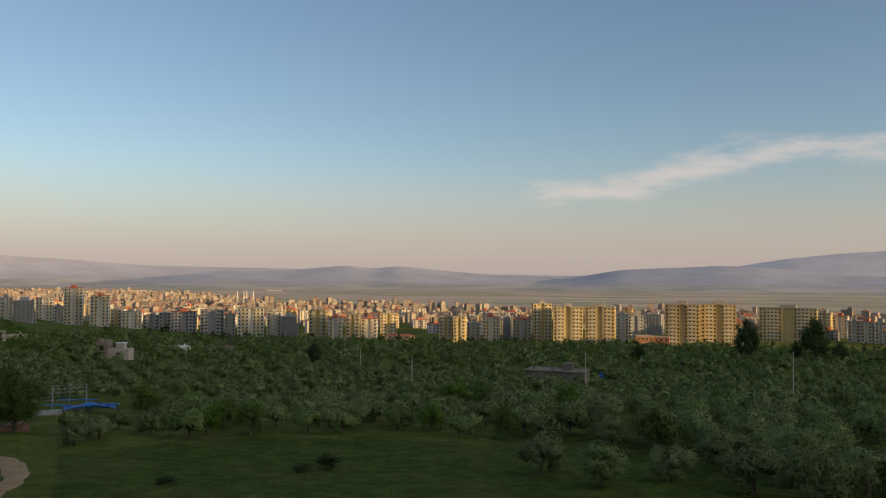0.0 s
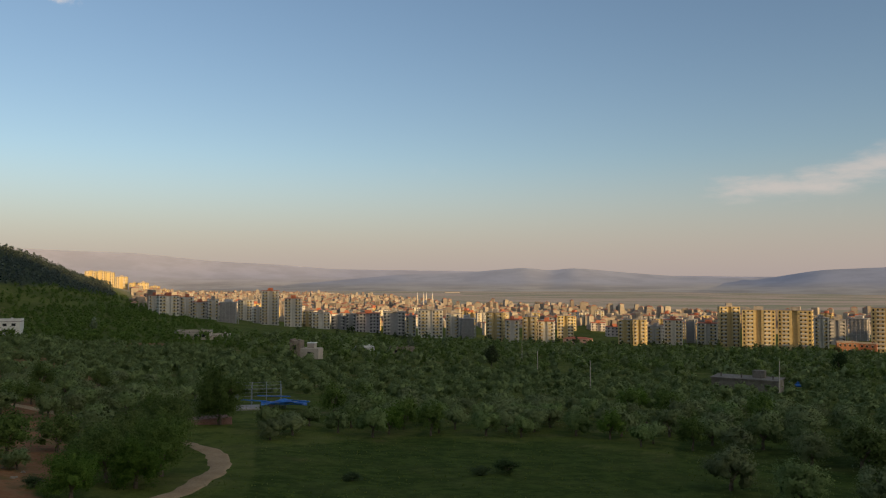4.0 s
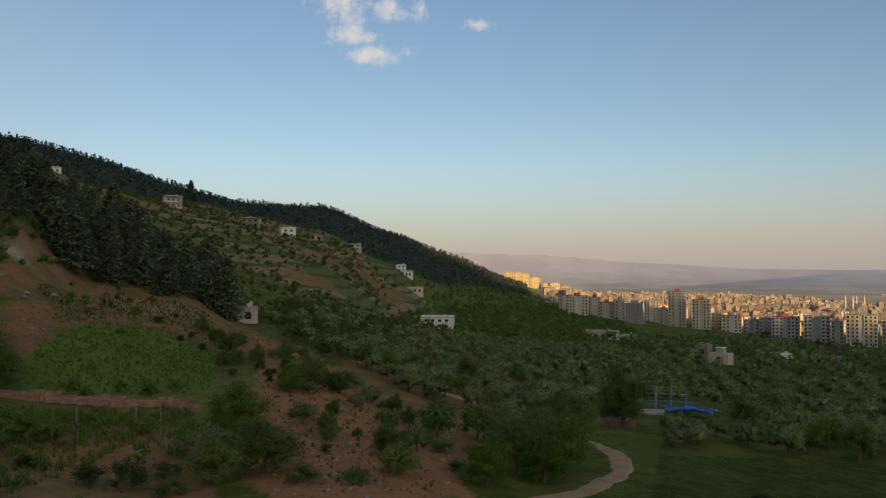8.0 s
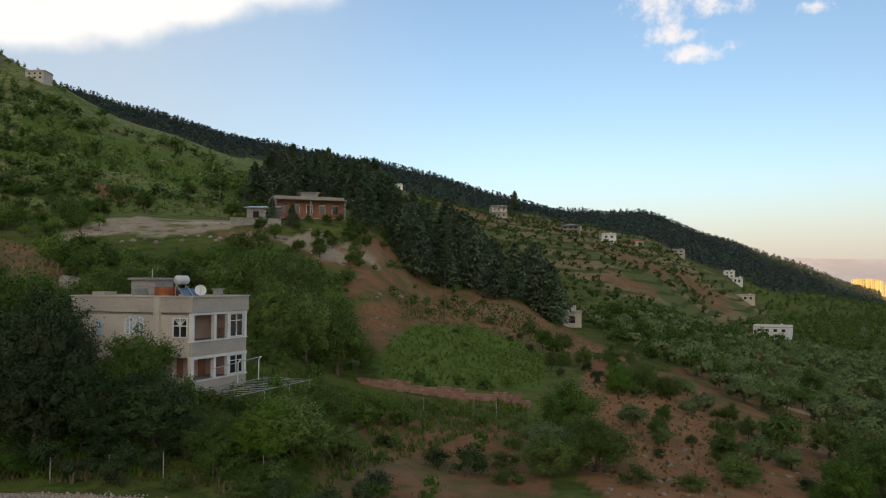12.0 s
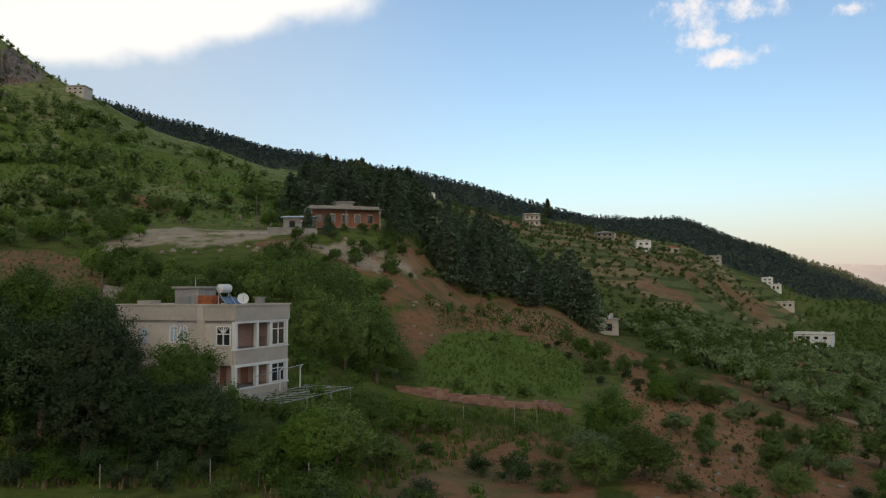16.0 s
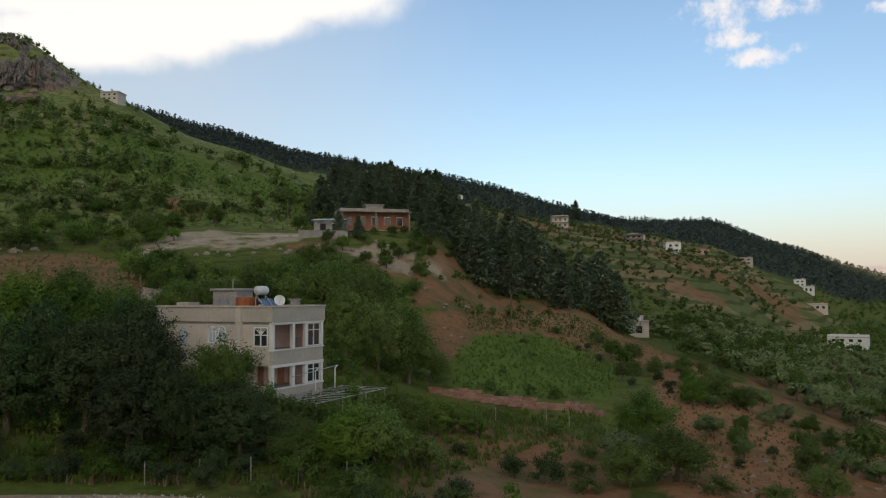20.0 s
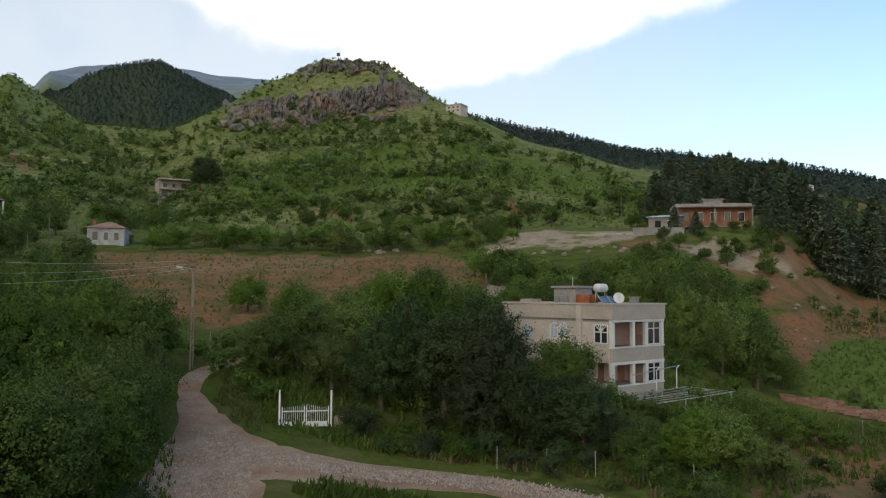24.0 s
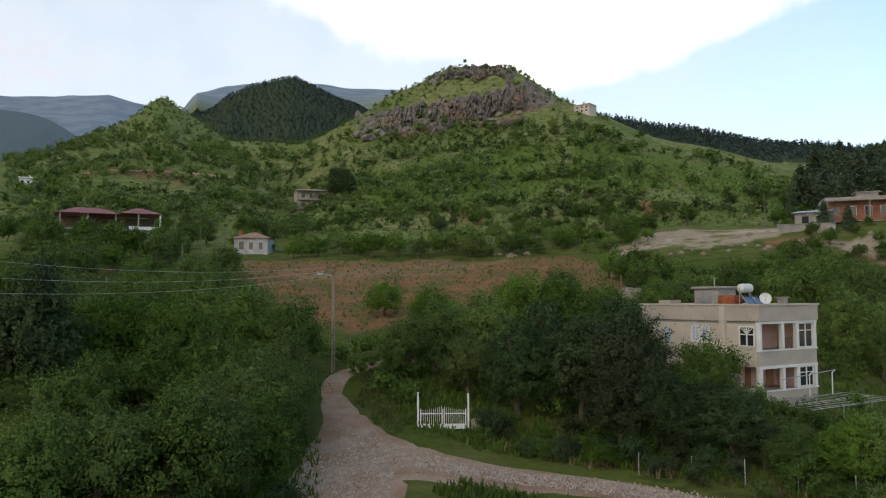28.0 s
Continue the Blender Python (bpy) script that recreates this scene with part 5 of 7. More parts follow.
    if porch:
        for k in range(3):
            x = -w / 2 + 0.2 + (w - 0.4) * k / 2
            part("column", boxes((x - 0.13, -porch, -sink, x + 0.13, -porch + 0.26, h)), M_CONCRETE, t)
        for s in range(storeys):
            part("porch_slab", boxes((-w / 2, -porch, s * sh - 0.15, w / 2, -0.01, s * sh + 0.05)), M_CONCRETE, t)
    return t


small_house(73.7, 176, 15.5, 9, 4.0, M_BRICK, "unfinished red brick house with a grey concrete roof slab", 10, openings=5, porch=1.6, sink=4, parapet=0.7)
o = part("roof_stair_house", boxes((-2, 4, 0, 2, 8, 1.7), (-2.3, 3.7, 1.7, 2.3, 8.3, 1.9)), M_CONCRETE)
o.matrix_world = stand(73.5, 176, 10, 4.44)
tagged(o, "grey concrete stair head on the brick house", "stair head")
small_house(77.0, 172, 6.5, 5, 3.0, M_CONCRETE, "grey block outbuilding with a pale blue sheet-metal roof", -12, "shed", openings=2, roof_material=M_SHEET_BLUE)
o = part("retaining_wall", boxes((-5, 0, -2.2, 5, 0.4, 1.3), (-5.1, -0.1, 1.3, 5.1, 0.5, 1.45), bevel=0.04), M_CONCRETE)
o.matrix_world = stand(77.4, 163, 5)
tagged(o, "grey concrete retaining wall below the brick house", "wall")
small_house(54.9, 191, 4.6, 5, 3.6, M_PLASTER_GREY, "small cream block hut with a flat roof", 15, openings=1, category="hut", parapet=0.2)
o = part("water_tank", tube([(0, 0, 0), (0, 0, 0.7), (0, 0, 0.75)], 0.4, 12), M_SHEET_BLUE)
o.matrix_world = stand(54.9, 193, 0, 3.82)
tagged(o, "pale blue round water tank on the hut", "tank")
small_house(41.8, 378, 15, 9, 5.2, M_WHITE, "low white house with a flat roof amid olive trees", -10, openings=4, storeys=2, parapet=0.8)
small_house(60.2, 492, 10, 8, 7.2, M_PLASTER, "three-level cream house standing on the terraced slope", 8, storeys=2, openings=3, porch=1.5)
small_house(55.1, 496, 12, 9, 5.0, M_PLASTER_GREY, "grey house with a shallow hipped roof on the slope", -8, "hip", 2, openings=3, porch=2.0, roof_material=M_CONCRETE)
small_house(52.4, 500, 9, 8, 6.0, M_WHITE, "small white two-storey house on the slope", 12, storeys=2, openings=2)
small_house(50.5, 545, 9, 7, 3.2, M_PLASTER, "low house with a red tiled roof on the slope", 0, "hip", openings=2, roof_material=M_TILE_RED)
small_house(47.7, 600, 9, 7, 4.6, M_PLASTER_GREY, "grey stone house at the forest's edge", 0, storeys=2, openings=2)
small_house(44.4, 655, 8, 7, 5.0, M_WHITE, "white house at the forest's edge", 5, storeys=2, openings=2)
small_house(43.9, 640, 7, 6, 4.6, M_WHITE, "white cubic house at the forest's edge", -5, openings=2)
small_house(43.4, 562, 12, 8, 3.6, M_PLASTER, "low cream farmhouse above the fields", 0, openings=3)
small_house(69.3, 560, 12, 9, 6.0, M_PLASTER_GREY, "grey house half hidden by dark pines", 0, storeys=2, openings=3)
small_house(67.6, 575, 8, 7, 4.0, M_WHITE, "white cottage half hidden by dark pines", 0, openings=2)
small_house(91.8, 384, 8.5, 7, 3.6, M_PLASTER, "cream two-storey house on the ridge beside the crag", -30, storeys=2, openings=3, parapet=0.5)
small_house(111.4, 294, 11, 9, 6.6, M_PLASTER_GREY, "two-storey house with a deep porch on columns", 8, storeys=2, openings=3, porch=3.0, parapet=0.7)
small_house(115.8, 170, 7.0, 6, 3.4, M_WORN, "small whitewashed house with a patched grey roof", -14, "hip", openings=3, roof_material=M_TERRACE)
o = part("chimney_stack", boxes((-0.3, -0.3, -0.4, 0.3, 0.3, 1.0), (-0.38, -0.38, 1.0, 0.38, 0.38, 1.15)), M_BRICK)
o.matrix_world = stand(116.5, 172.5, 0, 3.9)
tagged(o, "brick chimney stack on the whitewashed house", "chimney")
small_house(129.9, 330, 5, 5, 2.6, M_WHITE, "small white house far along the slope", 0, openings=2)
small_house(30.2, 402, 16, 8, 3.2, M_PLASTER_GREY, "low flat-roofed farm building amid olive trees", -14, openings=4, parapet=0.7)
small_house(28.4, 404, 9, 7, 2.6, M_PLASTER, "low cream shed amid olive trees", -10, openings=2)
small_house(-21.0, 600, 14, 8, 4.0, M_WHITE, "low white building at the grove's edge", 0, openings=3)
small_house(3.2, 660, 22, 10, 5.0, M_PINK, "low pink house with a red hipped roof", -20, "hip", 2, openings=4, roof_material=M_TILE_RED)
small_house(-14.3, 640, 14, 9, 7.5, M_BRICK, "orange brick building still under construction", 6, storeys=2, openings=4)
small_house(-15.4, 644, 12, 9, 7.0, M_BRICK, "bare orange brick block beside the towers", -4, storeys=2, openings=3)
small_house(18.2, 365, 8, 6, 2.6, M_WHITE, "small white shed amid olive trees", 10, openings=1, category="shed")
small_house(15.6, 380, 12, 6, 2.4, M_STONE, "tumbledown stone shed by a cypress", 0, openings=2, category="shed")

# the open-sided pavilion with a maroon roof


def pavilion():
    t = thing("pavilion", stand(124.6, 172, 6), "open-sided house with a broad maroon sheet roof on posts", "pavilion")
    for x0, x1, h in ((-11, 0.5, 5.6), (0.2, 8.5, 5.9)):
        k = 3.6
        v = [(x0, -3, h), (x1, -3, h), (x1, 6, h), (x0, 6, h), (x0 + k, 1.5, h + 1.5), (x1 - k, 1.5, h + 1.5)]
        raw("roof", v, [(0, 1, 5, 4), (2, 3, 4, 5), (1, 2, 5), (3, 0, 4), (3, 2, 1, 0)], M_ROOF_RED, t, "maroon hipped sheet roof")
    for x in (-10.4, -5.5, -0.4, 3.8, 8.0):
        part("column", boxes((x - 0.15, -2.6, -3, x + 0.15, -2.3, 5.8)), M_WHITE if x > 5 else M_CONCRETE, t)
        part("column", boxes((x - 0.15, 5.3, -3, x + 0.15, 5.6, 5.8)), M_CONCRETE, t)
    part("floor_slab", boxes((-10.8, -2.8, 2.4, 8.2, 5.8, 2.7)), M_CONCRETE, t)
    part("lower_wall", boxes((-7, -0.5, -3, 7.6, 5.6, 2.4)), M_WHITE, t)
    part("balcony_wall", boxes((2.0, -2.8, 2.7, 8.2, -2.6, 3.3), (8.0, -2.6, 2.7, 8.2, 1, 3.3), (-7, -2.8, 2.7, -4.5, -2.6, 3.2)), M_WHITE, t)
    part("back_wall", boxes((-10, 5.0, 2.7, 8, 5.2, 5.6)), M_WOOD, t)


pavilion()

# roofless ruin, foundation, blue frame yard


def ruin():
    t = thing("ruined_house", stand(22.6, 296, -20), "roofless two-level stone house among olive trees", "ruin")
    part("tower_wall", boxes((-5.5, 0, -3, -1.5, 5, 6.4), (-5.5, 0, 6.4, -4.6, 5, 6.9), (-2.6, 0, 6.4, -1.5, 2, 6.8), bevel=0.15), M_STONE, t)
    part("low_wall", boxes((-1.5, 0.4, -3, 5.5, 6, 3.6), (0.6, 2, 3.6, 3.4, 5, 5.4), bevel=0.15), M_PLASTER_GREY, t)
    # the walls are solid: dark slabs stand for shaded openings
    part("opening", boxes((-4.2, -0.08, 3.2, -2.9, 0.1, 4.8)), M_DARK, t)
    part("opening", boxes((1.4, 0.3, 0.4, 2.6, 0.5, 2.4)), M_DARK, t)
    part("roof_slab", boxes((0.4, 1.8, 5.4, 3.6, 5.2, 5.6)), M_WHITE, t)


ruin()


def foundation():
    t = thing("unfinished_building", stand(-8.0, 214, -12), "low unfinished grey concrete building with bare columns", "building")
    part("wall", boxes((-8, 0, -2, 8, 0.3, 3.2), (-8, 0.3, -2, -7.7, 8, 3.2), (7.7, 0.3, -2, 8, 8, 3.2), (-7.7, 7.7, -2, 7.7, 8, 3.2)), M_OLD_CONCRETE, t)
    part("roof_slab", boxes((-8.3, -0.3, 3.2, 8.3, 8.3, 3.5)), M_OLD_CONCRETE, t)
    for x, y in ((-6, 2), (-1, 2), (2.5, 5), (3.4, 3), (6.5, 2)):
        part("column", boxes((x - 0.15, y - 0.15, 3.5, x + 0.15, y + 0.15, 4.5)), M_OLD_CONCRETE, t)
    part("block_stack", boxes((1.2, 4, 3.5, 4.2, 6, 5.3), bevel=0.1), M_OLD_CONCRETE, t)


foundation()
o = part("tarpaulin", boxes((-3, -2, 0, 3, 2, 0.9), (-2.4, -1.4, 0.9, 2.2, 1.2, 1.4), bevel=0.4), M_BLUE)
o.matrix_world = stand(-11.3, 246)
tagged(o, "blue tarpaulin over a low heap among trees", "tarpaulin")


def frame_yard():
    t = thing("greenhouse_frame", stand(25.0, 134, 0), "skeleton of grey pipes with blue tarpaulin draped over it", "frame")
    for x in (-5, -2.6, -0.2, 2.2):
        for y in (0, 4, 8):
            part("post", tube([(x, y, -1), (x, y, 3.2)], 0.045, 5), M_WIRE_GREY, t)
    for y in (0, 4, 8):
        for z in (2.0, 3.2):
            part("rail", tube([(-5.2, y, z), (2.4, y, z)], 0.03, 5), M_WIRE_GREY, t)
    for x in (-5, -2.6, -0.2, 2.2):
        part("rafter", tube([(x, -0.2, 3.25), (x, 8.2, 3.25)], 0.03, 5), M_WIRE_GREY, t)
    bm = bmesh.new()
    bmesh.ops.create_grid(bm, x_segments=30, y_segments=14, size=1, matrix=Matrix.Diagonal((2.7, 1.4, 1, 1)))
    bmesh.ops.delete(bm, geom=[f for f in bm.faces if noise.noise(Vector((f.calc_center_median().x * 0.55, f.calc_center_median().y * 0.9, 8))) > 0.16 + 0.25 * math.exp(-((f.calc_center_median().x + 0.8) / 1.6) ** 2)], context="FACES")
    for v in bm.verts:
        v.co.z = 0.9 + 0.7 * noise.noise(Vector((v.co.x * 0.6, v.co.y * 0.8, 3))) + 0.5 * math.exp(-((v.co.x + 0.6) / 1.0) ** 2)
    bmesh.ops.solidify(bm, geom=bm.faces[:], thickness=0.05)
    part("tarpaulin", bm, M_BLUE, t, "crumpled blue tarpaulin").matrix_basis = pose(2.6, -1.2, 0) @ Matrix.Diagonal((1.35, 1.2, 1, 1))
    for x, y, z, turn, n in ((3.0, -2.2, 0.9, 12, 5.0), (4.6, -0.8, 1.2, -18, 4.4), (1.0, 1.6, 1.7, 8, 5.5), (5.4, 1.0, 0.7, 30, 3.6), (-2.2, -1.2, 1.5, -8, 4.2)):
        part("blue_pipe", boxes((-n / 2, -0.09, -0.09, n / 2, 0.09, 0.09), bevel=0.03), M_SHEET_BLUE if n < 4 else M_BLUE, t).matrix_basis = pose(x, y, z, 0, 4, turn)
    part("platform", boxes((-5.5, -3, -1.2, -1.2, 1, 0.5), (-1.0, -0.5, -1, 3, 1.5, 0.9), bevel=0.08), M_CONCRETE, t)


frame_yard()
o = part("brick_terrace", boxes((-4.5, 0, -1.5, 4.5, 0.4, 0.7), (-4.5, 0.4, -1.5, 4.5, 4, 0.5), bevel=0.05), M_TERRACE)
o.matrix_world = stand(29.6, 112, 10)
tagged(o, "low reddish block terrace edge by the path", "wall")
o = thing("flag_pole", Matrix.Translation(spot(100.2, 437)), "small flag on a pole at the crag's top", "flag")
part("pole", tube([(0, 0, -3), (0, 0, 4.5)], 0.12, 5), M_METAL, o)
part("flag", boxes((-0.1, -0.9, 2.6, 0.1, 0.9, 4.4), bevel=0.05), M_WIRE, o)

# ---- the crag on the hill ----
M_ROCK = None


def rock_material():
    m = bpy.data.materials.new("weathered_rock")
    m.use_nodes = True
    N = Nodes(m.node_tree)
    pos = N.add("ShaderNodeNewGeometry").outputs["Position"]
    tall = N.vec("MULTIPLY", pos, (1, 1, 0.55))
    a, b, c3 = N.noise(tall, 0.16, 6, 0.65), N.noise(pos, 0.5, 5, 0.7), N.noise(pos, 0.06, 3)
    c = N.mix(N.ramp(a, 0.36, 0.62), (0.125, 0.108, 0.094), (0.30, 0.262, 0.225))
    c = N.mix(N.ramp(c3, 0.54, 0.70, 0.0, 0.5), c, (0.34, 0.21, 0.13))
    c = N.mix(N.ramp(b, 0.56, 0.70, 0.0, 0.8), c, (0.055, 0.055, 0.04))
    bs = N.add("ShaderNodeBsdfPrincipled", {"Base Color": c, "Roughness": 0.95, "Specular IOR Level": 0.15})
    N.link(N.add("ShaderNodeBump", {"Strength": 0.9, "Distance": 1.5, "Height": N.math("ADD", a, N.math("MULTIPLY", b, 0.4))}).outputs[0], bs.inputs["Normal"])
    N.link(bs.outputs[0], N.add("ShaderNodeOutputMaterial").inputs[0])
    return m


M_ROCK = rock_material()


def crag(name, edge, out, seed, label):
    """A broken rock face that stands out of the slope; edge: (bearing, foot, top) in degrees above the eye."""
    bs = np.arange(edge[0][0], edge[-1][0], 0.045)
    foot = np.interp(bs, [e[0] for e in edge], [e[1] for e in edge]) + 0.25 * waves(bs * 10, bs, 14, seed)
    top = np.interp(bs, [e[0] for e in edge], [e[2] for e in edge]) + 0.3 * waves(bs * 10, bs, 11, seed + 1)
    rs = np.arange(340, 480, 0.5)
    rows, verts, faces = 26, [], []
    rg = random.Random(seed)
    for j, b in enumerate(bs):
        x, y = -rs * math.sin(radians(b)), rs * math.cos(radians(b))
        el = np.degrees(np.arctan2(land(x, y) - EYE, rs))
        ends = min(1.0, 4 * min(j, len(bs) - 1 - j) / len(bs))
        for k in range(rows):
            f = k / (rows - 1)
            e = foot[j] + (top[j] - foot[j]) * f
            hit = np.nonzero(el >= e)[0]
            r = rs[hit[0]] if len(hit) else rs[el.argmax()]
            p = Vector((b * 7.0, e * 2.2, seed))
            col = noise.noise(Vector((b * 2.2, e * 1.1, seed))) + 0.8 * noise.noise(Vector((b * 6.5, e * 3.2, seed + 3))) + 0.5 * noise.noise(Vector((b * 15, e * 8, seed + 5)))
            crack = -3.0 * max(0.0, 0.16 - abs(noise.noise(Vector((b * 2.9, e * 1.0, seed + 9))))) / 0.16
            rough = abs(noise.noise(p * 2.1)) + 0.6 * noise.noise(p * 5)
            bulge = min(1.0, f * 5, (1 - f) * 6)
            rr = r - ends * bulge * (out * (1.1 - 0.5 * f) + 4.2 * col + 2.4 * rough + crack) + (1.5 if k in (0, rows - 1) else 0)
            verts.append((-rr * math.sin(radians(b)), rr * math.cos(radians(b)), math.tan(radians(e)) * rr + EYE + 0.8 * noise.noise(p * 3)))
    n = rows
    for j in range(len(bs) - 1):
        for k in range(n - 1):
            a = j * n + k
            faces.append((a, a + 1, a + n + 1, a + n))
    return tagged(raw(name, verts, faces, M_ROCK), label, "cliff", kind="structure")


crag("rock_face", [(93.6, 13.4, 14.3), (95, 13.2, 15.2), (96.5, 13.1, 15.5), (98.5, 12.6, 14.7), (100.7, 12.2, 14.4), (102.6, 11.6, 14.0), (104.8, 11.2, 13.7), (106.3, 11.7, 13.4), (108.3, 12.1, 13.0)], 6.0, 2, "weathered grey-brown cliff of broken columns below the summit")
crag("rock_face", [(96.4, 15.5, 16.3), (97.5, 15.6, 16.4), (99.5, 15.6, 16.5), (101.5, 15.5, 16.4), (103.2, 15.0, 15.5)], 3.0, 6, "low broken rock band round the summit")


def boulders(places, size, label, seed, material):
    rg = random.Random(seed)
    base = []
    for v in range(4):
        bm = bmesh.new()
        bmesh.ops.create_icosphere(bm, subdivisions=2, radius=0.5)
        for w in bm.verts:
            w.co *= 1 + 0.55 * noise.noise(w.co * 2.3 + Vector((v * 5, seed, 0)))
            w.co.z *= 0.7
        me = bpy.data.meshes.new("boulder")
        bm.to_mesh(me)
        bm.free()
        me.materials.append(material)
        base.append(me)
    for b, r in places:
        o = new("boulder", base[rg.randrange(4)])
        s = size * rg.uniform(0.5, 1.5)
        o.matrix_world = stand(b, r, rg.uniform(0, 360), 0.1 * s) @ Matrix.Scale(s, 4)
        tagged(o, label, "boulder", "boulders")


rg = random.Random(31)
boulders([(rg.uniform(96, 108), rg.uniform(370, 392)) for _ in range(34)], 5.0, "grey boulder fallen below the cliff", 1, M_ROCK)
boulders([(rg.uniform(80, 108), rg.uniform(185, 340)) for _ in range(40)], 1.1, "grey stone on the grassy slope", 2, M_STONE)
boulders([(rg.uniform(70, 88), rg.uniform(140, 168)) for _ in range(34)], 0.9, "pale rock in the dug bank", 3, M_STONE)
boulders([(rg.uniform(67, 71), rg.uniform(120, 150)) for _ in range(6)], 0.9, "pale rock on the red bank", 4, M_STONE)
boulders([(88.6 + rg.uniform(-0.8, 0.8), 108 + rg.uniform(-3, 3)) for _ in range(6)], 2.2, "grey boulder at the field's edge", 5, M_STONE)
boulders([(rg.uniform(96, 99), rg.uniform(158, 164)) for _ in range(6)], 1.2, "pale stone at the field's edge", 6, M_STONE)
boulders([(rg.uniform(39, 54), rg.uniform(50, 75)) for _ in range(60)], 0.28, "pale stone in the red field", 7, M_STONE)

# ---- plants ----


SIDES = [np.array(m, float) for m in (((1, 0, 0), (0, 1, 0), (0, 0, 1)), ((1, 0, 0), (0, -1, 0), (0, 0, -1)), ((0, 0, 1), (1, 0, 0), (0, 1, 0)),
                                      ((0, 0, -1), (-1, 0, 0), (0, 1, 0)), ((0, 1, 0), (0, 0, 1), (1, 0, 0)), ((0, -1, 0), (0, 0, 1), (-1, 0, 0)))]


def patches(n):
    """The squares of one side of a cube, cut n by n."""
    k = np.linspace(-1, 1, n + 1)
    return [np.array([(k[i], k[j], 1), (k[i + 1], k[j], 1), (k[i + 1], k[j + 1], 1), (k[i], k[j + 1], 1)]) for i in range(n) for j in range(n)]


def leaf_cloud(seed, count, rx, rz, leaf, clumps, z0, lean=0.5, hollow=0.55, core=1, r0=0.24, r1=0.44, shoots=0.3, loose=0.55, thick=0.52):
    """Quads for the leaves of a crown: lumps round a shell, leaves on the lumps, loose shoots that stand out of them."""
    g = np.random.RandomState(seed)
    d = g.normal(size=(clumps, 3))
    d /= np.linalg.norm(d, axis=1)[:, None]
    d[:, 2] = np.where(d[:, 2] < -0.75, -d[:, 2] * 0.5, d[:, 2])
    cen = d * (hollow + (1 - hollow) * g.rand(clumps, 1)) * [rx * 0.78, rx * 0.78, rz * 0.78]
    rad = rx * g.uniform(r0, r1, clumps)
    k = g.randint(0, clumps, count)
    o = g.normal(size=(count, 3))
    o /= np.linalg.norm(o, axis=1)[:, None]
    o[:, 2] = np.where((o[:, 2] < 0) & (g.rand(count) < 0.55), -o[:, 2], o[:, 2])
    reach = g.uniform(0.35, 1.15, count)
    # a share of the leaves gather along shoots
    sprig = g.randint(0, 5, count) + 5 * k
    way_ = g.normal(size=(clumps * 5, 3)) * 0.6 + [0, 0, 0.55] + np.repeat(d, 5, 0) * 0.7
    way_ /= np.linalg.norm(way_, axis=1)[:, None]
    on = g.rand(count) < shoots
    o[on] = way_[sprig[on]] + g.normal(size=(int(on.sum()), 3)) * 0.16
    reach[on] = g.uniform(0.8, 1.75, int(on.sum()))
    p = cen[k] + o * (rad[k] * reach)[:, None] * [1, 1, 0.9]
    nrm = o + g.normal(size=(count, 3)) * lean * 0.8
    nrm /= np.linalg.norm(nrm, axis=1)[:, None]
    u = np.cross(nrm, g.normal(size=(count, 3)))
    u /= np.linalg.norm(u, axis=1)[:, None] + 1e-9
    v = np.cross(nrm, u)
    s = leaf * g.uniform(0.6, 1.4, count)[:, None]
    q = np.stack([p - u * s * 0.55, p - v * s * 0.3 + u * s * 0.05, p + u * s * 0.55, p + v * s * 0.3 + u * s * 0.05], 1)
    q[:, :, 2] += z0
    out_ = o * 0.45 + cen[k] / rx * (1.0 - loose) + nrm * loose
    out_ /= np.linalg.norm(out_, axis=1)[:, None] + 1e-9
    leaves = np.concatenate([q, np.repeat(out_[:, None], 4, 1)], 2).reshape(-1, 6)
    if not core:
        return leaves
    # the thick of the crown: a small ragged lump deep behind each spray of leaves
    ball = np.array([[f @ c for c in corners] for f in SIDES for corners in patches(core)]).reshape(-1, 3)
    ball /= np.linalg.norm(ball, axis=1)[:, None]
    lumps = []
    for c, s in zip(cen, rad):
        m = ball.reshape(-1, 4, 3)
        mid_ = m.mean(1, keepdims=True)
        tilt = g.normal(size=mid_.shape)
        m = mid_ * g.uniform(0.8, 1.1, (len(m), 1, 1)) + (m - mid_) * g.uniform(0.7, 1.05, (len(m), 1, 1)) + np.cross(m - mid_, tilt) * 0.28 + g.normal(size=m.shape) * 0.09
        p = c * 0.86 + m.reshape(-1, 3) * s * thick
        nn = np.repeat(mid_ * 0.6 + c / rx * 0.7 + tilt * 0.2, 4, 1).reshape(-1, 3)
        nn /= np.linalg.norm(nn, axis=1)[:, None]
        p[:, 2] += z0
        lumps.append(np.concatenate([p, nn], 1))
    return np.concatenate([leaves] + lumps)


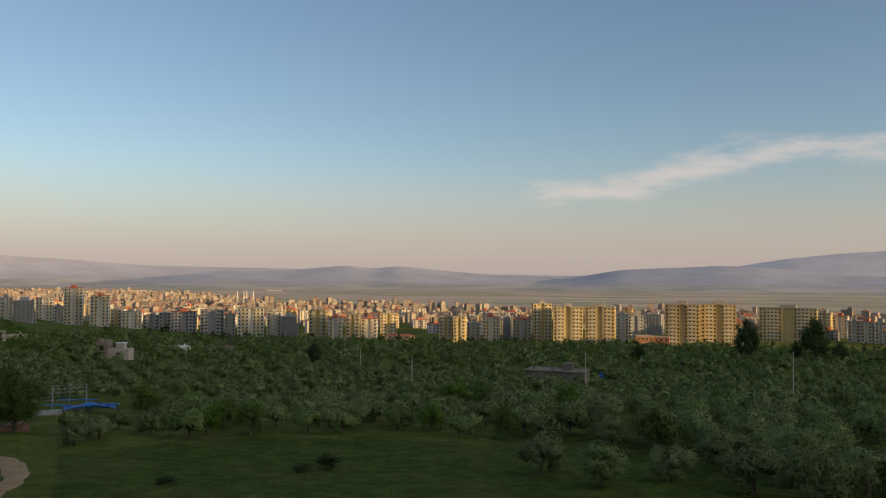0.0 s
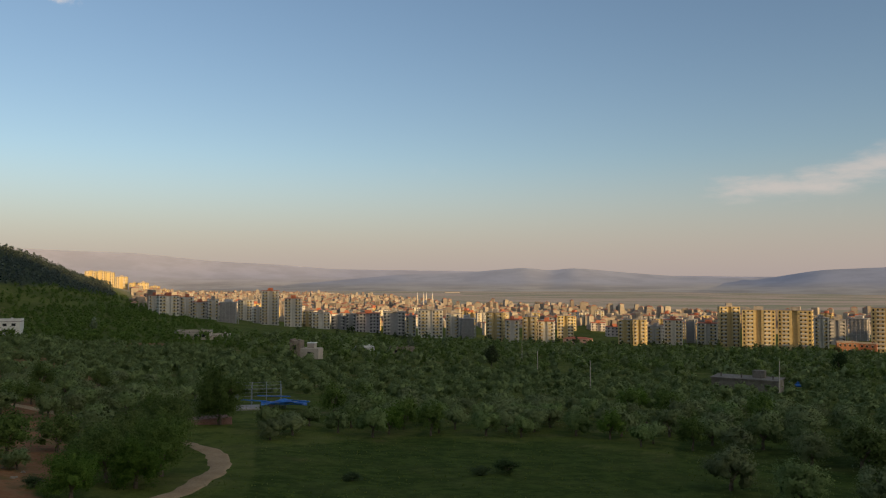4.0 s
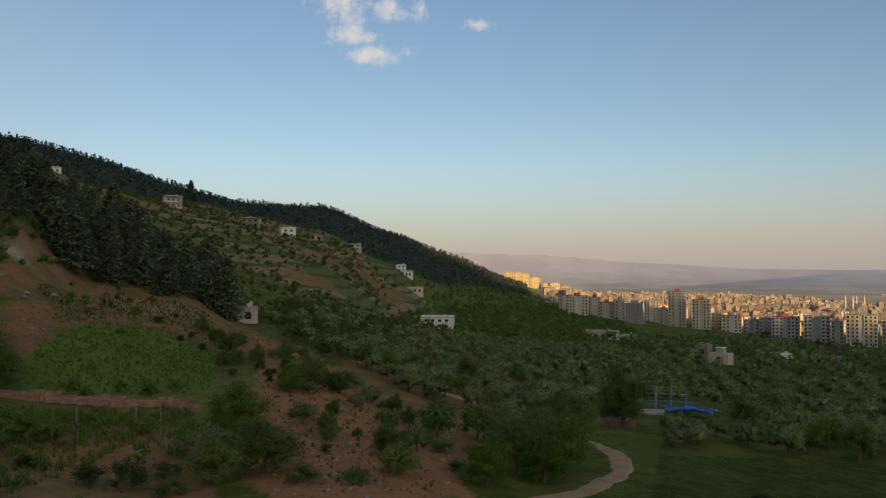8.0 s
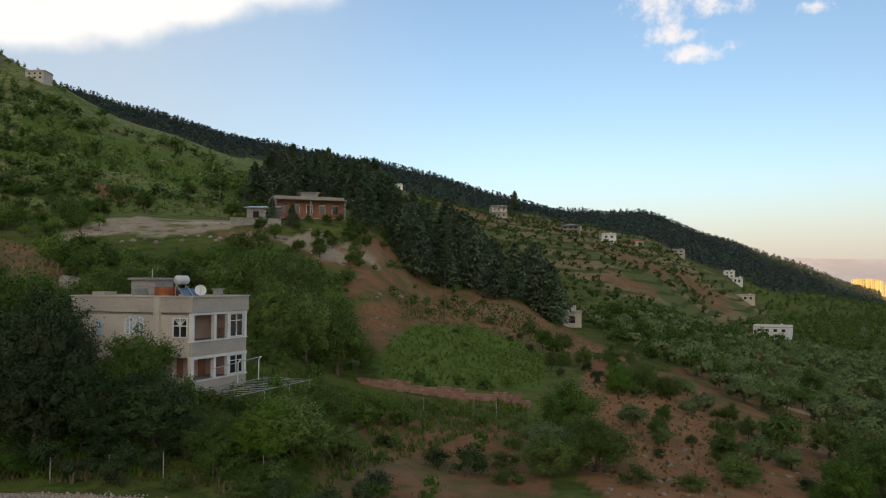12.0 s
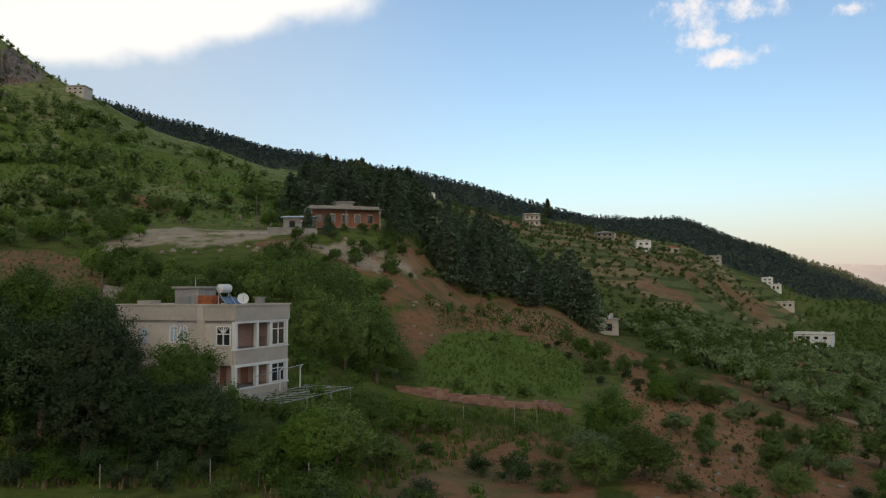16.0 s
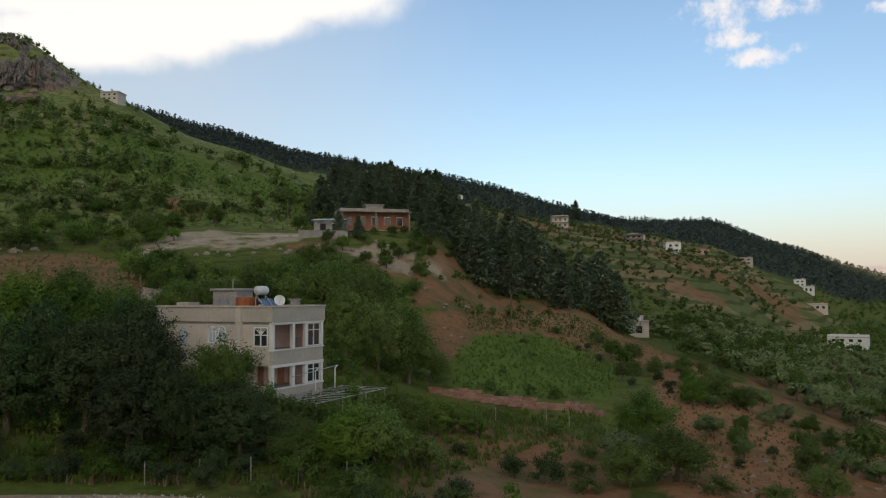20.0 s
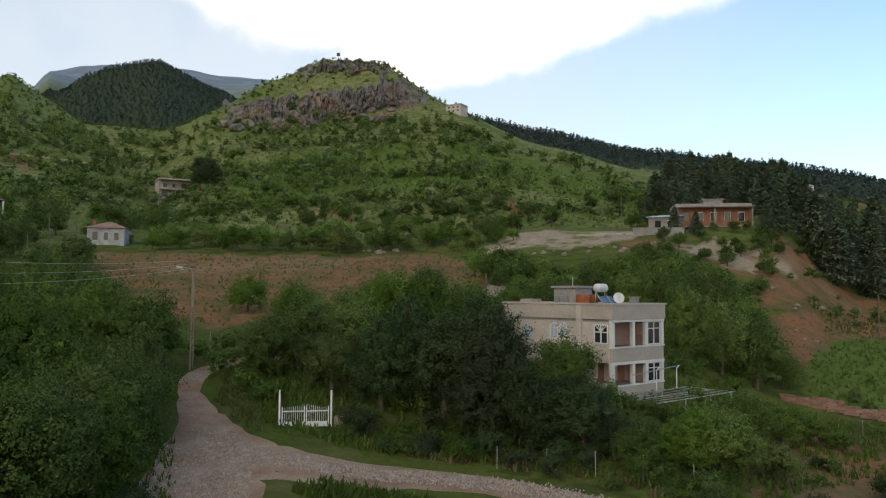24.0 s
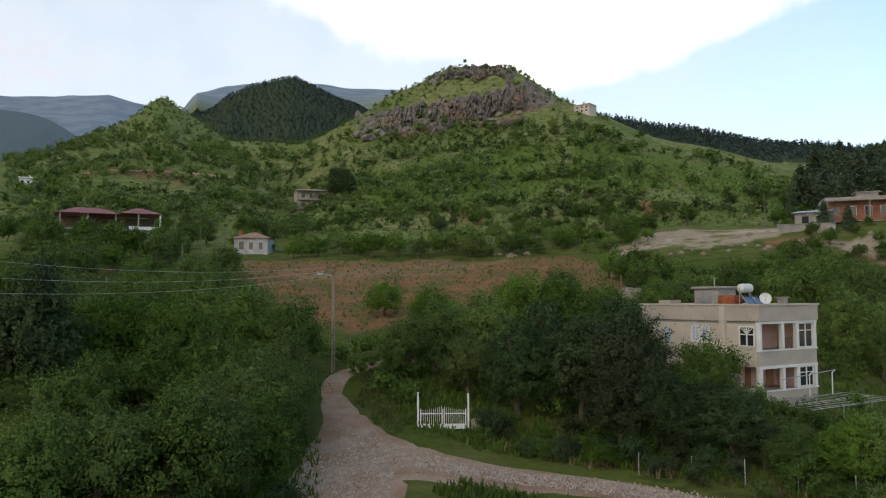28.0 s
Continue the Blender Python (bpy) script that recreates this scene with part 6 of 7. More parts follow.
def whorl_cloud(seed, count, h, r, leaf, tiers=11, spokes=9):
    """Leaves of a conifer: whorled drooping sprays along an uneven cone."""
    g = np.random.RandomState(seed)
    f = g.rand(count) ** 1.15
    tier = np.floor(f * tiers) / tiers + 0.035 * g.normal(size=count)
    spoke = np.floor(g.rand(count) * spokes) / spokes * 2 * np.pi + tier * 17 + g.normal(size=count) * 0.16
    lump = 0.72 + 0.34 * np.sin(spoke * 3 + tier * 40 + seed) + 0.12 * g.normal(size=count)
    dist = g.uniform(0.1, 1.0, count) ** 0.6 * r * np.clip(1.05 - tier, 0.05, 1) ** 0.75 * lump
    p = np.stack([np.cos(spoke) * dist, np.sin(spoke) * dist, h * (0.1 + 0.86 * tier) - 0.12 * dist + g.normal(size=count) * 0.025 * h], 1)
    u = np.stack([np.cos(spoke), np.sin(spoke), -0.15 + 0 * spoke], 1) + g.normal(size=(count, 3)) * 0.45
    u /= np.linalg.norm(u, axis=1)[:, None]
    v = np.cross(g.normal(size=(count, 3)) * 0.6 + [0, 0, 1], u)
    v /= np.linalg.norm(v, axis=1)[:, None] + 1e-9
    s = leaf * g.uniform(0.6, 1.4, count)[:, None]
    q = np.stack([p - u * s * 0.55, p - v * s * 0.32, p + u * s * 0.55, p + v * s * 0.32], 1)
    out_ = np.stack([np.cos(spoke), np.sin(spoke), 0.75 + 0 * spoke], 1) + g.normal(size=(count, 3)) * 0.4
    out_ /= np.linalg.norm(out_, axis=1)[:, None]
    return np.concatenate([q, np.repeat(out_[:, None], 4, 1)], 2).reshape(-1, 6)


def quads(name, verts, material):
    me = bpy.data.meshes.new(name)
    verts = np.asarray(verts)
    verts, normals = verts[:, :3], verts[:, 3:] if verts.shape[1] == 6 else None
    n = len(verts) // 4
    me.vertices.add(len(verts))
    me.vertices.foreach_set("co", np.asarray(verts, np.float32).ravel())
    me.loops.add(len(verts))
    me.loops.foreach_set("vertex_index", np.arange(len(verts), dtype=np.int32))
    me.polygons.add(n)
    me.polygons.foreach_set("loop_start", np.arange(0, len(verts), 4, dtype=np.int32))
    me.update(calc_edges=True)
    me.validate()
    if normals is not None:     # leaves shade with the lump that they sit on
        me.attributes.new("custom_normal", "FLOAT_VECTOR", "POINT").data.foreach_set("vector", np.ascontiguousarray(normals, np.float32).ravel())
    me.materials.append(material)
    return me


def trunk_mesh(seed, h, r, spread, limbs=5):
    g = random.Random(seed)
    bm = bmesh.new()
    bend = [Vector((g.uniform(-0.12, 0.12) * h * k / 3, g.uniform(-0.12, 0.12) * h * k / 3, h * k / 3)) for k in range(4)]
    bend[0].z = -0.5
    tube(bend, r, 7, bm, 0.55)
    for k in range(limbs):
        a = 2 * math.pi * (k + g.random() * 0.6) / limbs
        s = bend[2] if k % 2 else bend[3]
        tip = s + Vector((math.cos(a) * spread * 0.75, math.sin(a) * spread * 0.75, spread * g.uniform(0.45, 0.95)))
        tube([s, s.lerp(tip, 0.5) + Vector((0, 0, 0.12 * spread)), tip], r * 0.45, 5, bm, 0.3)
    me = bpy.data.meshes.new("trunk")
    bm.to_mesh(me)
    bm.free()
    me.materials.append(M_BARK)
    return me


STOCK = {}


def stock(kind, name, label, category, group, builds):
    """Templates of one kind of plant: pairs of a trunk mesh and a crown mesh."""
    STOCK[kind] = (name, label, category, group, builds)


def plant(kind, b, r, size=1.0, tall=1.0, g=random.Random(1), label="", up=0.0):
    name, lab, cat, grp, builds = STOCK[kind]
    trunk, crown = builds[g.randrange(len(builds))]
    p = spot(b, r, up)
    t = new(name)
    t.empty_display_size = 0.3
    t.matrix_world = Matrix.Translation(p) @ Matrix.Rotation(g.uniform(0, 6.28), 4, "Z") @ Matrix.Diagonal((size, size, size * tall, 1))
    tagged(t, label or lab, cat, grp)
    for nm, me in (("trunk", trunk), ("crown", crown)):
        o = new(nm, me)
        o.parent = t
    return t


def sow(name, places, clouds, material, label, category):
    """Plants too many to count, joined: places are (x, y, z, size, tall, turn)."""
    out_ = []
    g = np.random.RandomState(len(places))
    for x, y, z, s, tall, a in places:
        c = clouds[g.randint(len(clouds))]
        ca, sa = math.cos(a) * s, math.sin(a) * s
        v = np.empty_like(c)
        v[:, 3], v[:, 4], v[:, 5] = c[:, 3] * math.cos(a) - c[:, 4] * math.sin(a), c[:, 3] * math.sin(a) + c[:, 4] * math.cos(a), c[:, 5]
        v[:, 0], v[:, 1], v[:, 2] = c[:, 0] * ca - c[:, 1] * sa + x, c[:, 0] * sa + c[:, 1] * ca + y, c[:, 2] * s * tall + z
        out_.append(v)
    ob = new(name, quads(name, np.concatenate(out_), material))
    return tagged(ob, label, category, kind="stuff")


def scatter(shape, gap, seed, jitter=0.45, rows_turn=None, keep=1.0):
    """Places in a plan shape of (bearing, distance) corners, about gap metres apart, in loose rows."""
    g = np.random.RandomState(seed)
    pts = [(-r * math.sin(radians(b)), r * math.cos(radians(b))) for b, r in shape]
    far = max(r for _, r in shape)
    a = radians(g.uniform(0, 90) if rows_turn is None else rows_turn)
    k = np.arange(-far, far, gap)
    X, Y = np.meshgrid(k, k)
    X, Y = X + g.uniform(-jitter, jitter, X.shape) * gap, Y + g.uniform(-jitter, jitter, Y.shape) * gap
    X, Y = X * math.cos(a) - Y * math.sin(a), X * math.sin(a) + Y * math.cos(a)
    R, B = np.hypot(X, Y), np.degrees(np.arctan2(-X, Y))
    B = np.where(B < -60, B + 360, B)
    ok = (inside(B, R, shape) > 0.5) & (g.rand(*X.shape) < keep)
    return sorted(zip(R[ok].tolist(), B[ok].tolist()))


def off_lanes(b, r):
    """Clear of lanes, meadows and houses."""
    if amount(np.array([b]), np.array([r]), MEADOW[:2])[0] > 0.5:
        return False
    if 20.5 < b < 28.5 and 116 < r < 150 or -11.5 < b < -5 and 204 < r < 226 or 20 < b < 25 and 270 < r < 305:
        return False
    if 27 < b < 36 and abs(r - np.interp(b, [27, 28.4, 30.3, 34, 38], [82, 77, 66.5, 59, 50])) < 3:
        return False
    if 104 < b < 114.6 and r < 54 or 106 < b < 112.2 and r < 62:
        return False
    if 59 < b < 118 and r < np.interp(b, [60, 72, 80, 88, 95, 102, 107, 110, 114], [33, 40, 45, 49, 51.5, 54, 58, 64, 48]) and not b > 111.5:
        return False
    return True


OL = [(trunk_mesh(s, 1.1, 0.2, 1.4), quads("olive_crown", leaf_cloud(s, 1700, 2.55, 1.95, 0.25, 26, 1.8, 0.55, r0=0.22, r1=0.38, shoots=0.1, loose=0.25, core=2, thick=0.7), M_OLIVE)) for s in (1, 2, 3, 4)]
OLN = [(trunk_mesh(s, 1.1, 0.2, 1.4), quads("olive_crown", leaf_cloud(s + 20, 5200, 2.55, 2.0, 0.15, 34, 1.85, 0.6, r0=0.18, r1=0.36, shoots=0.12, loose=0.25, core=2, thick=0.6), M_OLIVE)) for s in (5, 6, 7)]
BR = [(trunk_mesh(s, 1.5, 0.18, 1.7), quads("broad_crown", leaf_cloud(s + 40, 3000, 2.5, 2.6, 0.235, 34, 2.35, 0.7, r0=0.18, r1=0.36), M_LEAF)) for s in (11, 12, 13, 14)]
BRN = [(trunk_mesh(s, 1.7, 0.2, 1.9, 7), quads("broad_crown", leaf_cloud(s + 60, 15000, 2.7, 3.1, 0.125, 66, 2.35, 0.9, 0.4, 2, 0.16, 0.33, 0.38), M_LEAF)) for s in (15, 16, 17)]
LTN = [(trunk_mesh(s, 1.6, 0.14, 1.5, 7), quads("fresh_crown", leaf_cloud(s + 80, 11000, 2.2, 2.5, 0.115, 54, 1.85, 0.9, 0.4, 2, 0.15, 0.33, 0.45), M_FRUIT)) for s in (21, 22)]
PN = [(trunk_mesh(s, 9.5, 0.24, 0.6, 3), quads("pine_crown", whorl_cloud(s, 4200, 12.0, 4.4, 0.55), M_PINE)) for s in (31, 32, 33)]
PNN = [(trunk_mesh(s, 5.0, 0.2, 0.6, 3), quads("pine_crown", leaf_cloud(s + 5, 15000, 2.6, 3.8, 0.13, 70, 3.0, 1.0, 0.4, 2, 0.15, 0.3, 0.45), M_DARKLEAF)) for s in (34, 35)]
BU = [(trunk_mesh(s, 0.5, 0.06, 0.7, 4), quads("bush_crown", leaf_cloud(s + 90, 650, 1.3, 1.0, 0.185, 12, 0.75, 0.7), M_LEAF)) for s in (41, 42, 43)]
BUN = [(trunk_mesh(s, 0.5, 0.06, 0.7, 5), quads("bush_crown", leaf_cloud(s + 95, 2600, 1.3, 1.1, 0.11, 20, 0.85, 0.9, r0=0.2, r1=0.38, shoots=0.45), (M_LEAF, M_DARKLEAF)[s - 44])) for s in (44, 45)]
CY = [(trunk_mesh(51, 6.0, 0.25, 0.4, 3), quads("cypress_crown", leaf_cloud(51, 1500, 2.2, 7.0, 0.7, 40, 8.0), M_PINE))]
stock("olive", "olive_tree", "grey-green olive tree with a billowy crown in the grove", "tree", "olive trees", OL)
stock("olive_near", "olive_tree", "grey-green olive tree with a billowy crown beside the meadow", "tree", "olive trees", OLN)
stock("broad", "broadleaf_tree", "dark green broadleaf tree with a rounded crown", "tree", "broadleaf trees", BR)
stock("broad_near", "broadleaf_tree", "dense dark green broadleaf tree beside the lane", "tree", "broadleaf trees", BRN)
stock("fresh", "fruit_tree", "light green young fruit tree with a loose crown", "tree", "fruit trees", LTN)
stock("fresh_far", "broadleaf_tree", "light green broadleaf tree with a rounded crown", "tree", "broadleaf trees", [(t_, quads("light_crown", leaf_cloud(k_ + 140, 3000, 2.4, 2.4, 0.235, 34, 2.2, 0.7, r0=0.18, r1=0.36), M_LEAF_LIGHT)) for k_, (t_, c_) in enumerate(BR[:2])])
stock("pine", "pine_tree", "tall dark green pine in the grove on the slope", "tree", "pine trees", PN)
stock("dark_near", "evergreen_tree", "dark dull-green evergreen tree beside the house", "tree", "evergreen trees", PNN)
stock("bush", "bush", "low dark green bush on the slope", "bush", "bushes", BU)
stock("bush_near", "bush", "leafy green bush beside the lane", "bush", "bushes", BUN)
stock("cypress", "cypress_tree", "tall dark cypress standing in the grove", "tree", "cypress trees", CY)
G = random.Random(77)

# big trees by the lane, the gate and the house
for b, r, s, tall, kind in (
        (117.0, 47.5, 1.15, 1.0, "broad_near"), (120.2, 45, 1.3, 0.95, "broad_near"), (122.0, 43, 1.3, 0.95, "broad_near"), (126.5, 42, 1.2, 0.95, "broad_near"), (131, 41, 1.15, 0.95, "broad_near"),
        (116.0, 53.5, 1.3, 1.0, "broad_near"), (120, 53, 1.1, 0.95, "broad_near"), (125, 50, 1.0, 0.9, "fresh"), (129.5, 50, 1.1, 1.0, "fresh"), (136, 46, 1.2, 1.0, "broad_near"),
        (114.5, 62, 1.15, 1.05, "broad_near"), (116.8, 72, 1.5, 1.1, "broad_near"), (121.5, 70, 1.5, 1.12, "broad_near"), (125.5, 72, 1.55, 1.1, "broad_near"), (129.8, 66, 1.5, 1.2, "dark_near"), (133, 70, 1.5, 1.2, "broad_near"),
        (119, 88, 1.5, 1.1, "broad_near"), (123.5, 92, 1.5, 1.1, "broad"), (127.5, 90, 1.5, 1.1, "broad"), (131, 95, 1.6, 1.1, "broad"), (128.5, 120, 1.5, 1.1, "broad"),
        (106.6, 70, 1.0, 0.85, "bush_near"), (105.3, 70, 1.15, 0.95, "broad_near"), (103.4, 73, 1.3, 1.0, "broad_near"), (101.0, 66, 1.15, 0.95, "broad_near"), (99.4, 74, 1.4, 1.05, "broad_near"),
        (97.6, 63, 1.2, 1.0, "dark_near"), (95.6, 66, 1.35, 1.05, "dark_near"), (93.2, 62, 1.25, 1.0, "dark_near"), (91.2, 61, 1.3, 1.05, "dark_near"), (96.8, 82, 1.6, 1.05, "broad_near"), (93.8, 80, 1.5, 1.0, "broad_near"),
        (89.4, 58.5, 1.25, 1.05, "dark_near"), (87.8, 56, 0.95, 0.95, "dark_near"), (84.8, 57.5, 0.85, 0.85, "broad_near"), (82.6, 57.5, 0.8, 0.8, "broad_near"), (89.4, 68, 1.2, 1.05, "dark_near"), (86.4, 54, 0.85, 0.85, "dark_near"), (90.6, 56, 1.1, 0.9, "dark_near"),
        (80.0, 56, 0.65, 0.65, "broad_near"), (79.4, 59.5, 1.3, 0.9, "bush_near"), (80.6, 60.5, 1.3, 0.95, "bush_near"), (78.2, 60, 1.2, 0.8, "bush_near"), (81.8, 60.5, 1.5, 1.1, "bush_near"), (76.2, 58.5, 1.2, 0.8, "bush_near"), (83.4, 54, 1.0, 0.75, "broad_near"), (75.8, 51.2, 1.15, 0.85, "fresh"), (74.0, 51.4, 1.2, 0.85, "fresh"), (74.9, 54, 1.1, 0.85, "fresh"), (73.2, 56.5, 1.0, 0.75, "fresh"), (77.4, 51, 0.85, 0.72, "fresh"), (79.4, 50.5, 0.75, 0.7, "broad_near"), (78.6, 53, 0.7, 0.7, "broad_near"), (81.2, 52.4, 0.65, 0.65, "broad_near"), (114.4, 57.5, 1.15, 0.95, "broad_near"), (118.6, 60, 1.3, 1.0, "broad_near"), (123.2, 60, 1.3, 1.0, "broad_near"), (127.4, 58, 1.2, 1.0, "broad_near"), (113.8, 70, 1.4, 1.0, "broad_near"), (119.2, 79, 1.5, 1.0, "broad_near"), (122.8, 80, 1.5, 1.0, "broad_near"), (126.8, 80, 1.5, 1.0, "broad_near"), (116.2, 82, 1.4, 1.0, "broad_near"), (106.7, 97, 1.2, 0.8, "fresh"),  (70.6, 56, 0.8, 0.8, "fresh"),
        (73.6, 60, 0.7, 0.7, "broad_near"), (72.2, 64, 1.0, 0.85, "broad_near"), (70.0, 69, 0.9, 0.8, "broad_near"), (67.8, 72, 0.8, 0.75, "fresh"), 
        (75.8, 82, 1.5, 1.1, "broad_near"), (73.6, 86, 1.5, 1.1, "broad_near"), (71.4, 88, 1.4, 1.05, "broad_near"), (69.8, 92, 1.1, 0.9, "broad_near"), (77.4, 92, 1.5, 1.1, "broad"), (74.6, 100, 1.5, 1.05, "broad"),
        (72.2, 106, 1.3, 1.0, "broad"), (79.8, 96, 1.4, 1.0, "broad"), (82.6, 94, 1.4, 1.0, "broad"), (85.6, 92, 1.3, 1.0, "broad"), (88.0, 88, 1.3, 1.0, "broad"), (91.0, 84, 1.3, 1.0, "broad"),
        (99.6, 88, 1.2, 0.9, "broad"), (103.5, 90, 1.3, 0.85, "fresh"), (101.8, 82, 1.2, 0.9, "broad"), (94.0, 97, 1.1, 0.85, "broad"), (97.5, 96, 1.2, 0.8, "broad")):
    if kind == "broad_near" and 80 < b < 96 and r < 62:
        kind = "dark_near"
    if r > 68 and kind in ("broad", "broad_near"):
        light = 68 < b < 104 and G.random() < 0.7
        kind = ("fresh" if light else "broad_near") if r < 112 else "fresh_far" if light else "broad"
    plant(kind, b, r, s * (1.12 if kind == "fresh" and r > 68 else 1.0), tall, G, "leafy green broadleaf tree on the slope" if r > 68 else "")
for x, y, s, tall, kind in ((-3.0, 2.4, 1.22, 1.0, "broad_near"), (-3.4, 5.6, 0.9, 0.85, "broad_near"), (-3.2, 9.0, 0.85, 0.85, "dark_near"), (-3.8, 11.6, 1.2, 1.1, "dark_near"), (-6.4, 1.4, 0.9, 0.9, "broad_near"), (-7.0, 6.5, 0.8, 0.8, "dark_near")):
    q = HM @ Vector((x, y, 0))
    plant(kind, math.degrees(math.atan2(-q.x, q.y)), math.hypot(q.x, q.y), s, tall, G, "dense green tree close against the house wall")
# belt behind the house, below the dug track and along the red field's far edge
for shape, gap, kinds, s0, s1 in (
        ([(76, 104), (76, 128), (91, 130), (91, 112), (86, 100)], 5.2, ("broad", "broad", "fresh_far"), 0.6, 1.15),
        ([(70.6, 98), (71.2, 116), (76, 122), (76, 98)], 4.8, ("broad",), 0.75, 1.2),
        ([(87, 160), (87, 184), (117, 182), (116, 160)], 5.0, ("broad", "fresh_far", "fresh_far"), 0.5, 1.25),
        ([(117, 120), (117, 165), (131, 165), (131, 110)], 8.0, ("broad",), 0.9, 1.4),
        ([(68, 166), (68, 178), (78, 166), (76, 156), (70, 154)], 6.0, ("broad",), 0.4, 0.62),
        ([(112, 178), (112, 215), (131, 215), (131, 182)], 9.0, ("broad",), 0.9, 1.4)):
    for r, b in scatter(shape, gap, int(r) + int(gap * 10), 0.4):
        if not (113 < b < 118.6 and 138 < r < 174):
            plant(kinds[G.randrange(len(kinds))], b, r, G.uniform(s0, s1), G.uniform(0.8, 1.05), G)
# undergrowth between the trees
UNDER = []
for shape, gap, seed in (([(105.9, 58), (107.6, 60), (108.4, 68), (104.5, 68), (103.5, 63)], 1.8, 59), ([(68, 40), (80, 46), (90, 50.5), (100, 54), (101, 56), (100, 61), (90, 57), (80, 53), (68, 50)], 2.1, 55), ([(111.8, 38), (111.8, 58), (114, 60), (119, 46), (124, 36), (116, 35)], 2.3, 56), ([(104, 63), (104, 72), (108.5, 80), (112, 80), (112, 62), (111, 62), (110.9, 70), (107.5, 68)], 2.4, 57), ([(72, 62), (72, 82), (78, 74), (90, 80), (106, 82), (107, 70), (100, 60), (90, 55), (78, 51), (72, 50)], 3.7, 51), ([(111.5, 44), (112, 84), (120, 112), (134, 112), (134, 38), (120, 36)], 4.2, 52), ([(76, 74), (76, 104), (90, 100), (96, 92), (90, 78)], 4.4, 53), ([(69, 92), (70, 118), (76, 120), (77, 96)], 4.4, 54)):
    for r, b in scatter(shape, gap, seed, 0.48, keep=0.8):
        if off_lanes(b, r) and not (76.5 < b < 88.5 and 60 < r < 77) and not (101 < b < 105.6 and 52 < r < 62) and not (73 < b < 80 and 55 < r < 62):
            if r > 62:
                UNDER.append((r, b))
                continue
            plant("bush_near", b, r, G.uniform(0.55, 1.15), G.uniform(0.6, 1.1), G, "leafy green bush in the undergrowth")
# pine grove
for b, r, s in ((76.3, 166, 0.45), (74.9, 165, 0.4), (69.6, 172, 0.8), (70.3, 168, 0.55)):
    plant("pine", b, r, s, 1.0, G, "dark pine standing before the brick house")
for r, b in scatter([(69.6, 128), (70.2, 150), (71, 164), (77.6, 158), (78, 134), (74, 128)], 5.2, 74, 0.45, keep=0.5):
    plant("broad", b, r, G.uniform(0.35, 0.75), G.uniform(0.8, 1.0), G)
PINES = [(54.6, 192), (57, 180), (61, 172), (66.3, 170), (68.2, 182), (70.5, 210), (75.5, 262), (77.5, 330), (73, 335), (69.5, 285), (66, 240), (60, 222), (56, 210)]
for r, b in scatter(PINES, 6.9, 5, 0.42) + scatter([(69, 188), (71, 198), (77.5, 197), (78, 226), (71, 226)], 6.5, 6, 0.42):
    plant("pine", b, r, G.uniform(0.75, 1.2), G.uniform(0.75, 1.1), G)
for b, r, s in ((59.1, 640, 1.3),):
    plant("pine", b, r, s, 1.0, G, "tall dark pine standing alone above the grove")
for b, r, s in ((-21.0, 405, 3.0), (-25.1, 425, 3.2), (-24.0, 430, 1.5), (-26.6, 400, 1.6), (-29.6, 420, 1.8), (-13.8, 330, 1.3), (9.2, 300, 1.2), (109.7, 282, 1.9), (109.0, 276, 1.5)):
    plant("dark_near", b, r, s, 1.05, G, "broad dark evergreen standing above the olive grove" if b < 50 else "broad dark tree beside the porch house")
for b, r, s in ((15.0, 396, 0.75), (12.6, 420, 0.6), (47.9, 470, 0.8), (36.4, 420, 0.7)):
    plant("cypress", b, r, s, 1.0, G)
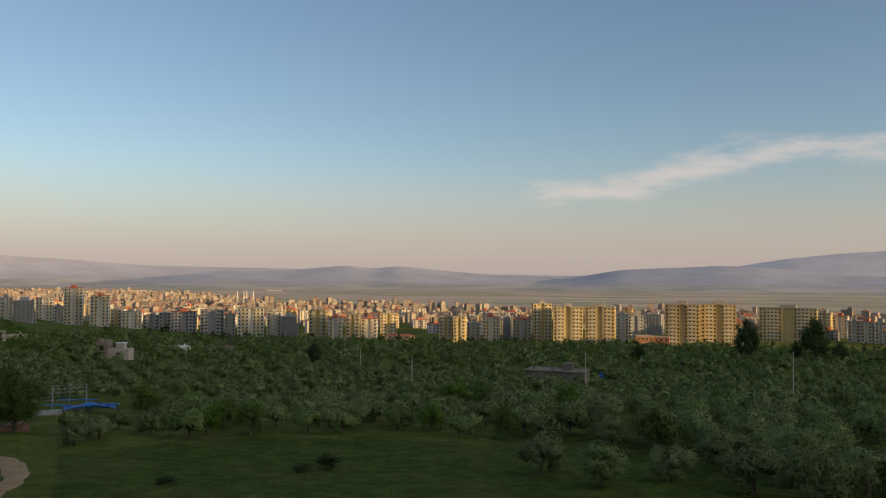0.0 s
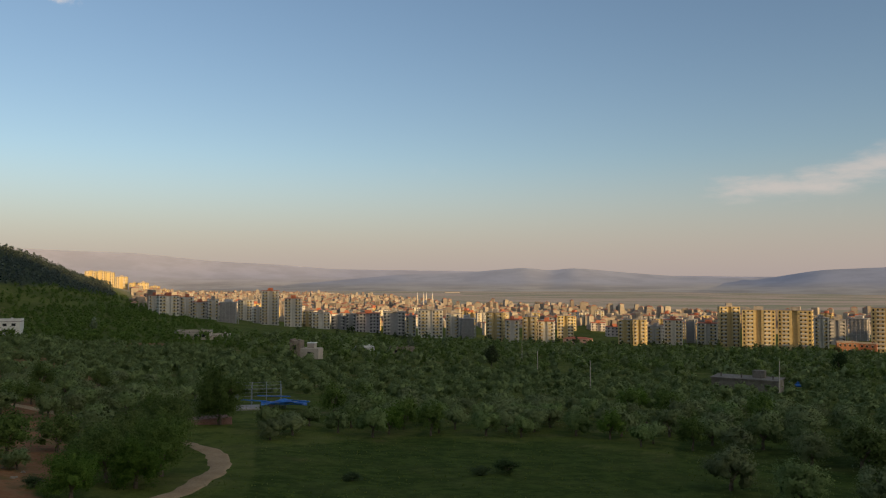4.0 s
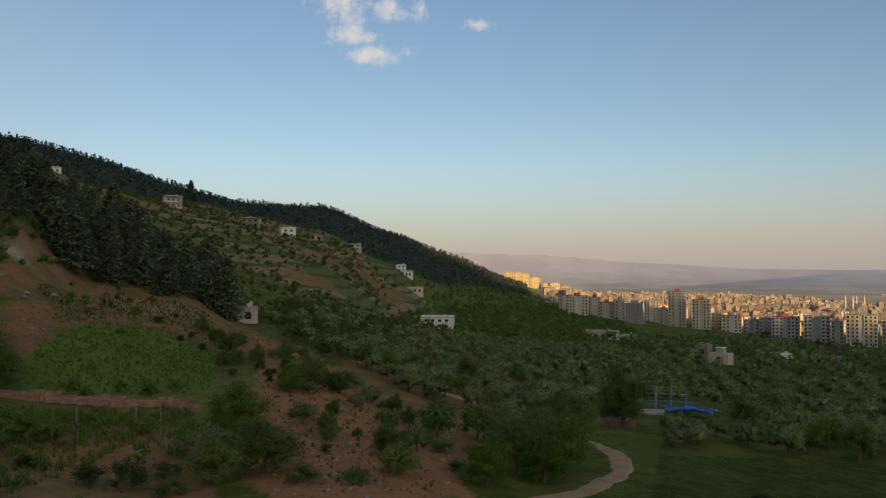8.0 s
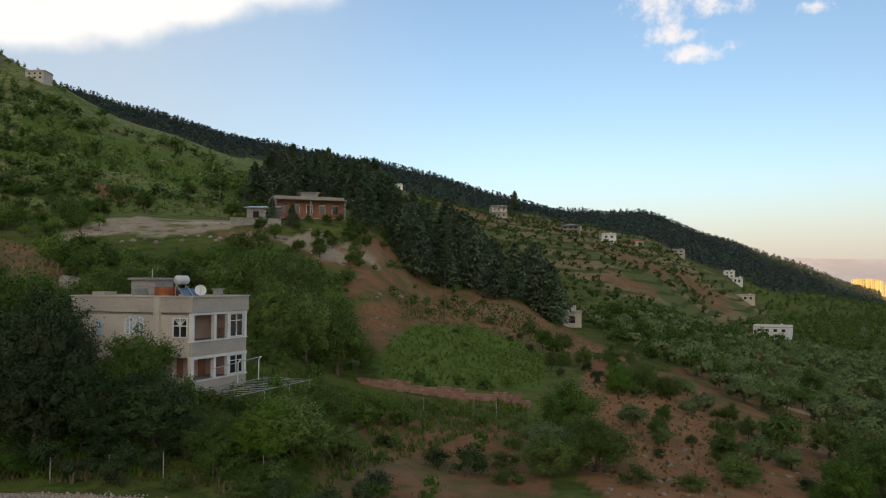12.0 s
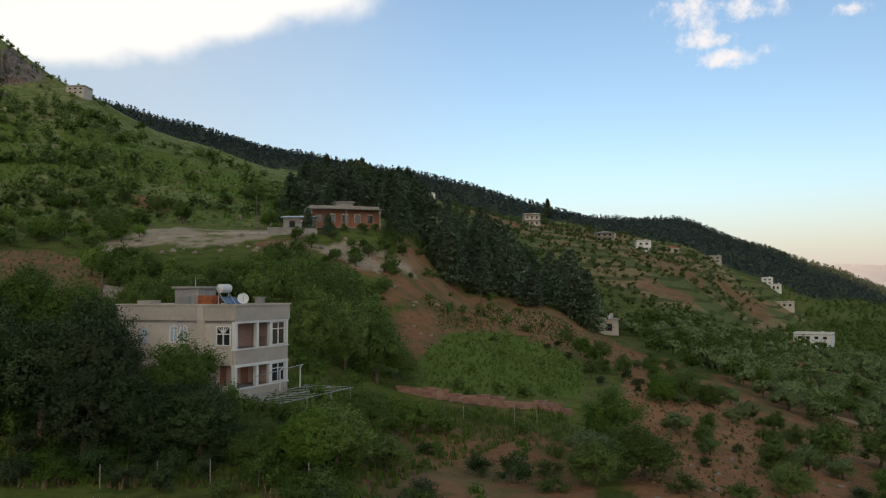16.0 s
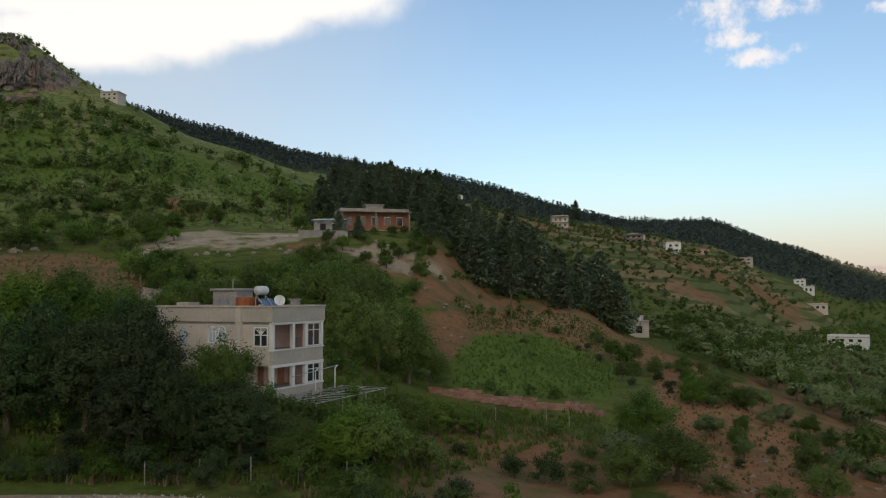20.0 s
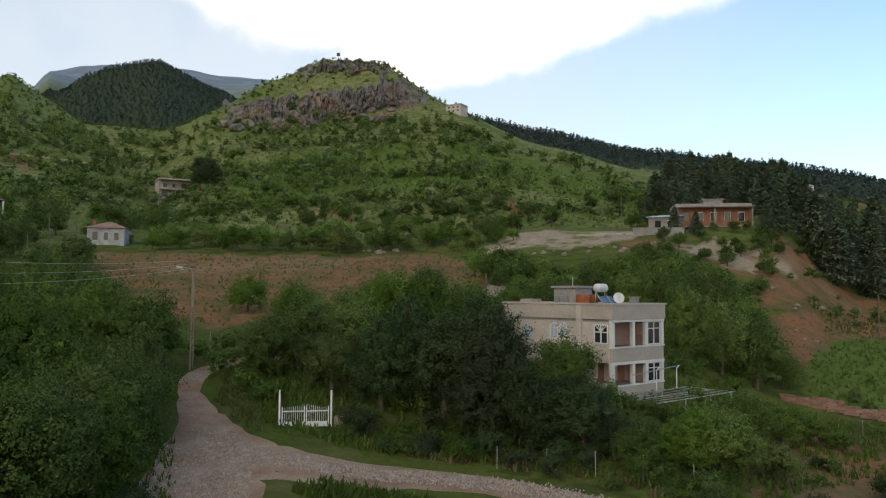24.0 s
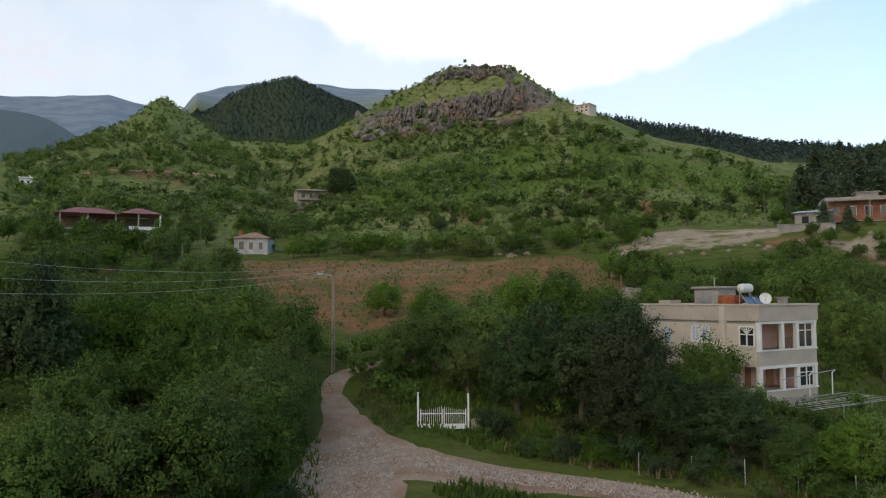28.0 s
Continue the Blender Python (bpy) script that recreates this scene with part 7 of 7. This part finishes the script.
# broad bushes by the path and young trees in the red field
for b, r, s, tall, kind in ((31.8, 74, 1.15, 0.95, "broad_near"), (33.4, 68, 1.0, 0.85, "broad_near"), (35.2, 70, 1.05, 0.85, "broad_near"), (37.2, 62, 0.9, 0.8, "broad_near"), (36.4, 78, 0.9, 0.8, "broad_near"), (39.4, 66, 0.7, 0.7, "bush_near"),
                            (34.2, 84, 1.1, 0.9, "broad_near"), (31.4, 92, 1.2, 1.0, "broad_near"), (28.2, 112, 1.5, 1.05, "broad_near"), (38.2, 86, 1.0, 0.85, "broad"), (41.0, 82, 1.0, 0.85, "broad"), (36.0, 96, 1.1, 0.9, "olive"), (126.4, 158, 1.3, 1.0, "broad"), (123.4, 156, 1.2, 1.0, "broad"), (121.6, 160, 1.4, 1.0, "broad"), (128.6, 154, 1.4, 1.1, "broad"),
                            (-7.0, 74, 1.1, 0.95, "olive_near"), (-11.3, 68, 1.0, 0.95, "olive_near"), (-21.3, 68, 1.15, 1.0, "olive_near"), (-25.2, 66, 1.15, 1.0, "olive_near"), (-16, 73, 1.0, 0.9, "olive_near"), (-19.4, 80, 1.1, 1.0, "olive_near"), (-28, 73, 1.1, 1.0, "olive_near"), (-23.6, 75, 1.0, 1.0, "olive_near"),
                            (43.5, 60, 0.8, 0.7, "fresh"), (52.8, 60, 1.15, 0.75, "broad_near"), (56, 58, 1.1, 0.7, "fresh"), (59, 56, 0.9, 0.6, "bush_near"), (61.8, 58, 1.2, 0.9, "bush_near"), (54.8, 72, 1.2, 0.85, "broad_near"), (56.2, 66, 1.0, 0.7, "olive_near"),
                            (64, 60, 1.0, 0.8, "bush_near"), (50, 56, 0.9, 0.8, "bush_near"), (46.5, 56, 0.8, 0.7, "bush_near"), (8.0, 78, 1.2, 0.6, "bush_near"), (10, 77, 0.9, 0.5, "bush_near"), (19, 72, 0.8, 0.5, "bush_near")):
    plant(kind, b, r, s, tall, G)
for r, b in scatter([(40, 72), (43, 62), (49, 64), (53.5, 80), (54.5, 120), (50, 128), (44, 100)], 4.0, 9, 0.22, 62, 0.78):
    plant(("olive_near", "broad_near", "bush_near")[G.randrange(3)], b, r, G.uniform(0.3, 0.72), G.uniform(0.8, 1.1), G, "small green tree in the rows of the red field")
for r, b in scatter([(54, 92), (55, 134), (60, 158), (64, 152), (58.4, 128), (56.6, 100)], 4.8, 10, 0.3, 40, 0.85):
    plant(("broad", "bush_near")[G.randrange(2)], b, r, G.uniform(0.4, 0.8), 1.0, G, "young green tree in a row on the red bank")
for r, b in scatter([(57, 84), (57, 92), (68, 92), (68, 90)], 4.0, 12, 0.45, keep=0.7) + scatter([(60, 104), (62, 138), (67, 126), (67, 96)], 11, 13, keep=0.7) + scatter([(57, 60), (57, 80), (68, 82), (69, 62)], 6.0, 14, keep=0.55):
    plant("bush_near" if r < 84 else "bush", b, r, G.uniform(0.5, 1.0), G.uniform(0.6, 0.95), G)
for r, b in scatter([(56, 140), (61, 150), (66, 138), (68.4, 146), (64, 164), (57.5, 172)], 6.0, 91, 0.45, keep=0.6):
    plant("bush", b, r, G.uniform(0.45, 1.0), G.uniform(0.6, 0.95), G, "low green bush on the red bank")
for b, r, s in ((49.9, 104, 0.62), (50.8, 101, 0.7), (51.5, 106, 0.62), (50.3, 110, 0.66), (51.0, 96, 0.5)):
    plant("fresh", b, r, s, 0.9, G, "bright green young fruit tree in the red field")
BELT = []
for r, b in scatter([(52.6, 180), (54.5, 200), (49, 290), (43.5, 300), (43, 220), (46.5, 132), (50, 128), (52.6, 155)], 5.6, 58, 0.4):
    BELT.append((r, b))
# olives nearest the meadow, each a tree of its own; the grove beyond is joined
near_olives = [(b, r) for r, b in scatter([(-33, 66), (-18, 70), (-4.5, 84), (-2.5, 96), (3, 106), (18, 104.5), (25.6, 97), (25.6, 150), (-33, 150)], 5.7, 15, 0.26)]
near_olives += [(b, r) for r, b in scatter([(29, 118), (38, 104), (47, 128), (47.5, 170), (30, 170)], 5.8, 16, 0.22)]
near_olives = [q for q in near_olives if not (q[0] < -3 and q[1] < 118) or waves(np.array(q[0] * q[1] / 57.0), np.array(q[1]), 26, 44) > -0.05]
near_olives = sorted((q for q in near_olives if off_lanes(*q)), key=lambda q: q[1])
for b, r in near_olives[:300]:
    plant("broad" if G.random() < 0.1 else "olive_near" if r < 100 else "olive", b, r, G.uniform(0.72, 1.05) * (1.15 if b < -3 else 1.0), G.uniform(0.9, 1.12), G)
OLF = [leaf_cloud(s, 230, 2.3, 1.9, 0.42, 11, 2.0, 0.5, r0=0.28, r1=0.44, shoots=0.1, loose=0.25, core=2, thick=0.78) for s in (61, 62, 63, 64)]
OLD = [leaf_cloud(s, 84, 2.4, 1.8, 0.72, 4, 1.9, 0.5, r0=0.4, r1=0.56, shoots=0.1, loose=0.25, core=2, thick=0.8) for s in (65, 66, 67)]
BRF = [leaf_cloud(s, 300, 2.4, 2.2, 0.44, 12, 2.0, r0=0.26, r1=0.44) for s in (71, 72, 73)]
BRD = [leaf_cloud(s, 84, 2.4, 2.2, 0.72, 4, 2.0, r0=0.38, r1=0.56) for s in (74, 75, 76)]
PND = [whorl_cloud(s, 34, 9.0, 3.8, 2.2, 4, 6) for s in (81, 82, 83, 84)]


def places(found, s0, s1, t0=0.85, t1=1.1):
    rows_ = []
    for r, b in found:
        p = spot(b, r)
        rows_.append((p.x, p.y, p.z, G.uniform(s0, s1), G.uniform(t0, t1), G.uniform(0, 6.28)))
    return rows_


mid = [(r, b) for b, r in near_olives[300:]] + [q for q in  scatter([(-34, 150), (26, 150), (26, 250), (-34, 250)], 6.2, 17, 0.28) + scatter([(26, 150), (30, 170), (47, 170), (46, 250), (41, 320), (30, 320), (26, 260)], 6.2, 18, 0.28) if off_lanes(q[1], q[0])]
sow("olive_grove", places(mid, 0.72, 1.05), OLF, M_OLIVE, "grey-green olive grove in loose rows", "grove")
farg = scatter([(-34, 250), (26, 250), (29, 420), (20, 600), (-12, 610), (-34, 640)], 8.2, 19, 0.45, keep=0.93)
sow("olive_grove", places([q for q in farg if G.random() < 0.6], 0.8, 1.3), OLD, M_OLIVE, "far grey-green olive grove below the town", "grove")
sow("tree_belt", places([q for q in farg if G.random() < 0.5], 0.8, 1.4), BRD, M_LEAF, "far mixed dark green trees below the town", "trees")
spur = scatter([(26, 330), (44, 330), (44, 440), (41, 620), (34, 760), (29, 700), (27, 430)], 8.4, 20, 0.45, keep=0.95)
spur += scatter([(33, 700), (43.5, 560), (44, 690), (41.5, 745), (35.5, 1010), (33, 1150), (31.5, 900)], 9.5, 78, 0.48, keep=0.85)
sow("tree_belt", places(spur, 0.5, 1.2), BRD, M_LEAF, "scattered dark trees and hedges on the spur", "trees")
UNDER += [q for q in scatter([(71.0, 108), (72.5, 106), (72.5, 130), (70.8, 166), (68.8, 168), (69.4, 150)], 3.8, 75, 0.48, keep=0.7)]
UNDER += [q for q in scatter([(57, 52), (57, 80), (68, 84), (72, 62), (71, 47), (64, 46)], 4.2, 72, 0.48, keep=0.4)]
sow("tree_belt", places([q for q in scatter([(71.6, 100), (71.8, 120), (72, 132), (78, 128), (78, 112), (76, 96)], 4.8, 73, 0.45, keep=0.9)], 0.5, 1.05), BRF, M_LEAF, "green trees and bushes on the slope above the house", "trees")
UNDER += scatter([(66.2, 136), (70.6, 118), (70.8, 150), (69.8, 166), (66.8, 168), (60, 172), (62, 160)], 4.6, 85, 0.48, keep=0.5)
sow("undergrowth", places(UNDER, 0.26, 0.6), BRF, M_LEAF, "green bushes filling the ground under the trees", "undergrowth")
sow("olive_grove", places(BELT[1::2], 0.8, 1.2), OLF, M_OLIVE, "grey-green olive trees beside the red field", "grove")
sow("tree_belt", places(BELT[::2], 0.75, 1.2), BRF, M_LEAF, "rounded green trees between the red field and the olive grove", "trees")
terr = scatter([(44, 200), (53, 205), (55, 215), (60, 230), (66, 330), (66, 590), (56, 620), (48, 600), (44, 560), (46.5, 430), (51.6, 400), (51.6, 312), (47.5, 320)], 6.6, 21, 0.3, 30, 0.72)
sow("orchard", places(terr, 0.3, 0.85), BRD + OLD, M_LEAF, "terraced orchard of small trees on the slope", "orchard")
hedge = [(r + G.uniform(-3, 3), b) for b0, b1, r in ((42, 52, 312), (43, 53, 418), (46, 56, 480), (36, 46, 335), (34, 44, 450), (48, 60, 540)) for b in np.arange(b0, b1, 0.75)]
sow("hedge", places(hedge, 0.6, 1.2), BRD, M_LEAF, "dark hedges between the terraced fields", "hedge")
# scrub over the hill with the crag
def clumped(q, size, seed):
    return float(waves(np.array(-q[0] * math.sin(radians(q[1]))), np.array(q[0] * math.cos(radians(q[1]))), size, seed))


hill = scatter([(71, 185), (71, 270), (79, 340), (90, 390), (109, 400), (117, 480), (131, 520), (131, 215), (110, 216), (88, 178)], 5.3, 22, 0.5, keep=0.95)
hill = [q for q in hill if clumped(q, 70, 33) > (0.22 if 215 < q[0] < 400 else -0.2) - float(np.clip((q[1] - 88) / 22, -0.25, 0.55)) or G.random() < 0.16]
near_hill = [q for q in hill if q[0] < 250]
for r, b in near_hill[:110]:
    plant("bush" if G.random() < 0.65 else "broad", b, r, G.uniform(0.55, 1.15), G.uniform(0.7, 1.0), G)
rest = near_hill[110:] + [q for q in hill if q[0] >= 250]
for k, mt in enumerate((M_LEAF, M_LEAF_LIGHT, M_OLIVE, M_LEAF_LIGHT)):
    sow("scrub", places(rest[k::4], 0.4, 1.45, 0.65, 1.05), BRD + BRF[:1], mt, "green scrub and small trees over the hillside", "scrub")
low = scatter([(72, 190), (72, 300), (80, 350), (90, 385), (108, 385), (117, 470), (131, 500), (131, 220), (110, 216), (88, 180)], 4.6, 28, 0.5, keep=0.8)
low = [q for q in low if clumped(q, 45, 34) > 0.35 or G.random() < 0.16]
sow("scrub", places(low[::2], 0.14, 0.34, 0.6, 1.0), BRD, M_LEAF, "low bushes over the hillside", "scrub")
sow("scrub", places(low[1::2], 0.12, 0.34, 0.6, 1.0), BRD, M_LEAF_LIGHT, "low pale green bushes over the hillside", "scrub")
thick = scatter([(100, 390), (108, 402), (117, 500), (127, 500), (131, 430), (131, 560), (122, 610), (116, 560), (108, 430), (96, 440), (92, 420), (90, 396)], 6.4, 23, 0.48)
sow("scrub", places(thick, 0.35, 0.8, 0.7, 1.0), BRD, M_LEAF, "dense scrub along the crest of the hill", "scrub")
lines = [(r + G.uniform(-2.5, 2.5), b) for b0, b1, r in ((88, 110, 232), (84, 104, 268), (92, 112, 300), (80, 96, 210), (96, 120, 335), (112, 130, 250), (114, 130, 300), (112, 130, 380), (86, 97, 345), (72, 84, 245)) for b in np.arange(b0, b1, 0.42) if G.random() < 0.8]
sow("hedge", places(lines, 0.4, 1.25, 0.7, 1.0), BRD, M_LEAF, "dark hedges along old terraces on the hill", "hedge")
summit = scatter([(94.5, 420), (106.5, 412), (107, 440), (104, 472), (96, 472)], 4.4, 80, 0.48, keep=0.8)
sow("scrub", places(summit, 0.22, 0.7, 0.6, 1.0), BRD, M_LEAF, "dark scrub over the summit above the cliff", "scrub")
foot = scatter([(-33, 590), (24, 600), (24, 655), (-33, 640)], 13, 82, 0.48, keep=0.55)
sow("tree_belt", places(foot, 0.7, 1.7, 0.9, 1.4), BRD, M_DARKLEAF, "dark trees at the foot of the towers", "trees")
# forests on the ridges
wood = []
for k, shape in enumerate(WOODS[:2]):
    wood += [(q, k) for q in scatter(shape, (9.0, 6.6)[k], 24 + k, 0.48)]
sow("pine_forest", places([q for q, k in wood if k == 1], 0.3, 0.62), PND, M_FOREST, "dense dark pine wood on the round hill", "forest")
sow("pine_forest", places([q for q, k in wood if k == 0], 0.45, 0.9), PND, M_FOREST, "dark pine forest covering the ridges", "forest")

# grass, weeds and stones underfoot


def tufts(shape, gap, seed, height, material, label, keep=1.0, blades=6, clear=True):
    g = np.random.RandomState(seed)
    found = [q for q in scatter(shape, gap, seed, 0.5, keep=keep) if not clear or not on_lane(q[1], q[0])]
    B, R = np.array([q[1] for q in found]), np.array([q[0] for q in found])
    X, Y = -R * np.sin(np.radians(B)), R * np.cos(np.radians(B))
    Z = land(X, Y)
    n = len(X)
    a = g.uniform(0, 6.28, (n, blades))
    h = height * g.uniform(0.5, 1.4, (n, blades)) * g.uniform(0.6, 1.3, (n, 1))
    ox, oy = g.normal(size=(n, blades)) * 0.16 * height * 2, g.normal(size=(n, blades)) * 0.16 * height * 2
    w = 0.07 + 0.05 * height
    bx, by = X[:, None] + ox, Y[:, None] + oy
    tx, ty = bx + np.cos(a + 1.3) * h * 0.45, by + np.sin(a + 1.3) * h * 0.45
    q = np.stack([np.stack([bx - np.cos(a) * w, by - np.sin(a) * w, Z[:, None] - 0.05 + 0 * h], -1), np.stack([bx + np.cos(a) * w, by + np.sin(a) * w, Z[:, None] - 0.05 + 0 * h], -1),
                  np.stack([tx + np.cos(a) * w * 0.3, ty + np.sin(a) * w * 0.3, Z[:, None] + h], -1), np.stack([tx - np.cos(a) * w * 0.3, ty - np.sin(a) * w * 0.3, Z[:, None] + h], -1)], 2)
    ob = new("grass", quads("grass", q.reshape(-1, 3), material))
    return tagged(ob, label, "grass", kind="stuff")


def on_lane(b, r):
    if 59 < b < 112 and r < 90:
        c = np.interp(b, [60, 72, 80, 88, 95, 102, 107], [30, 37, 42, 46, 48.5, 51, 55])
        if abs(r - c) < 2.6 or 106 < b < (114.6 if r < 54 else 112) and r < 75:
            return True
    return 27 < b < 45 and r < 100 and abs(r - np.interp(b, [27.8, 28.4, 30.3, 34, 38, 44], [84, 77, 66.5, 59, 50, 38])) < 2.0


tufts([(-33, 52), (33, 48), (31.5, 60), (27.6, 74), (27, 84), (29, 99), (26, 108), (-33, 112)], 0.5, 41, 0.09, M_WEED, "short green meadow grass", 0.10, 4)
tufts([(99, 54), (105, 57.5), (108, 60), (108.6, 70), (104, 74), (99, 61)], 0.5, 71, 0.36, M_GRASS, "rank green weeds round the gate", 0.8)
tufts([(71, 50), (71, 46), (74, 45), (90, 52), (100, 55), (107, 60), (107, 76), (88, 72), (70, 84), (57, 84)], 0.6, 42, 0.42, M_GRASS, "tall green grass and weeds beside the lane", 0.45)
tufts([(78, 46), (80, 49), (92, 54), (100, 57), (100, 55.5), (92, 51.6), (84, 49), (78, 45)], 0.5, 43, 0.35, M_DRY, "dry straw-coloured weeds along the lane's edge", 0.45)
tufts([(91, 41), (97, 44.8), (102, 46.6), (104, 44), (100, 36), (90, 36)], 0.42, 44, 0.4, M_GRASS, "leafy green weeds on the lane's grass island", 1.0, 7, False)
tufts([(57, 90), (61, 88), (68.5, 90), (68, 112), (64.5, 136), (60, 142), (56, 122)], 0.8, 45, 0.3, M_WEED, "bright green field of standing crop", 0.55, 5)
tufts([(88, 112), (92, 97), (101, 95), (109, 88), (114, 95), (117, 140), (116, 156), (104, 158), (93, 158)], 0.8, 46, 0.13, M_DRY, "pale dry weeds sprouting over the red field", 0.22, 5)
tufts([(88, 112), (92, 97), (101, 95), (109, 88), (114, 95), (117, 140), (116, 156), (104, 158), (93, 158)], 1.2, 76, 0.26, M_WEED, "green weeds in loose clumps over the red field", 0.32, 8)
tufts([(56.5, 134), (60.5, 146), (64, 141), (67, 126), (67.4, 148), (63, 164), (57.5, 172)], 0.8, 87, 0.32, M_WEED, "green weeds spreading over the red bank", 0.5, 7)
tufts([(52, 118), (57, 130), (61.5, 145), (66, 128), (70, 104), (71, 122), (66.5, 152), (60, 170), (54, 176)], 0.9, 88, 0.16, M_DRY, "dry straw over the red bank", 0.45, 5)
tufts([(40, 56), (50, 54), (54, 62), (54, 110), (48, 105)], 1.6, 47, 0.25, M_WEED, "sparse weeds in the red stony field", 0.5, 8)
tufts([(40, 54), (50, 52), (54, 60), (54, 110), (48, 108)], 0.75, 83, 0.13, M_DRY, "dry straw over the red stony field", 0.4, 5)
tufts([(57, 68), (57, 81), (67, 84), (67, 76)], 0.6, 84, 0.38, M_WEED, "pale green grass below the terrace wall", 0.5, 6)
tufts([(111, 38), (111, 60), (134, 60), (134, 36)], 0.9, 48, 0.5, M_GRASS, "tall weeds under the trees", 0.8)
tufts([(72, 190), (72, 260), (88, 330), (108, 330), (112, 215), (96, 180)], 3.0, 49, 0.7, M_GRASS, "rough tall grass on the hillside", 0.8, 8)


tufts([(84, 49.8), (92, 52.4), (98, 54.2), (101, 54.8), (101, 57.5), (92, 56), (84, 53.5)], 0.5, 77, 0.34, M_GRASS, "rank grass along the lane's verge", 0.8, 7, False)
tufts([(106, 57.4), (107.8, 59.4), (109.0, 64), (108.2, 72), (105.6, 72), (106, 62)], 0.5, 79, 0.34, M_WEED, "pale weeds along the lane's verge", 0.7, 7, False)


# loose stones on the lane
def pebbles(plan, width, count, seed):
    g = np.random.RandomState(seed)
    out_ = []
    rs_, bs_ = [p[1] for p in plan], [p[0] for p in plan]
    for _ in range(count):
        f = g.uniform(0, len(plan) - 1)
        k = int(f)
        b = bs_[k] + (bs_[min(k + 1, len(plan) - 1)] - bs_[k]) * (f - k)
        r = rs_[k] + (rs_[min(k + 1, len(plan) - 1)] - rs_[k]) * (f - k) + g.uniform(-1.4, 1.4) * width / 4.6
        b += math.degrees(g.uniform(-1.4, 1.4) * width / 4.6 / r)
        p = spot(b, r, 0.13)
        s = g.uniform(0.025, 0.1)
        ring = [(p.x + s * math.cos(q) * g.uniform(0.7, 1.3), p.y + s * math.sin(q) * g.uniform(0.7, 1.3)) for q in (0, 1.57, 3.14, 4.71)]
        top_ = (p.x + g.normal() * s * 0.2, p.y + g.normal() * s * 0.2, p.z + s * 0.7)
        for q in range(4):
            x0, y0 = ring[q]
            x1, y1 = ring[(q + 1) % 4]
            out_ += [(x0, y0, p.z - 0.03), (x1, y1, p.z - 0.03), ((x1 + top_[0]) / 2, (y1 + top_[1]) / 2, top_[2]), ((x0 + top_[0]) / 2, (y0 + top_[1]) / 2, top_[2])]
    ob = new("gravel_stones", quads("gravel_stones", np.array(out_), M_PEBBLE))
    return tagged(ob, "loose pale stones along the gravel lane", "gravel", kind="stuff")


M_PEBBLE = surface("pale_pebbles", ((0.38, 0.315, 0.265), (0.54, 0.47, 0.41)), 2.0, 0.95, 0.0, by_island=0.4)
pebbles([(76, 39.5), (80, 42), (88, 46.3), (95, 48.6), (102, 49.2), (107, 52), (109.4, 57.5)], 4.5, 4200, 3)
pebbles([(119, 22), (114.5, 31), (111.5, 38), (110.4, 46), (109.9, 53)], 9.0, 7000, 4)
block_wall()
